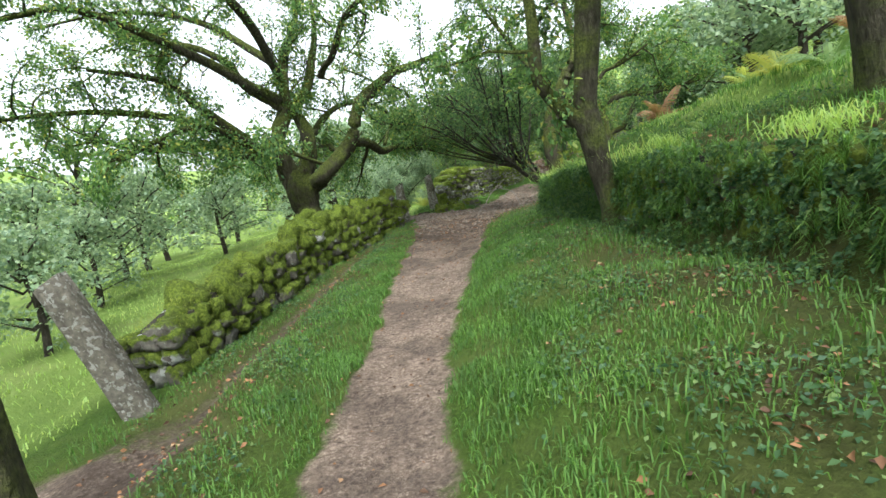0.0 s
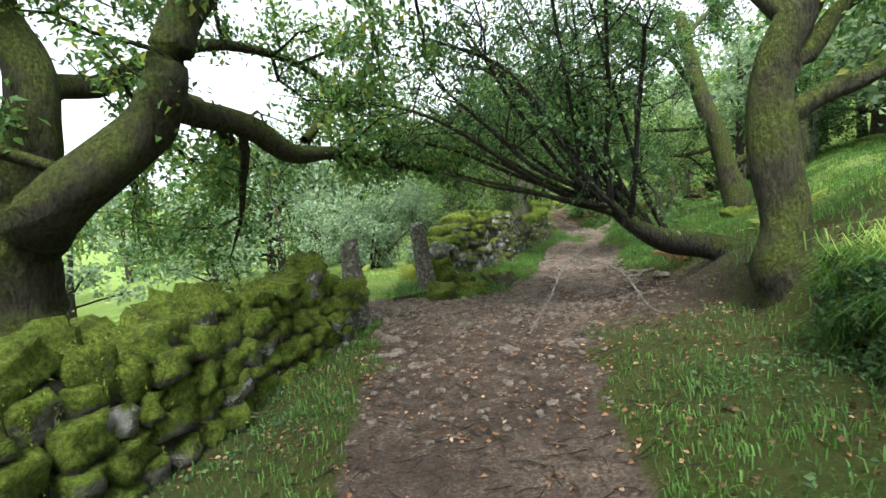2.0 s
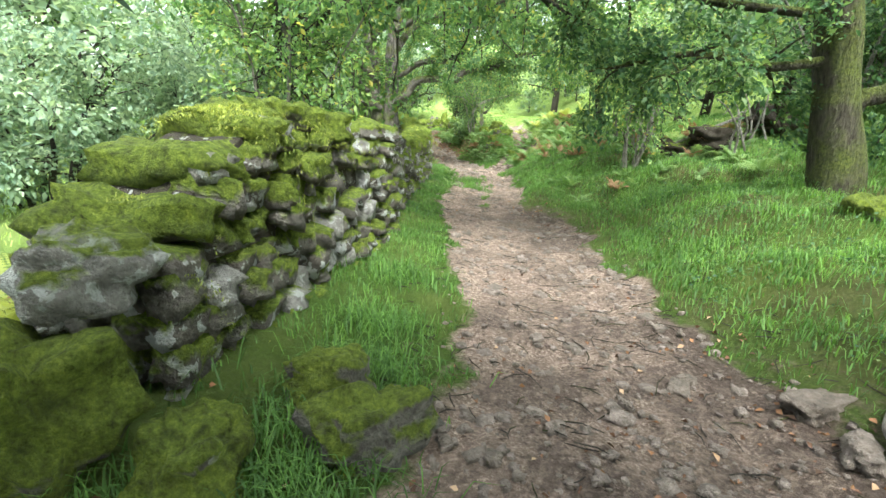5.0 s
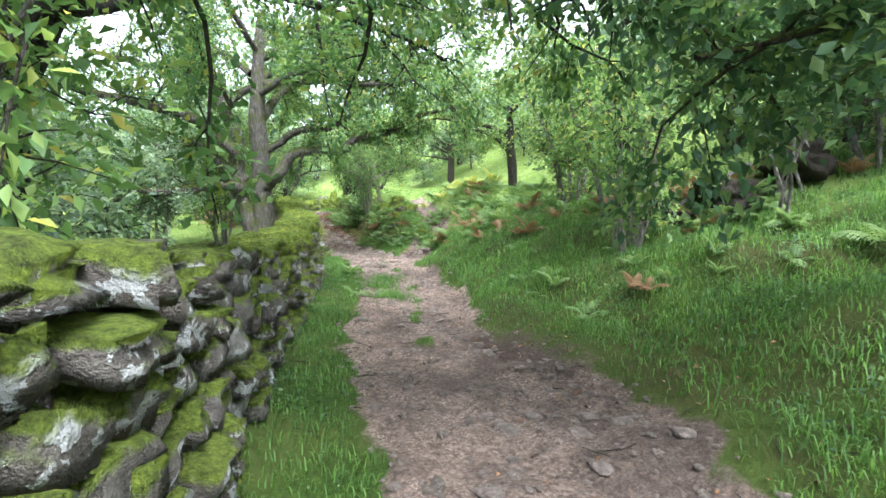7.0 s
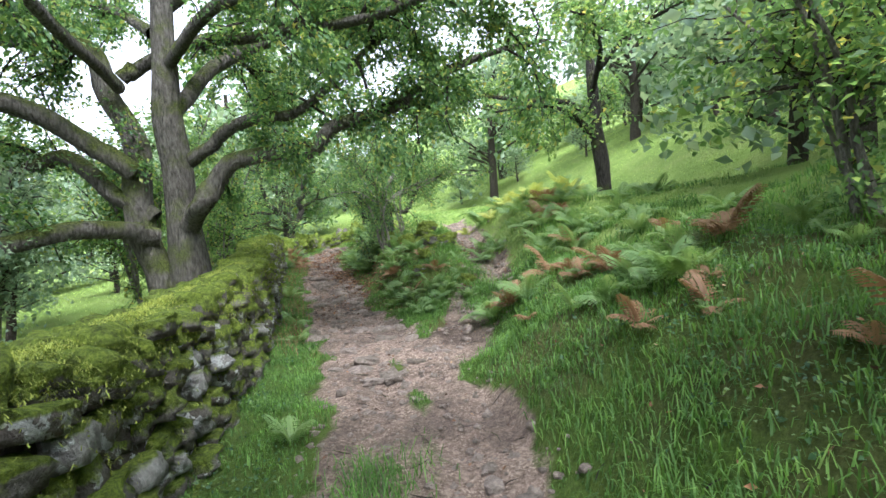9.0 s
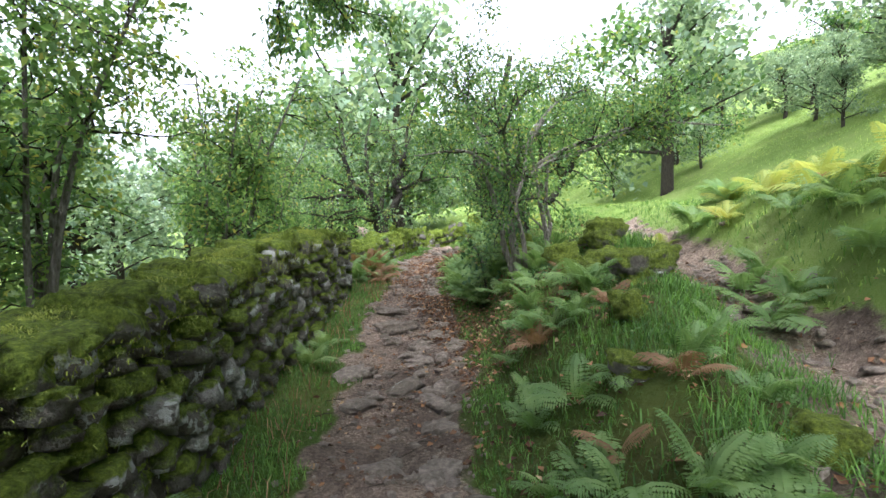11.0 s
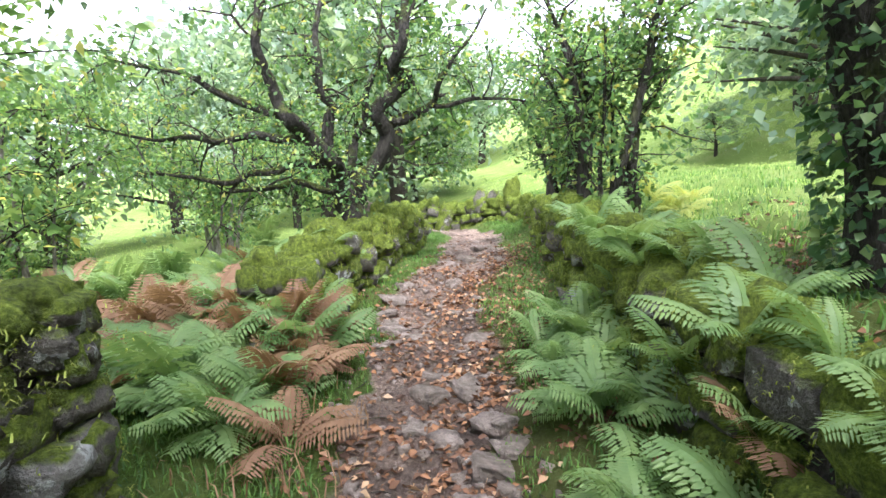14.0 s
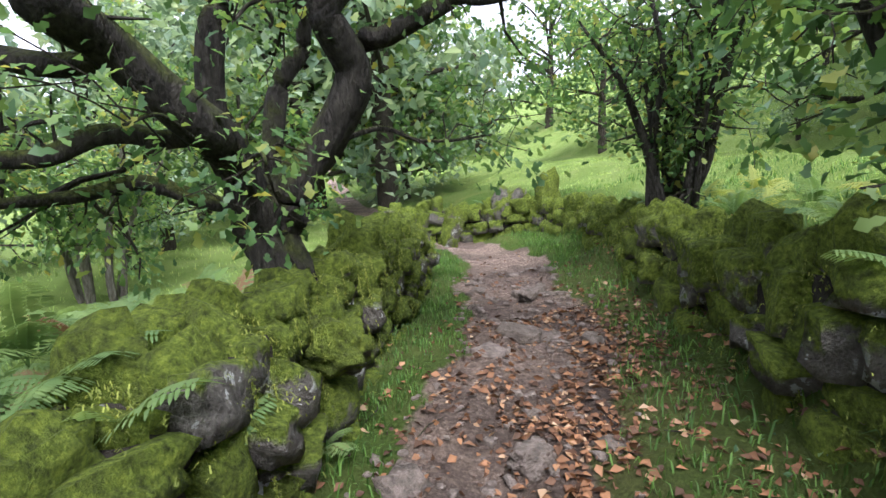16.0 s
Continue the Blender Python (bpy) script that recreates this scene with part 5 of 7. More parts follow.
coppice("holly_bush", "dark rounded bush beyond the gateway", (-1.0, 15.6, -0.3), 10, 1.5, 1.3, 40, MAT_HAZEDLEAF, 30, (0, 0), 0.025, 0.06)
coppice("holly_bush", "dark rounded bush beyond the gateway", (0.6, 16.6, -0.2), 10, 1.6, 1.2, 41, MAT_HAZEDLEAF, 30, (0, 0), 0.025, 0.06)
coppice("hazel", "hazel thicket behind the mossy wall", (4.6, 33.8, 0.3), 8, 2.0, 1.1, 43, MAT_PALELEAF, 16, (0, 0), 0.03, 0.06)
coppice("hazel", "yellowing young hazel behind the moss-topped wall", (4.35, 28.1, 0.0), 7, 2.3, 0.9, 44, MAT_PALELEAF, 13, (0.1, 0), 0.02, 0.055)
coppice("hazel", "leafy young tree behind the wall", (1.0, 14.9, -0.1), 6, 2.2, 0.9, 42, MAT_PALELEAF, 14, (0, 0), 0.03, 0.055)


# ---------------------------------------------------------------- distant trees
def far_tree(height, seed, leaf=MAT_HAZEDLEAF, name="woodland_tree", label="leafy woodland tree standing beyond the lane", category="tree", group="woodland trees"):
    """A broad woodland tree: tapered trunk, limbs, and a crown of many leaf clumps with gaps."""
    r = np.random.default_rng(seed)
    t = thing(name, label, category, group=group)
    lines = [curve_points([(0, 0, -0.4, height * 0.03), (0.1, 0, height * 0.3, height * 0.022), (0, 0.1, height * 0.75, height * 0.008)], 10)]
    part("trunk", raw_mesh("trunk", *tubes(lines, 7)), MAT_TWIG, t)
    limbs, tips = [], []
    for n in range(16):
        a, z = r.uniform(0, 6.28), height * r.uniform(0.16, 0.8)
        w = height * 0.36 * math.sin(math.pi * min(0.97, (z / height) * 0.85 + 0.22))
        end = np.array([math.cos(a) * w, math.sin(a) * w, z + height * r.uniform(0.0, 0.16)])
        limbs.append(curve_points([(0, 0, z * 0.85, height * 0.009), (*(end * 0.5 + np.array([0, 0, z * 0.45])), height * 0.006), (*end, 0.01)], 7))
        for f in r.uniform(0.45, 1.08, 7):
            tips.append(np.array([0, 0, z * 0.9]) * (1 - f) + end * f + r.normal(0, height * 0.05, 3))
    part("limb_spray", raw_mesh("limb_spray", *tubes(limbs, 4)), MAT_TWIG, t, kind="stuff")
    c = np.repeat(np.array(tips), 22, 0)
    p = c + r.normal(0, height * 0.042, c.shape) * np.array([1.25, 1.25, 0.7])
    part("crown", raw_mesh("crown", *leaf_arrays(p, r.normal(0, 1, p.shape), height * 0.033 * r.uniform(0.6, 1.4, len(p)), 0.7)), leaf, t, kind="stuff")
    return t


def shift(t, x, y, s, a, sink=0.1):
    t.matrix_basis = pose(x, y, ground_at(x, y) - sink, 0, 0, a) @ Matrix.Diagonal((s, s, s * random.uniform(0.9, 1.1), 1))
    return t


models = [far_tree(5.0, 70 + n, (MAT_HAZEDLEAF, MAT_OAKLEAF, MAT_HAZEDLEAF)[n]) for n in range(3)]
random.seed(21)
spots = []
for n in range(32):   # the wooded valley side
    spots.append((-11 - 28 * random.random(), -4 + 52 * random.random(), random.uniform(0.8, 1.5)))
for n in range(20):   # the hillside
    spots.append((19 + 24 * random.random(), -2 + 62 * random.random(), random.uniform(0.9, 1.6)))
for n in range(14):   # the head of the lane
    spots.append((-8 + 34 * random.random(), 54 + 18 * random.random(), random.uniform(1.3, 2.1)))
for n in range(15):   # tall growth over the wall
    y = 18 + 1.5 * n
    spots.append((float(wall_x(y)) - 6.0 - 4.0 * random.random(), y + random.uniform(-0.5, 0.5), random.uniform(0.8, 1.2)))
for n in range(8):   # behind the start
    spots.append((-6 + 14 * random.random(), -6 - 8 * random.random(), random.uniform(0.9, 1.4)))
for x, y in ((10.4, 17.5), (9.6, 14.0), (11.6, 20.5), (8.8, 11.0), (9.2, 18.8), (10.0, 15.6), (8.6, 12.6), (12.0, 18.0), (12.5, 15.0), (14.0, 22.0), (11.8, 12.5)):
    spots.append((x, y, random.uniform(0.75, 1.05)))
for x, y, s in ((5.4, 37.5, 0.7), (6.0, 40.5, 1.6), (4.2, 37.2, 0.8), (8.4, 43.5, 1.4), (1.6, 35.5, 1.0), (14.8, 33.0, 1.3), (17.5, 36.0, 1.5), (16.0, 27.0, 1.2), (8.2, 41.0, 2.1), (6.4, 45.0, 2.3), (2.5, 39.0, 1.1), (-0.5, 34.0, 1.1), (-2.0, 30.0, 1.0), (3.4, 43.0, 1.4), (9.5, 46.0, 1.1), (16.0, 44.0, 1.1)):
    spots.append((x, y, s))
for n, (x, y, s) in enumerate(spots):
    if n < 3:
        shift(models[n], x, y, s, random.uniform(0, 360))
    else:
        c = copy_thing(models[n % 3], Matrix())
        shift(c, x, y, s, random.uniform(0, 360))

bush = far_tree(1.7, 81, MAT_HAZEDLEAF, "field_bush", "rounded leafy bush in open pasture, haze put into its pale colour", "bush", "bushes in the field")
bushes = [(-4.6, 6.4, 0.8), (-5.6, 8.6, 1.0), (-4.4, 10.4, 0.9), (-6.4, 11.0, 1.2), (-5.2, 13.0, 1.1), (-3.4, 13.6, 0.9), (-7.0, 7.0, 1.1), (-2.2, 16.4, 1.0), (-7.6, 14.0, 1.4), (-4.6, 16.4, 1.3), (-3.8, 4.4, 0.7), (-6.0, 4.6, 0.9), (-8.0, 10.0, 1.4), (0.2, 19.0, 1.0), (1.4, 25.5, 1.1), (2.4, 28.4, 1.0), (4.4, 35.2, 0.9), (16.0, 29.0, 0.7), (17.6, 31.0, 0.9), (18.2, 27.0, 0.8), (16.4, 33.4, 0.8), (19.2, 30.0, 1.0), (17.0, 25.0, 0.7), (20.0, 34.0, 1.1), (15.0, 36.0, 0.8)]
hill_rng = random.Random(31)
bushes += [(hill_rng.uniform(15.5, 23), hill_rng.uniform(22, 40), hill_rng.uniform(0.9, 1.7)) for _ in range(18)]
for n, (x, y, s) in enumerate(bushes):
    shift(bush if n == 0 else copy_thing(bush, Matrix()), x, y, s * 1.25, n * 77.0)

# ---------------------------------------------------------------- gateposts
def gatepost(name, label, x, y, height, w, d, turn, lean, mat, seed):
    """A rough-hewn upright stone post, slightly tapered, with a weathered top."""
    bm = bmesh.new()
    bmesh.ops.create_cube(bm, size=1.0)
    bmesh.ops.subdivide_edges(bm, edges=bm.edges[:], cuts=7, use_grid_fill=True)
    for v in bm.verts:
        f = v.co.z + 0.5
        k = 1.12 - 0.24 * f
        edge = 0.9 if abs(v.co.x) > 0.45 and abs(v.co.y) > 0.45 else 1.0
        n1 = noise.noise(Vector((v.co.x * 1.3 + seed, v.co.y * 1.3, v.co.z * 3)))
        n2 = noise.noise(Vector((v.co.x * 4, v.co.y * 4 + seed, v.co.z * 9)))
        v.co = Vector((v.co.x * w * k * edge * (1 + 0.16 * n1 + 0.07 * n2), v.co.y * d * k * edge * (1 + 0.16 * n1 - 0.07 * n2), (f * 1.18 - 0.18) * height + (0.03 * n1 + 0.035 * v.co.x if f > 0.9 else 0)))
    for f in bm.faces:
        f.smooth = True
    me = bpy.data.meshes.new(name)
    bm.to_mesh(me)
    bm.free()
    me.materials.append(mat)
    ob = tagged(new(name, me), label, "gatepost")
    ob.matrix_basis = pose(x, y, ground_at(x, y), lean[0], lean[1], turn)
    return ob


gatepost("stone_gatepost", "upright lichen-spotted granite gatepost at the end of the mossy wall", -0.45, 9.98, 0.79, 0.17, 0.15, 25, (-2, -2), MAT_LICHEN, 3)
gatepost("stone_gatepost", "tall square-hewn granite gatepost patched with grey lichen", 0.21, 11.36, 0.84, 0.16, 0.15, 30, (2, -8), MAT_LICHEN, 8)
gatepost("leaning_post", "weathered grey post leaning over beside the tumbled wall", -1.8, 2.67, 0.95, 0.17, 0.15, 10, (0, -19), MAT_LICHEN, 12)
gatepost("wooden_post", "old brown mossy post at the lane's edge", -1.34, 1.3, 0.85, 0.11, 0.11, 10, (0, -4), MAT_MOSSBARK, 15)

# ---------------------------------------------------------------- boulders
def boulder(name, label, x, y, sx, sy, sz, mat, k, turn=0.0, sink=0.35, z=None):
    me = with_material(BOULDERS[k % 4], mat)
    ob = tagged(new(name, me), label, "boulder" if sx > 0.25 else "stone")
    base = ground_at(x, y) if z is None else z
    ob.matrix_basis = Matrix.LocRotScale((x, y, base + sz * (0.5 - sink)), Euler((0.1 * k % 0.3, 0.07 * k % 0.2, radians(turn))), (sx, sy, sz))
    return ob


boulder("mossy_boulder", "large boulder under a thick moss cushion at the wall's end", 0.3, 11.52, 0.42, 0.36, 0.46, MAT_MOSSY, 0, 20, 0.15)
boulder("mossy_boulder", "mossed block at the foot of the wall's end", 0.66, 11.42, 0.3, 0.26, 0.26, MAT_MOSSROCK, 1, 65, 0.25)
boulder("mossy_boulder", "mossed block at the foot of the wall's end", 1.02, 11.75, 0.3, 0.26, 0.24, MAT_MOSSROCK, 3, 15, 0.25)
boulder("pale_boulder", "grey lichened boulder set in the wall's end", 0.4, 11.68, 0.34, 0.26, 0.22, MAT_PALEROCK, 1, 25, 0.3, 0.46)
boulder("mossy_boulder", "low moss-covered stone beside the gateway", 0.36, 10.85, 0.33, 0.28, 0.28, MAT_MOSSY, 2, 50, 0.25)
boulder("mossy_boulder", "flat moss-covered stone beside the gateway", 0.73, 10.97, 0.4, 0.26, 0.24, MAT_MOSSY, 3, 25, 0.25)
boulder("mossy_boulder", "dark half-mossed stone in the verge", 1.1, 11.5, 0.36, 0.26, 0.28, MAT_MOSSROCK, 0, 15, 0.25)
boulder("mossy_boulder", "pointed mossy stone crowning the end of the wall", -0.72, 9.1, 0.34, 0.3, 0.4, MAT_MOSSROCK, 1, 30, 0.3, 0.48)
boulder("mossy_boulder", "mossed stone at the end of the wall", -0.52, 9.62, 0.42, 0.36, 0.3, MAT_MOSSY, 2, 30, 0.3, 0.3)
for n, (x, y, s) in enumerate(((7.35, 23.75, 0.42), (7.62, 23.9, 0.34), (7.15, 24.15, 0.36), (7.5, 24.35, 0.38), (7.85, 24.2, 0.36), (7.3, 24.7, 0.4), (6.9, 23.2, 0.26), (7.0, 22.2, 0.28), (6.6, 22.75, 0.22), (7.7, 24.75, 0.46), (7.2, 25.5, 0.4), (7.4, 26.0, 0.5))):
    boulder("mound_stone", "moss-cushioned stone heaped on the mound", x, y, s * 0.9, s * 0.75, s * 0.68, MAT_MOSSY if n % 4 else MAT_MOSSROCK, n, 40 * n, 0.2)
for n, (x, y, s, pale) in enumerate(((5.85, 28.75, 0.26, 1), (6.05, 29.15, 0.2, 1), (5.75, 29.3, 0.4, 0), (6.25, 29.7, 0.4, 0), (6.75, 31.3, 0.5, 0), (6.62, 30.5, 0.42, 0), (6.4, 30.2, 0.36, 0), (7.05, 32.0, 0.55, 0), (7.3, 32.8, 0.5, 0))):
    s = s if pale else s * 0.68
    boulder("wall_boulder", "mossy boulder tumbled from the wall" if not pale else "pale lichened boulder tumbled from the wall", x, y, s, s * 0.8, s * 0.75, MAT_PALEROCK if pale else MAT_MOSSY, n, 33 * n, 0.1, ground_at(x, y) + 0.12 * (n % 3))
boulder("upright_stone", "upright mossy stone at the head of the lane", 8.25, 35.2, 0.32, 0.25, 0.75, MAT_MOSSROCK, 1, 10, 0.25)
boulder("upright_stone", "broad upright stone at the head of the lane", 9.1, 35.3, 0.55, 0.3, 0.85, MAT_MOSSROCK, 2, 20, 0.25)
boulder("upright_stone", "mossy upright stone beside the broad one", 9.5, 34.8, 0.36, 0.3, 0.8, MAT_MOSSROCK, 3, 20, 0.25)
for n, (x, y, sx, sy, sz) in enumerate(((2.76, 11.33, 0.3, 0.17, 0.1), (2.64, 11.1, 0.28, 0.12, 0.09), (2.62, 10.39, 0.3, 0.16, 0.1), (-0.06, 10.44, 0.09, 0.08, 0.12), (-0.12, 10.24, 0.15, 0.1, 0.08), (-0.14, 10.4, 0.15, 0.08, 0.07), (-0.28, 10.24, 0.12, 0.09, 0.07), (0.91, 10.58, 0.09, 0.07, 0.06), (0.58, 10.44, 0.13, 0.09, 0.06))):
    boulder("flat_stone", "flat grey-brown stone lying on the trodden earth", x, y, sx, sy, sz, MAT_PEBBLE, n, 37 * n, 0.25)
for n, (x, y, sx, sy, sz) in enumerate(((5.93, 25.6, 0.42, 0.2, 0.14), (5.97, 24.7, 0.3, 0.24, 0.08), (5.95, 26.1, 0.4, 0.18, 0.12), (7.22, 30.19, 0.16, 0.14, 0.1), (8.0, 32.0, 0.26, 0.14, 0.12))):
    boulder("bedded_rock", "dark bedrock step showing in the lane", x, y, sx, sy, sz, MAT_PEBBLE, n, 12 * n, 0.35)
boulder("tree_root_stone", "mossy stone at the foot of the trackside oak", 4.85, 12.5, 0.6, 0.35, 0.3, MAT_MOSSY, 0, 25)
for n, (x, y) in enumerate(((2.05, 5.2), (2.0, 5.55), (1.95, 4.6))):
    boulder("bank_stone", "pale stone showing in the bank", x - 0.12, y, 0.2, 0.14, 0.15, MAT_PALEROCK, n, 30 * n, 0.2, 0.55)

# ---------------------------------------------------------------- ferns
def frond_mesh(name, length, pairs, width, arch, seed, lobes=2):
    """One arching frond: a midrib with tapering leaflets, each cut into lobes."""
    r = np.random.default_rng(seed)
    v, f, at = [], [], {}

    def vert(p):
        key = tuple(round(float(c), 6) for c in p)
        if key not in at:
            at[key] = len(v)
            v.append(p)
        return at[key]

    def quad(*corners):
        f.append([vert(p) for p in corners])

    def rib(t):
        return np.array([length * (t - 0.12 * arch * t * t), 0, length * (0.9 * t * (1 - 0.25 * t) * (1.1 - arch * t))])
    nodes = [0.0, 0.08] + [0.16 + 0.83 * k / pairs for k in range(pairs)] + [1.0]
    for k in range(len(nodes) - 1):
        w, w2 = (np.array([0, 0.007 * (1.05 - nodes[q]), 0]) for q in (k, k + 1))
        quad(rib(nodes[k]), rib(nodes[k + 1]), rib(nodes[k + 1]) + w2, rib(nodes[k]) + w)
    for k in range(pairs):
        t = 0.16 + 0.83 * k / pairs
        size = width * length * (math.sin(math.pi * min(1, 0.16 + 0.84 * (1 - (t - 0.16) / 0.84)) ** 0.9 * 0.62) + 0.03) * r.uniform(0.9, 1.08)
        base, ahead = rib(t), unit(rib(t + 0.02) - rib(t))
        for sd in (-1, 1):
            out = unit(np.array([0, sd, 0]) + ahead * 0.42 + np.array([0, 0, -0.22 + r.normal(0, 0.06)]))
            cross = unit(ahead - out * (ahead @ out))
            n = max(2, int(lobes * size / (width * length) + 1.2))
            for q in range(n):
                u0, u1 = q / n, (q + 1) / n
                w = size * 0.085 * (1 - 0.75 * (q + 0.5) / n) + 0.002
                drop = np.array([0, 0, -size * 0.18])
                a, b = base + out * size * u0 + drop * u0 * u0, base + out * size * u1 + drop * u1 * u1
                tipw = cross * w * 1.15 + out * size * 0.04
                mid = a + (b - a) * 0.62
                quad(a, b, mid + tipw * 0.7, a + tipw + out * size * 0.03)
                quad(a, a - cross * w * 1.15 + out * size * 0.05, mid - cross * w * 0.7 + out * size * 0.04, b)
    return raw_mesh(name, np.array(v), np.array(f), False)


FRONDS = {mat.name: [with_material(m, mat) for m in FR] for FR in [[frond_mesh("frond", 0.42, 18, 0.3, 0.55 + 0.2 * s, 90 + s) for s in range(3)]] for mat in (MAT_FERN, MAT_BRACKEN, MAT_YELLOWFERN)}
fern_rng = random.Random(17)


def fern(x, y, size, count, mat, label, z=None, tilt=0.0, toward=None, name="fern"):
    if abs(x - float(cam_x(y))) < size * 0.9 + 0.15:
        return None
    t = thing(name, label, "fern", (x, y, (ground_at(x, y) if z is None else z) - 0.01), group="ferns along the lane")
    for k in range(count):
        a = k * 6.283 / count + fern_rng.uniform(-0.35, 0.35)
        if toward is not None:
            a = toward + fern_rng.uniform(-1.3, 1.3)
        s = size / 0.42 * fern_rng.uniform(0.7, 1.15)
        place_part(fern_rng.choice(FRONDS[mat.name]), "frond", t, 0, 0, 0, s, s * fern_rng.uniform(0.85, 1.1), s, fern_rng.uniform(-0.25, 0.25), fern_rng.uniform(-0.75, 0.15) + tilt, a)
    return t


GREEN, BROWN, YELLOW = "green fern with arching feathery fronds", "withered rust-brown bracken with drooping fronds", "yellowing bracken on the sunlit bank"
for x, y, s, n in ((6.75, 23.5, 0.34, 7), (6.9, 22.7, 0.3, 7), (6.72, 24.1, 0.34, 8), (6.6, 21.9, 0.28, 6), (7.0, 23.9, 0.36, 8), (6.9, 24.6, 0.36, 8), (7.0, 25.6, 0.36, 8), (7.15, 26.1, 0.4, 8),
                   (7.05, 26.6, 0.36, 8), (7.2, 27.0, 0.4, 8), (7.0, 27.25, 0.32, 7), (7.35, 27.6, 0.42, 8), (7.15, 27.8, 0.36, 8), (7.45, 28.2, 0.42, 8), (7.25, 28.45, 0.34, 8), (7.6, 28.8, 0.38, 8),
                   (6.85, 26.3, 0.3, 6), (7.3, 26.5, 0.36, 7), (7.4, 23.1, 0.3, 6), (7.1, 22.5, 0.3, 6)):
    fern(x, y, s * (0.76 if y < 25 else 0.9), n, MAT_FERN, GREEN)
for x, y, s, n in ((6.1, 28.05, 0.3, 7), (5.9, 28.3, 0.36, 8), (6.25, 28.55, 0.3, 7), (6.05, 28.9, 0.36, 8), (6.4, 29.0, 0.26, 6), (6.45, 29.5, 0.3, 6), (6.62, 29.95, 0.26, 6), (6.35, 29.25, 0.26, 6), (5.75, 28.1, 0.36, 8), (5.6, 28.6, 0.4, 8), (6.55, 30.4, 0.2, 5),
                   (4.75, 21.9, 0.26, 6), (5.15, 24.6, 0.28, 6), (5.25, 25.1, 0.24, 6), (4.85, 22.6, 0.28, 6), (4.2, 19.3, 0.22, 5), (3.7, 17.9, 0.24, 5)):
    fern(x, y, s, n, MAT_FERN, GREEN)
for x, y, s, n in ((6.15, 27.7, 0.3, 7), (6.0, 27.95, 0.34, 8), (6.3, 28.2, 0.3, 7), (6.15, 28.4, 0.34, 7), (5.95, 28.65, 0.3, 7), (6.35, 28.75, 0.24, 6), (6.2, 29.1, 0.3, 6), (8.7, 22.6, 0.34, 8), (8.55, 22.2, 0.3, 7), (7.35, 27.2, 0.3, 6), (6.5, 29.35, 0.22, 5)):
    fern(x, y, s, n, MAT_BRACKEN, BROWN, name="dead_bracken")
for x, y, s, n in ((6.6, 16.9, 0.4, 7), (6.9, 18.6, 0.4, 7), (6.7, 19.4, 0.36, 7), (6.5, 15.6, 0.4, 7), (0.1, 12.5, 0.3, 7), (0.25, 12.2, 0.26, 6)):
    fern(x, y, s, n, MAT_BRACKEN, BROWN, name="dead_bracken")
for n, (x, y, s) in enumerate(((5.95, 28.35, 0.4), (5.75, 28.6, 0.46), (5.55, 28.35, 0.46), (5.98, 28.75, 0.4), (5.8, 28.95, 0.42), (5.5, 28.8, 0.48), (6.05, 28.55, 0.34), (5.35, 28.55, 0.46), (5.3, 29.05, 0.46), (5.65, 29.2, 0.4), (6.1, 29.0, 0.32))):
    fern(x, y, s, 9, MAT_BRACKEN if n % 3 == 0 else MAT_FERN, BROWN if n % 3 == 0 else GREEN, name="dead_bracken" if n % 3 == 0 else "fern")
wild = random.Random(41)
for n in range(14):
    fern(wild.uniform(5.5, 6.1), wild.uniform(28.75, 29.45), wild.uniform(0.36, 0.48), 8, MAT_BRACKEN if n % 4 == 0 else MAT_FERN, BROWN if n % 4 == 0 else GREEN, tilt=-0.25, name="dead_bracken" if n % 4 == 0 else "fern")
for n in range(22):
    fern(wild.uniform(3.9, 5.5), wild.uniform(28.3, 31.0), wild.uniform(0.4, 0.55), 7, MAT_BRACKEN if n % 3 == 0 else MAT_FERN, BROWN if n % 3 == 0 else GREEN, tilt=-0.25, name="dead_bracken" if n % 3 == 0 else "fern")
fern(-0.98, 13.8, 0.34, 7, MAT_YELLOWFERN, "yellow bracken in the field beyond the gateway", name="bracken")
fern(-0.05, 12.3, 0.36, 8, MAT_YELLOWFERN, "yellow bracken behind the end of the wall", name="bracken")
bank_rng = random.Random(4)
for n in range(14):
    y = 26.8 + 0.22 * n
    x = float(np.interp(y, [q[1] for q in WALL_D[:7]], [q[0] for q in WALL_D[:7]])) - 0.12 + bank_rng.uniform(-0.1, 0.25)
    fern(x, y, bank_rng.uniform(0.26, 0.4), 7, MAT_FERN, "green fern growing from the mossy wall top", float(np.interp(y, [q[1] for q in WALL_D[:7]], [q[2] for q in WALL_D[:7]])) - 0.06)
for n in range(18):
    y = 27.9 + 2.4 * bank_rng.random()
    fern(float(wall_x(y)) + bank_rng.uniform(-0.75, 0.25), y, bank_rng.uniform(0.24, 0.42), 7, (MAT_FERN, MAT_FERN, MAT_BRACKEN)[n % 3], (GREEN, GREEN, BROWN)[n % 3], name=("fern", "fern", "dead_bracken")[n % 3])
for n in range(26):
    y = 25.6 + 3.0 * bank_rng.random()
    x = float(right_x(y)) + bank_rng.uniform(0.2, 0.75)
    fern(x, y, bank_rng.uniform(0.24, 0.4), 7, MAT_FERN, GREEN)
for n in range(20):
    y = 15.6 + 5.2 * bank_rng.random()
    f = bank_rng.uniform(0.3, 1.2)
    fern(float(foot_x(y)) * (1 - f) + float(bank_x(y)) * f, y, bank_rng.uniform(0.2, 0.36), 6, (MAT_FERN, MAT_FERN, MAT_BRACKEN)[n % 3], (GREEN, GREEN, BROWN)[n % 3], name=("fern", "fern", "dead_bracken")[n % 3])
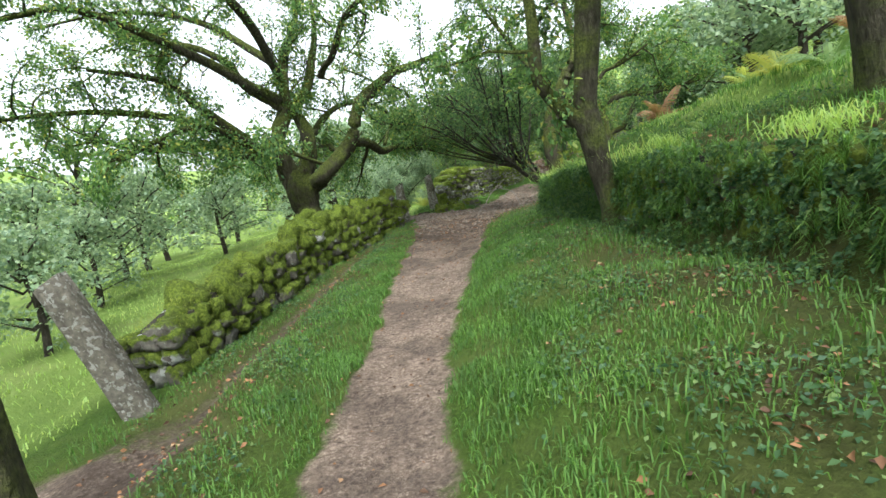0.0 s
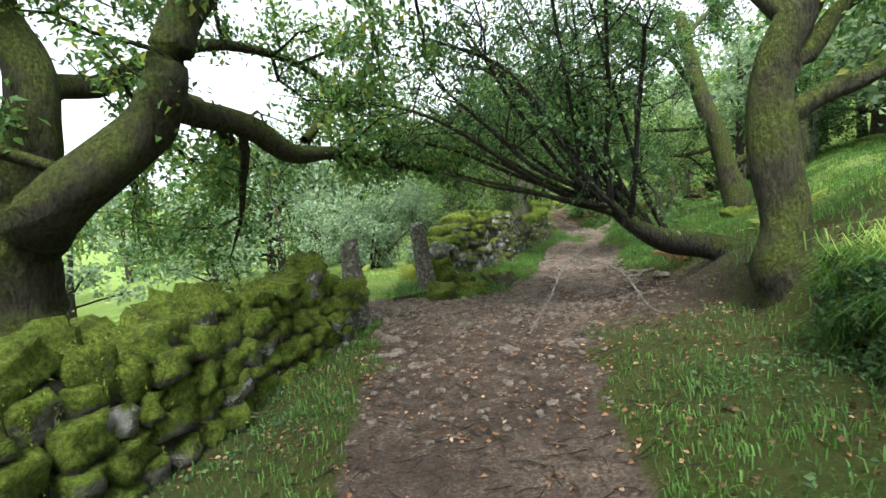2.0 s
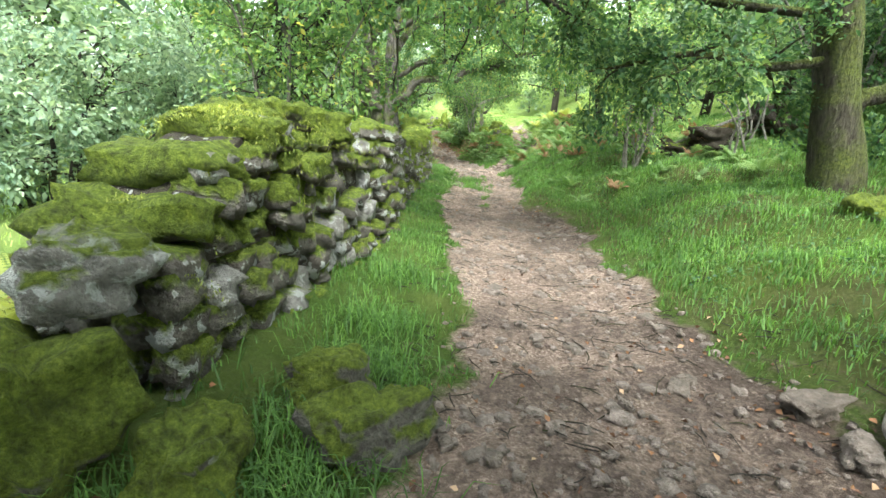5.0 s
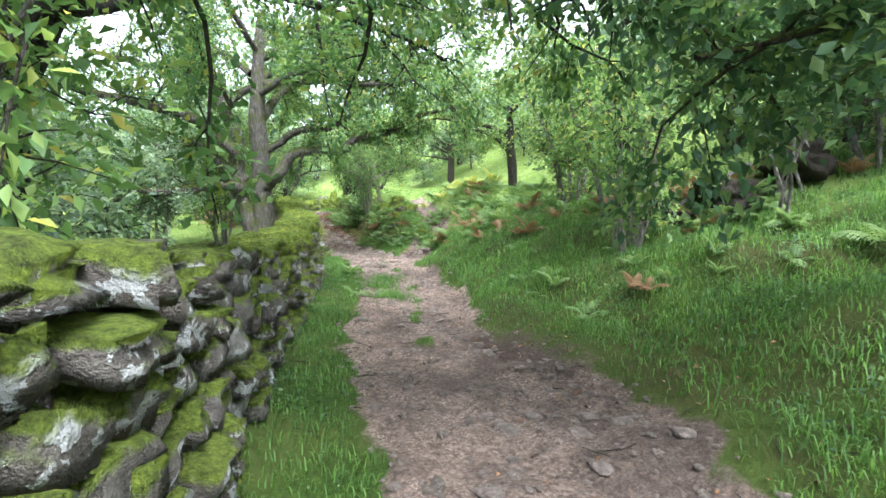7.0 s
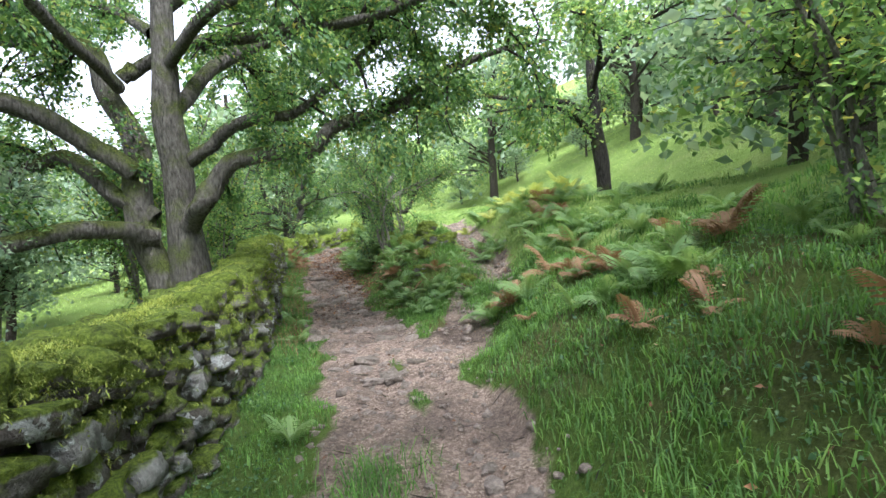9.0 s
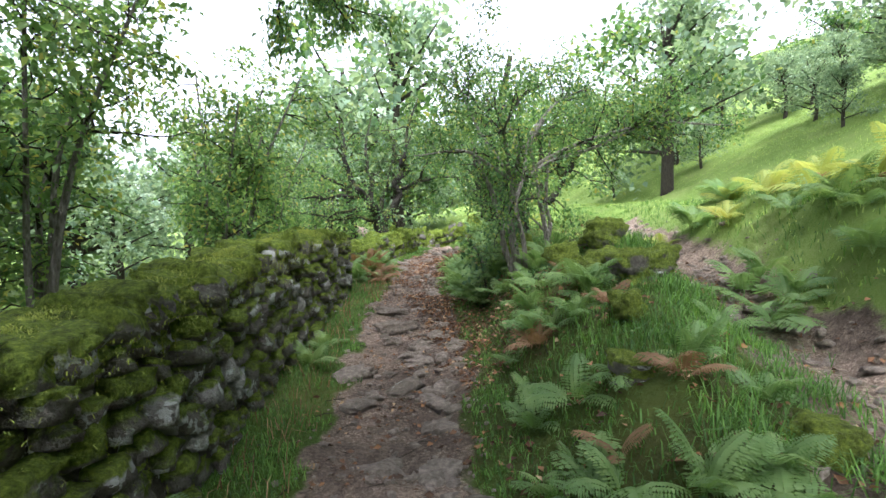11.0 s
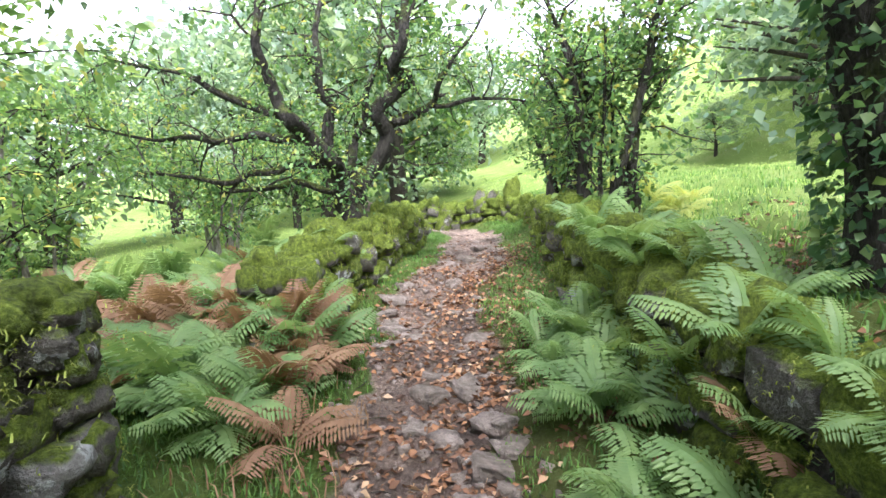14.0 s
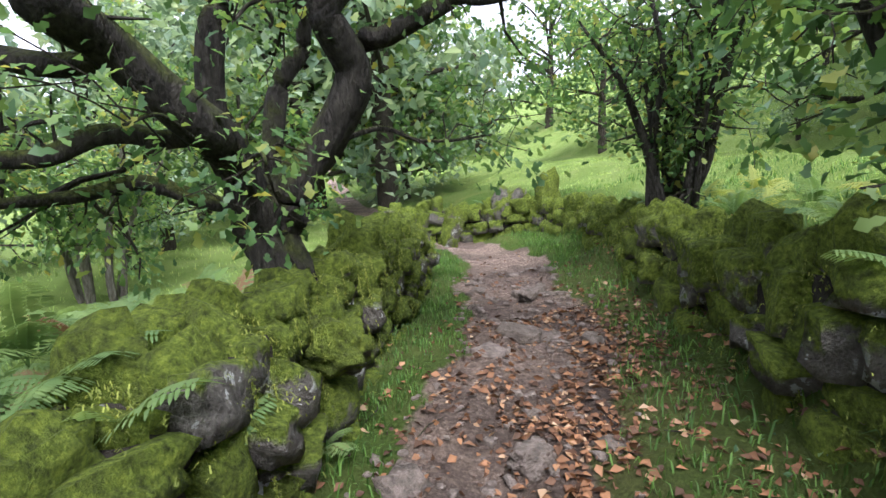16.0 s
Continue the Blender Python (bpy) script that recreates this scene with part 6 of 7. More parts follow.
for n in range(14):
    y = 27.6 + 3.2 * bank_rng.random()
    fern(float(wall_x(y)) - bank_rng.uniform(0.4, 1.6), y, bank_rng.uniform(0.26, 0.42), 6, (MAT_FERN, MAT_BRACKEN)[n % 2], (GREEN, BROWN)[n % 2], name=("fern", "dead_bracken")[n % 2])
for n in range(34):
    y = 21.4 + 3.8 * bank_rng.random()
    x = float(right_x(y)) + bank_rng.uniform(0.2, 0.9)
    fern(x, y, bank_rng.uniform(0.18, 0.3), 6, MAT_BRACKEN if n % 5 == 4 else MAT_FERN, BROWN if n % 5 == 4 else GREEN, name="dead_bracken" if n % 5 == 4 else "fern")
for n in range(20):
    x = 9.3 + bank_rng.uniform(0, 1.4)
    y = 23.2 + bank_rng.uniform(0, 3.0)
    fern(x, y, bank_rng.uniform(0.32, 0.48), 6, MAT_YELLOWFERN if n % 3 else MAT_FERN, YELLOW if n % 3 else GREEN, name="bracken" if n % 3 else "fern")
for n in range(28):
    x = 2.6 + bank_rng.uniform(0, 4.2)
    y = 3.5 + bank_rng.uniform(0, 7.5)
    fern(x, y, bank_rng.uniform(0.32, 0.5), 6, (MAT_YELLOWFERN, MAT_FERN, MAT_YELLOWFERN, MAT_BRACKEN)[n % 4], (YELLOW, GREEN, YELLOW, BROWN)[n % 4], name=("bracken", "fern", "bracken", "dead_bracken")[n % 4])
for n in range(30):
    x = 7.9 + bank_rng.uniform(0, 2.0)
    y = 20.8 + bank_rng.uniform(0, 3.2)
    fern(x, y, bank_rng.uniform(0.26, 0.42), 6, MAT_FERN, GREEN)
for n in range(14):
    y = 12.5 + bank_rng.uniform(0, 8.0)
    x = float(bank_x(y)) + bank_rng.uniform(-0.4, 1.2)
    fern(x, y, bank_rng.uniform(0.26, 0.4), 6, MAT_FERN, GREEN)
for n in range(9):
    y = 0.5 + bank_rng.uniform(0, 6.0)
    fern(float(foot_x(y)) + bank_rng.uniform(0.2, 0.6), y, bank_rng.uniform(0.14, 0.22), 5, MAT_FERN, "small green fern at the foot of the bank")

for x, y, z, s, n, w in ((6.12, 29.9, 0.86, 0.34, 4, -1.2), (6.27, 30.04, 0.74, 0.32, 4, -0.9), (6.0, 30.2, 0.98, 0.3, 5, -1.6), (5.6, 30.7, 0.9, 0.4, 5, -1.3)):
    fern(x, y, s, n, MAT_FERN, "bright green fern springing from the mossy wall", z, 0.0, w)
for n in range(30):
    y = 29.6 + 4.2 * bank_rng.random()
    fern(float(wall_x(y)) - bank_rng.uniform(0.5, 2.4), y, bank_rng.uniform(0.3, 0.5), 6, (MAT_FERN, MAT_BRACKEN, MAT_FERN)[n % 3], (GREEN, BROWN, GREEN)[n % 3], name=("fern", "dead_bracken", "fern")[n % 3])
for n in range(16):
    fern(6.85 + bank_rng.uniform(0, 0.6), 24.5 + bank_rng.uniform(0, 1.5), bank_rng.uniform(0.16, 0.3), 6, MAT_FERN, GREEN)
for n in range(64):
    y = 14.2 + bank_rng.uniform(0, 6.2)
    fern(float(right_x(y)) + bank_rng.uniform(0.5, 2.4), y, bank_rng.uniform(0.12, 0.24), 5, (MAT_FERN, MAT_FERN, MAT_BRACKEN)[n % 3], (GREEN, GREEN, BROWN)[n % 3], name=("fern", "fern", "dead_bracken")[n % 3])
for n in range(34):
    q = bank_rng.uniform(0, 4.2)
    c = FORK[int(q)] * (1 - q % 1) + FORK[int(q) + 1] * (q % 1)
    fern(float(c[0]) + bank_rng.uniform(0.45, 1.5), float(c[1]) - bank_rng.uniform(0.1, 0.7), bank_rng.uniform(0.2, 0.34), 6, (MAT_FERN, MAT_FERN, MAT_FERN, MAT_BRACKEN)[n % 4], (GREEN, GREEN, GREEN, BROWN)[n % 4], name=("fern", "fern", "fern", "dead_bracken")[n % 4])
for n in range(16):
    y = 29.0 + 5.0 * bank_rng.random()
    fern(float(np.interp(y, [q[1] for q in WALL_D[:7]], [q[0] for q in WALL_D[:7]])) + bank_rng.uniform(0.3, 1.2), y, bank_rng.uniform(0.26, 0.4), 6, (MAT_FERN, MAT_YELLOWFERN)[n % 2], (GREEN, YELLOW)[n % 2], name=("fern", "bracken")[n % 2])

# ---------------------------------------------------------------- grass, moss and litter
def scatter(n, x0, x1, y0, y1, keep, seed):
    r = np.random.default_rng(seed)
    x, y = r.uniform(x0, x1, n), r.uniform(y0, y1, n)
    z, soil, litter_shade = lay(x, y)
    ok = r.random(n) < keep(x, y, soil, litter_shade)
    return np.stack([x, y, z - 0.004], -1)[ok]


def stuff(name, label, category, arrays, mat):
    me = raw_mesh(name, *arrays)
    me.materials.append(mat)
    return tagged(new(name, me), label, category, kind="stuff")


def verge(x, y, soil, litter_shade):
    side = np.minimum(np.abs(x - left_x(y)), np.abs(x - right_x(y)))
    near = np.clip(1.25 - side / 1.5, 0.0, 1)
    clump = 0.55 + 0.6 * wave(x, y, 0.45, 4) + 0.35 * wave(x, y, 1.6, 9)
    return np.clip(1 - 1.9 * soil, 0, 1) * near * np.clip(clump, 0.1, 1) * (1 - 0.62 * litter_shade)


def lane_band(n, y0, y1, seed):
    return scatter(n, -2.0 if y0 < 10 else float(wall_x(y0)) - 0.1, float(bank_x(y1)) + 0.6, y0, y1, verge, seed)


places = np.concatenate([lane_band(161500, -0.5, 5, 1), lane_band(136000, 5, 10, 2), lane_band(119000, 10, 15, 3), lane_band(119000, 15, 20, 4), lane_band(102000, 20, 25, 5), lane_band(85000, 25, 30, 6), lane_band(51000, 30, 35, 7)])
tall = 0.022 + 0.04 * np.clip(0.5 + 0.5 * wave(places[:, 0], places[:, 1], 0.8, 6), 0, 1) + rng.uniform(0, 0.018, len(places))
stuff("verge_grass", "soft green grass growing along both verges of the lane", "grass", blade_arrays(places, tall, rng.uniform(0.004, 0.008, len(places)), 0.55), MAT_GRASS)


def slope(x, y, soil, litter_shade):
    right = np.clip((x - foot_x(y) + 0.35) / 0.3, 0, 1)
    return np.clip(1 - 1.5 * soil, 0, 1) * right * np.clip(0.5 + 0.55 * wave(x, y, 0.6, 7), 0.06, 1) * (1 - 0.5 * litter_shade)


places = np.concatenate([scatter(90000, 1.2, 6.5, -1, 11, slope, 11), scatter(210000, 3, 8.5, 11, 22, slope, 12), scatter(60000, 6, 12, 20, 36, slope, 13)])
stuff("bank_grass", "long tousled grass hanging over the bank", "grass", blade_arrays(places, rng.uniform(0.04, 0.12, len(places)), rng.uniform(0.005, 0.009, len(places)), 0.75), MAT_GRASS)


def pasture(x, y, soil, litter_shade):
    return np.clip(1 - 1.5 * soil, 0, 1) * ((x < wall_x(y) - 0.25) | (x > bank_x(y) + 0.5)) * np.clip(0.7 + 0.4 * wave(x, y, 1.4, 8), 0.15, 1)


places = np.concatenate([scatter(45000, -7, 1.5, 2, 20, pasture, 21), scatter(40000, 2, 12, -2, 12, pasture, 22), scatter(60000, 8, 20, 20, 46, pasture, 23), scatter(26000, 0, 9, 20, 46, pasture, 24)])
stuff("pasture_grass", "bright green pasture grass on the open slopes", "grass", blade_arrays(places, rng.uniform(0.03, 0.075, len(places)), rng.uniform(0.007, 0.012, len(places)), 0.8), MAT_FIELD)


def wall_tufts(rows, n, thick, seed, lo=0.012, hi=0.035):
    r = np.random.default_rng(seed)
    s, p, h, total = along(rows, 0.1)
    k = r.integers(0, len(p), n)
    u = r.normal(0, thick * 0.3, n)
    patchy = 0.4 + 0.7 * wave(p[k, 0] * 1.0, p[k, 1], 0.5, seed) + 0.2
    x, y = p[k, 0] - np.sin(h[k]) * u + r.uniform(-0.05, 0.05, n), p[k, 1] + np.cos(h[k]) * u + r.uniform(-0.05, 0.05, n)
    z = p[k, 2] + 0.03 - 0.55 * np.abs(u) ** 1.6 / thick
    ok = r.random(n) < patchy * np.where(y > 13.2, np.clip((y - 16.2) / 1.6, 0, 1), 1.0)
    return np.stack([x, y, z], -1)[ok]


places = np.concatenate([wall_tufts(WALL_A, 9000, 0.5, 1), wall_tufts(WALL_B, 90000, 0.5, 2), wall_tufts(WALL_C, 12000, 0.5, 3) - np.array([0, 0, 0.05]), wall_tufts(WALL_D, 20000, 0.5, 4) - np.array([0, 0, 0.05])])
stuff("wall_moss", "thick yellow-green moss hanging from the wall tops", "moss", blade_arrays(places, rng.uniform(0.009, 0.022, len(places)), rng.uniform(0.003, 0.005, len(places)), 1.2), MAT_MOSSHAIR)


def litter_spots(x, y, soil, litter_shade):
    return np.clip(0.10 * soil + 0.8 * litter_shade, 0, 1) * np.clip(0.6 + 0.5 * wave(x, y, 0.7, 3), 0.1, 1)


places = np.concatenate([scatter(34000, -1.7, 3, 0, 12, litter_spots, 31), scatter(16000, 1, 8, 12, 24, litter_spots, 32), scatter(30000, 5, 9.5, 22, 34, litter_spots, 33), scatter(30000, 6, 8.6, 27.5, 31.6, litter_spots, 34), scatter(26000, 6.2, 8, 23.8, 27, litter_spots, 35)])
places[:, 2] += 0.012
ways = rng.normal(0, 1, places.shape) * np.array([1, 1, 0.18])
stuff("leaf_litter", "curled brown fallen leaves scattered over the ground", "leaf litter", leaf_arrays(places, ways, np.where(places[:, 1] > 22, 0.02, 0.014) + np.where(places[:, 1] > 22, 0.034, 0.024) * rng.random(len(places)), 0.62), MAT_LITTER)

def weedy(x, y, soil, litter_shade):
    side = np.clip((x - right_x(y) - 0.15) / 0.4, 0, 1) + np.clip((left_x(y) - 0.1 - x) / 0.3, 0, 1)
    return np.clip(1 - 2 * soil, 0, 1) * np.clip(side, 0, 1) * np.clip(0.25 + 0.8 * wave(x, y, 0.8, 12), 0.03, 1)


places = np.concatenate([scatter(130000, -1.6, 2.6, 0, 9, weedy, 41), scatter(26000, 6.5, 7.9, 23.6, 27.4, weedy, 44), scatter(190000, 2, 8, 9, 22, weedy, 42), scatter(26000, 5.2, 9.5, 20, 35, weedy, 43)])
places[:, 2] += rng.uniform(0.01, 0.06, len(places)) + 0.09 * np.clip(wave(places[:, 0], places[:, 1], 0.9, 27) + 0.3 * wave(places[:, 0], places[:, 1], 0.3, 28), 0, 1) * rng.random(len(places)) * (places[:, 0] > foot_x(places[:, 1]) - 0.25)
stuff("low_weeds", "low dark-green leafy weeds and ivy among the verge grass", "weeds", leaf_arrays(places, rng.normal(0, 1, places.shape) * np.array([1, 1, 0.5]), 0.01 + 0.024 * rng.random(len(places)) ** 2, 0.6), MAT_DARKLEAF)


def dry(x, y, soil, litter_shade):
    return np.exp(-(((x - left_x(y) + 0.05) / 0.14) ** 2)) * ((y > 26.7) & (y < 28.1)) * np.clip(0.5 + 0.7 * wave(x, y, 0.4, 2), 0, 1) + 0.25 * np.exp(-(((x - wall_x(y) - 0.45) / 0.15) ** 2)) * (y > 21)


places = scatter(30000, 4.5, 7.5, 20, 29, dry, 51)
stuff("dry_grass", "tufts of straw-brown dead grass beside the lane", "grass", blade_arrays(places, rng.uniform(0.06, 0.17, len(places)), rng.uniform(0.004, 0.007, len(places)), 0.6), MAT_BRACKEN)


def face_moss(rows, n, thick, sd, seed, least=0.12):
    """Moss and grass sprouting from the joints of a wall's face."""
    r = np.random.default_rng(seed)
    s, p, h, total = along(rows, 0.1)
    k = r.integers(0, len(p), n)
    f = r.random(n)
    reach = sd * (thick * 0.5 + 0.1)
    base = np.array([ground_at(a - math.sin(c) * reach, b + math.cos(c) * reach) for (a, b), c in zip(p[:, :2], h)])[k]
    off = sd * (thick * (0.5 - 0.13 * f) - 0.005)
    q = np.stack([p[k, 0] - np.sin(h[k]) * off, p[k, 1] + np.cos(h[k]) * off, base + (p[k, 2] - base) * f], -1)
    ok = wave(q[:, 1] * 1.0, q[:, 2] * 2.0, 0.33, seed) + 0.4 * wave(q[:, 1], q[:, 2], 1.3, seed + 1) > least
    ok &= (q[:, 1] < 13.0) | (q[:, 1] > 16.8)
    return q[ok]


places = np.concatenate([face_moss(WALL_A, 12000, 0.5, -1, 61), face_moss(WALL_B, 42000, 0.52, -1, 62), face_moss(WALL_C, 14000, 0.58, -1, 63), face_moss(WALL_D, 14000, 0.55, 1, 64), face_moss(WALL_E, 16000, 0.35, 1, 65)])
stuff("joint_moss", "moss and small plants sprouting from the wall joints", "moss", blade_arrays(places, rng.uniform(0.006, 0.014, len(places)), rng.uniform(0.0025, 0.0045, len(places)), 1.3), MAT_MOSSHAIR)
ivy = np.concatenate([face_moss(WALL_E, 30000, 0.42, 1, 66, -0.15), face_moss(WALL_E, 30000, 0.52, 1, 69, 0.1), face_moss(WALL_E, 22000, 0.6, 1, 68)])
stuff("bank_ivy", "dark ivy and small leafy plants creeping over the bank", "ivy", leaf_arrays(ivy, rng.normal(0, 1, ivy.shape) + np.array([-0.5, 0, -0.3]), rng.uniform(0.012, 0.036, len(ivy)), 0.75), MAT_DARKLEAF)
places = face_moss(WALL_E, 30000, 0.46, 1, 71, -0.2)
stuff("bank_tufts", "dead and green grass blades hanging down the bank face", "grass", blade_arrays(places, rng.uniform(0.03, 0.1, len(places)), rng.uniform(0.003, 0.006, len(places)), 1.5, np.array([-0.9, 0, 0])), MAT_GRASS)
# grass hanging over the edge of the bank
s_, p_, h_, t_ = along(WALL_E, 0.05)
k_ = rng.integers(0, len(p_), 8000)
places = p_[k_] + np.stack([rng.normal(0, 0.13, len(k_)), rng.normal(0, 0.05, len(k_)), rng.uniform(-0.02, 0.06, len(k_))], -1)
places = places[wave(places[:, 1], places[:, 0] * 0 + 1.0, 0.8, 19) + 0.5 * wave(places[:, 1], places[:, 1], 0.3, 20) > 0.25]
places[:, 2] += 0.06 * wave(places[:, 1], places[:, 1] * 0, 0.6, 21)
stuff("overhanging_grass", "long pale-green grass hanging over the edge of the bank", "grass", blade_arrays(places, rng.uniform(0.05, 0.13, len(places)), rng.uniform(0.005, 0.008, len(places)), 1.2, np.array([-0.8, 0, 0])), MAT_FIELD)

# ---------------------------------------------------------------- loose stones on the lane
peb = random.Random(9)


def stones_at(count, y0, y1, lo, hi, wide=1.0):
    for _ in range(count):
        y = peb.uniform(y0, y1)
        a, b = float(left_x(y)), float(right_x(y))
        x = (a + b) / 2 + (b - a) * 0.5 * wide * peb.uniform(-1, 1)
        s = peb.uniform(lo, hi)
        ob = tagged(new("path_stone", peb.choice(PEBBLES)), "loose brown-grey stone bedded in the lane", "stone", "stones on the lane")
        ob.matrix_basis = Matrix.LocRotScale((x, y, ground_at(x, y) - s * 0.02), Euler((peb.uniform(-0.2, 0.2), peb.uniform(-0.2, 0.2), peb.uniform(0, 6.28))), (s * peb.uniform(0.9, 1.7), s, s * peb.uniform(0.35, 0.6)))


stones_at(26, 8.5, 10, 0.05, 0.12)
stones_at(70, 10, 15, 0.04, 0.1)
stones_at(60, 14, 20, 0.03, 0.1)
stones_at(70, 20, 25.5, 0.05, 0.24)
stones_at(70, 25, 33, 0.06, 0.2)
r3 = np.random.default_rng(8)
some = []
for k in range(620):
    y = r3.uniform(9.3, 14) if k < 330 else r3.uniform(14, 33)
    a, b = float(left_x(y)) - (0.7 if y < 11.2 else 0.0), float(right_x(y))
    x, sz = r3.uniform(a, b), 0.016 + 0.045 * r3.random() ** 2
    some.append((PEBBLES[k % 6], Matrix.LocRotScale((x, y, ground_at(x, y) + sz * 0.08), Euler((r3.normal(0, 0.3), r3.normal(0, 0.3), r3.uniform(0, 6.28))), (sz * r3.uniform(0.9, 1.8), sz, sz * r3.uniform(0.4, 0.7)))))
for k in range(420):
    q = r3.uniform(0, 6.2)
    f = q % 1
    c = FORK[int(q)] * (1 - f) + FORK[int(q) + 1] * f
    x, y, sz = c[0] + r3.normal(0, 0.2), c[1] + r3.normal(0, 0.1), 0.02 + 0.07 * r3.random() ** 2
    some.append((PEBBLES[k % 6], Matrix.LocRotScale((x, y, ground_at(x, y) + sz * 0.08), Euler((r3.normal(0, 0.3), r3.normal(0, 0.3), r3.uniform(0, 6.28))), (sz * r3.uniform(0.9, 1.8), sz, sz * r3.uniform(0.4, 0.7)))))
for k in range(640):
    x, y, sz = r3.uniform(-1.4, 2.3), r3.normal(10.4, 0.6), 0.012 + 0.055 * r3.random() ** 3
    if lay(np.array([x]), np.array([y]))[1][0] < 0.4:
        continue
    some.append((PEBBLES[k % 6], Matrix.LocRotScale((x, y, ground_at(x, y) + sz * 0.06), Euler((r3.normal(0, 0.3), r3.normal(0, 0.3), r3.uniform(0, 6.28))), (sz * r3.uniform(0.9, 1.8), sz, sz * r3.uniform(0.4, 0.7)))))
stuff("rubble", "angular broken stones strewn over the lane", "rubble", joined(*zip(*some)), MAT_PEBBLE)
r2 = np.random.default_rng(3)
tiny = []
for k in range(2600):
    y = r2.uniform(7.5, 33)
    a, b = float(left_x(y)), float(right_x(y))
    x = r2.uniform(a - 0.1, b + 0.1)
    s = 0.014 + 0.035 * r2.random() ** 2.5
    tiny.append((x, y, s))
for k in range(2200):
    x, y = r2.uniform(-1.3, 2.6), r2.normal(10.4, 0.8)
    if lay(np.array([x]), np.array([y]))[1][0] > 0.4:
        tiny.append((x, y, 0.012 + 0.03 * r2.random() ** 2))
tx = np.array(tiny)
tz = lay(tx[:, 0], tx[:, 1])[0]
mats = [Matrix.LocRotScale((x, y, z + s * 0.1), Euler((0, 0, x * 40)), (s * 1.4, s, s * 0.6)) for (x, y, s), z in zip(tiny, tz)]
stuff("gravel", "small stones and grit trodden into the lane", "gravel", joined([PEBBLES[k % 6] for k in range(len(mats))], mats), MAT_PEBBLE)

# small broken twigs trodden into the ground
tw = np.random.default_rng(12)
bits = []
for k in range(900):
    y = tw.uniform(7, 13.5) if k < 620 else tw.uniform(13.5, 32)
    x = tw.uniform(float(left_x(y)) - 0.35, float(right_x(y)) + 0.5)
    a, ln = tw.uniform(0, 6.28), tw.uniform(0.03, 0.16)
    z = ground_at(x, y) + 0.006
    z2 = ground_at(x + math.cos(a) * ln, y + math.sin(a) * ln) + 0.008
    bits.append(np.array([(x, y, z, 0.0025), (x + math.cos(a + 0.2) * ln * 0.5, y + math.sin(a + 0.2) * ln * 0.5, (z + z2) / 2 + 0.004, 0.003), (x + math.cos(a) * ln, y + math.sin(a) * ln, z2, 0.0015)]))
stuff("twig_litter", "small broken grey-brown twigs strewn on the ground", "twigs", tubes(bits, 3), MAT_TWIG)
# long tufts round the gateposts and boulders
tuft_rng = np.random.default_rng(14)
centres = ((6.9, 21.7), (7.1, 22.0), (6.8, 22.3), (7.3, 22.5), (7.0, 22.9), (7.4, 23.3), (7.6, 23.6), (6.75, 21.5), (7.0, 21.6), (7.7, 24.1), (7.9, 24.5), (6.6, 21.2), (7.5, 23.0), (4.0, 17.6), (4.15, 18.2), (4.45, 18.7), (0.05, 11.3), (0.3, 11.15), (0.5, 11.3), (0.85, 11.35), (0.95, 11.15), (0.6, 10.95), (0.95, 11.6), (-0.1, 11.6), (1.2, 11.9), (0.2, 11.6), (1.3, 12.3), (1.6, 13.0))
pts = np.concatenate([np.stack([tuft_rng.normal(x, 0.11, 380), tuft_rng.normal(y, 0.11, 380)], -1) for x, y in centres])
places = np.stack([pts[:, 0], pts[:, 1], lay(pts[:, 0], pts[:, 1])[0]], -1)
stuff("tussock_grass", "long tussocky grass round the gateposts and stones", "grass", blade_arrays(places, tuft_rng.uniform(0.05, 0.15, len(places)), tuft_rng.uniform(0.004, 0.007, len(places)), 0.9), MAT_GRASS)

# ---------------------------------------------------------------- fallen branches
def stick(name, label, rows, mat=MAT_DEADWOOD):
    pts = [(x, y, ground_at(x, y) + z, r) for x, y, z, r in rows]
    me = raw_mesh(name, *tubes([curve_points(pts, 24)], 7, 0.06))
    me.materials.append(mat)
    return tagged(new(name, me), label, "branch")


stick("dead_branch", "bare grey dead branch hanging beside the lane", [(1.6, 9.6, 0.6, 0.008), (1.35, 9.5, 0.42, 0.009), (1.2, 9.35, 0.3, 0.008), (0.95, 9.1, 0.03, 0.006)])
stick("dead_branch", "bare grey dead branch hanging beside the lane", [(1.5, 9.6, 0.5, 0.007), (1.75, 9.3, 0.3, 0.008), (1.8, 8.9, 0.06, 0.007), (1.85, 8.6, 0.02, 0.005)])
stick("fallen_stick", "mossy stick lying in the gateway", [(-0.2, 11.05, 0.02, 0.02), (0.0, 11.12, 0.03, 0.024), (0.2, 11.15, 0.04, 0.018)], MAT_TWIG)
stick("fallen_stick", "grey stick lying on the muddy verge", [(2.6, 10.9, 0.02, 0.015), (2.75, 11.1, 0.03, 0.016), (2.95, 11.2, 0.02, 0.01)])
for n, (x, y, sx, sy, sz) in enumerate(((6.55, 15.4, 0.8, 0.55, 0.34), (7.15, 15.1, 0.9, 0.6, 0.42), (6.15, 15.75, 0.5, 0.45, 0.25))):
    boulder("earth_bank", "dark bare earth bank laced with pale roots", x, y, sx, sy, sz, MAT_EARTH, n, 25 * n, 0.15)
root_rng = random.Random(23)
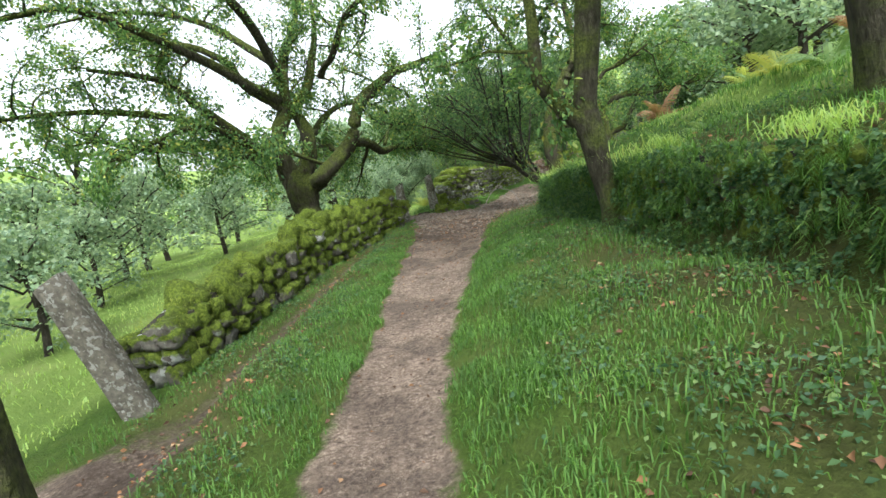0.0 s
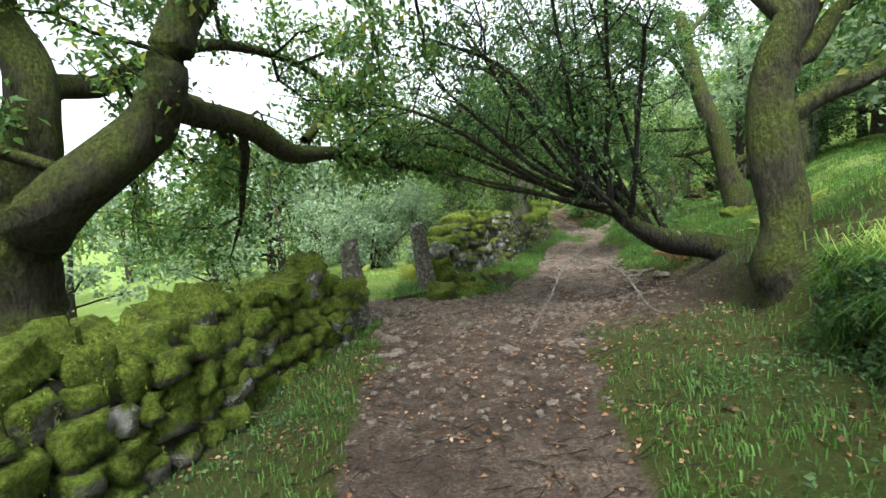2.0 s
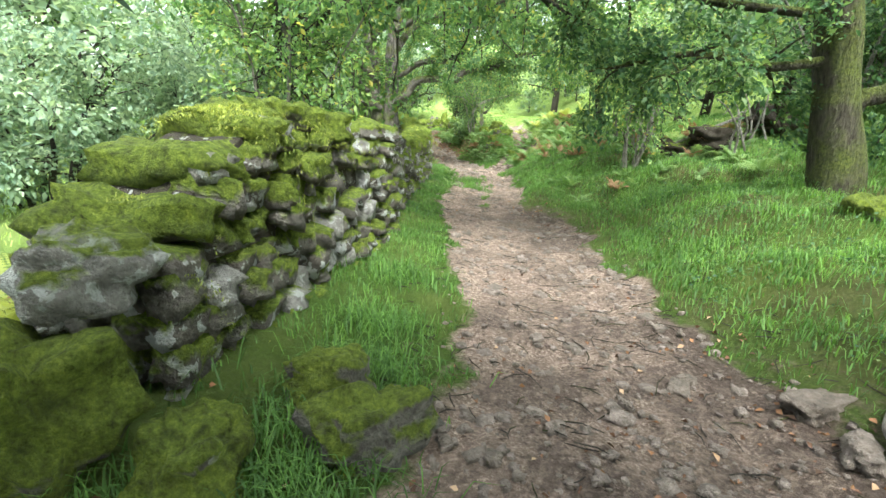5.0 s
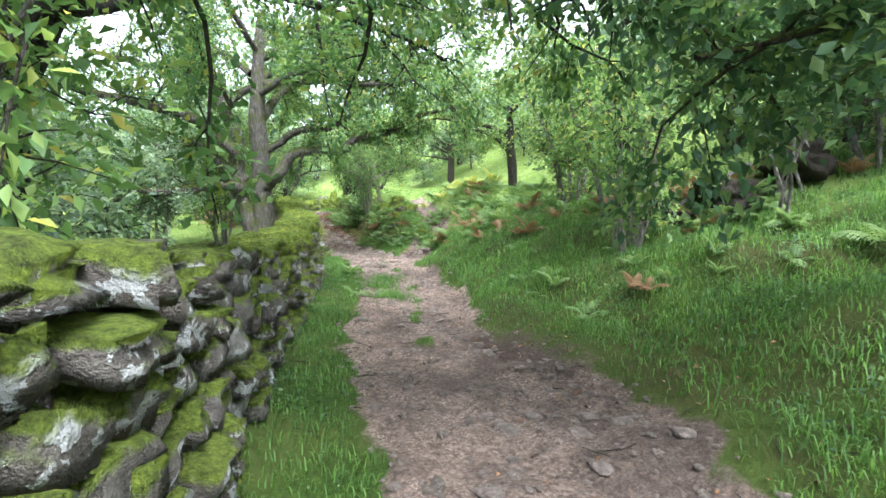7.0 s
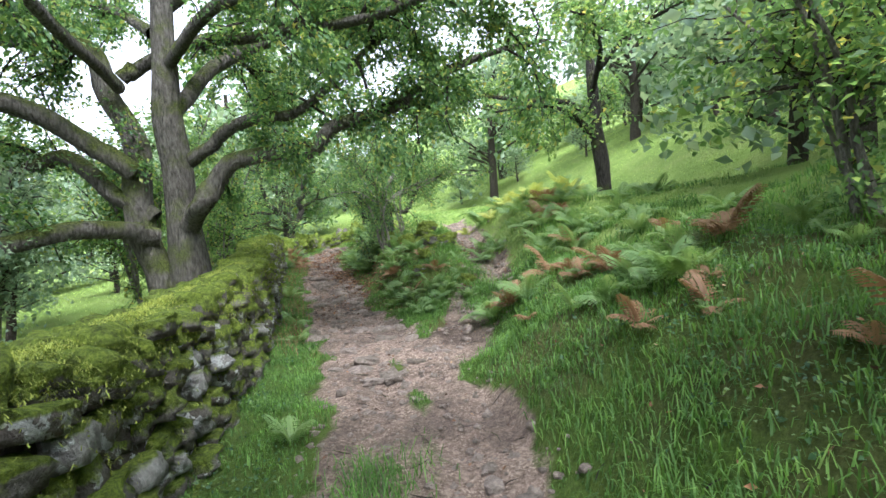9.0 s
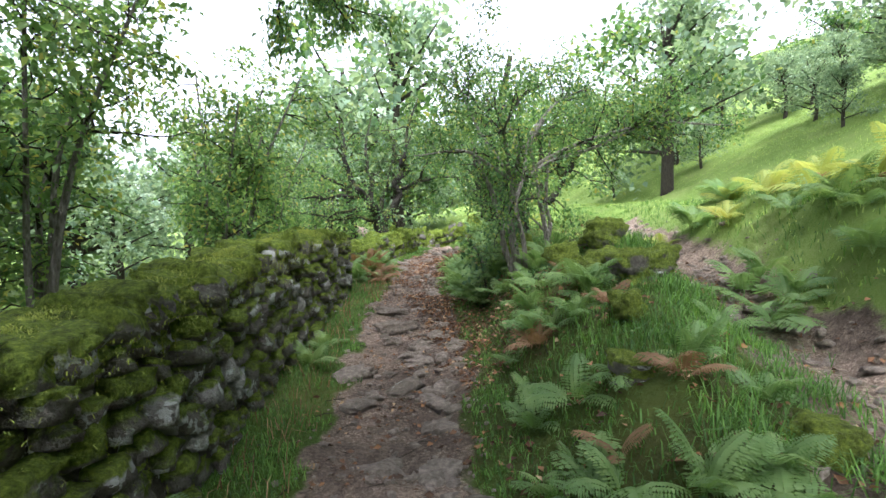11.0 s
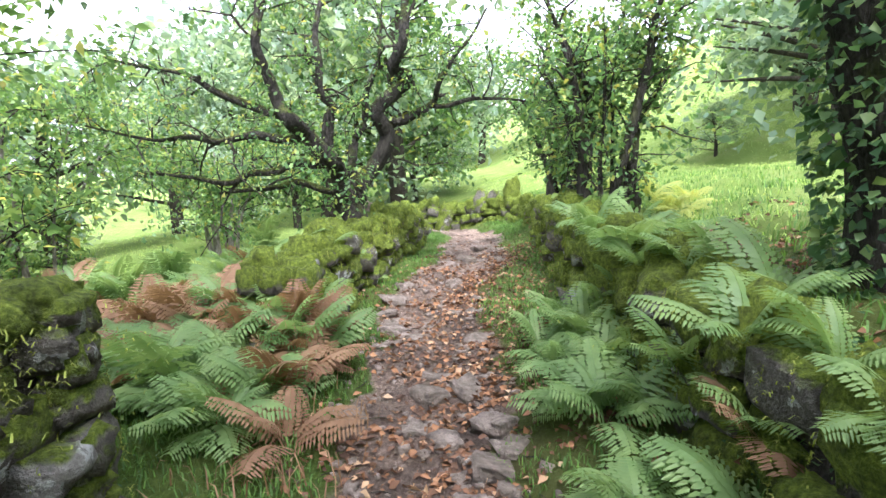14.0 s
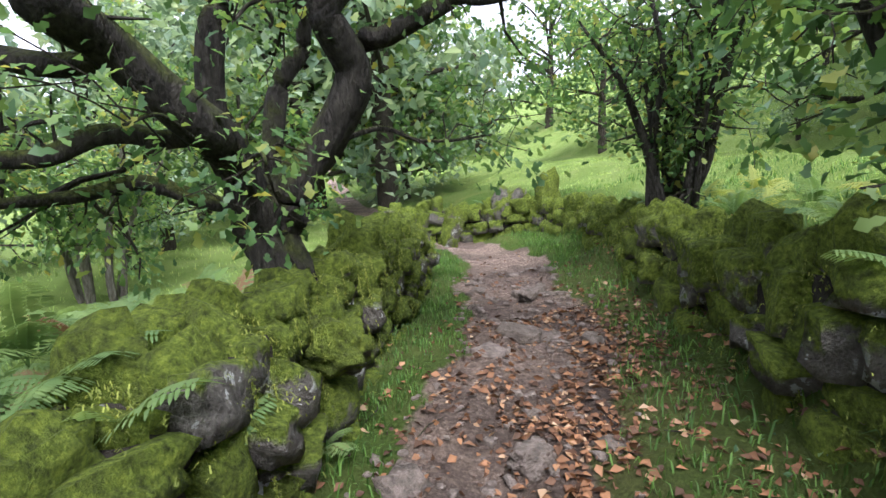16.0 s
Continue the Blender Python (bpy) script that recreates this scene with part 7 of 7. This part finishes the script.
for n in range(8):
    x, y = root_rng.uniform(6.0, 7.2), root_rng.uniform(14.7, 15.2)
    dx, dy, up = root_rng.uniform(-0.7, 0.5), root_rng.uniform(-0.4, 0.3), root_rng.uniform(0.5, 1.2)
    stick("dead_root", "bare pale dead stem on the bank", [(x, y, 0.0, 0.015), (x + dx * 0.2 + root_rng.uniform(-0.1, 0.1), y + dy * 0.3, up * 0.35, 0.013), (x + dx * 0.6, y + dy * 0.7, up * 0.75, 0.009), (x + dx, y + dy, up * root_rng.uniform(0.7, 1.1), 0.005)], MAT_PALEBARK)
for n in range(9):
    fern(root_rng.uniform(5.8, 7.3), root_rng.uniform(14.6, 15.9), root_rng.uniform(0.2, 0.32), 6, (MAT_BRACKEN, MAT_FERN, MAT_FERN)[n % 3], (BROWN, GREEN, GREEN)[n % 3], name=("dead_bracken", "fern", "fern")[n % 3])
stick("dead_branch", "pale fallen branch lying on the slope", [(5.9, 15.7, 0.12, 0.012), (6.3, 15.6, 0.2, 0.018), (6.9, 15.4, 0.22, 0.022)], MAT_PALEBARK)

# ---------------------------------------------------------------- walls (many single stones)
drystone_wall("wall_west", "low mossy drystone wall of rounded stones along the lane", WALL_A, 0.5, 0.125, 0.19, 1, (0.92, 0.06, 0.02), 0.24, most=230, green=True)
drystone_wall("wall_north", "tall drystone wall of lichened stones with a thick moss top", WALL_B, 0.52, 0.105, 0.18, 2, (0.56, 0.32, 0.12), 0.2, most=300, bare=(13.2, 16.4))
drystone_wall("wall_far", "ruined mossy drystone wall under the twisted oak", WALL_C, 0.55, 0.14, 0.22, 3, (0.72, 0.26, 0.02), 0.17, both=False, most=160, green=True)
drystone_wall("wall_east", "low tumbled mossy wall edging the pasture", WALL_D[::-1], 0.5, 0.17, 0.24, 4, (0.95, 0.05, 0.0), 0.19, most=220, green=True)
drystone_wall("wall_bank", "overgrown stone facing of the bank", WALL_E[::-1], 0.35, 0.13, 0.2, 5, (0.97, 0.03, 0.0), 0, most=200, green=True)
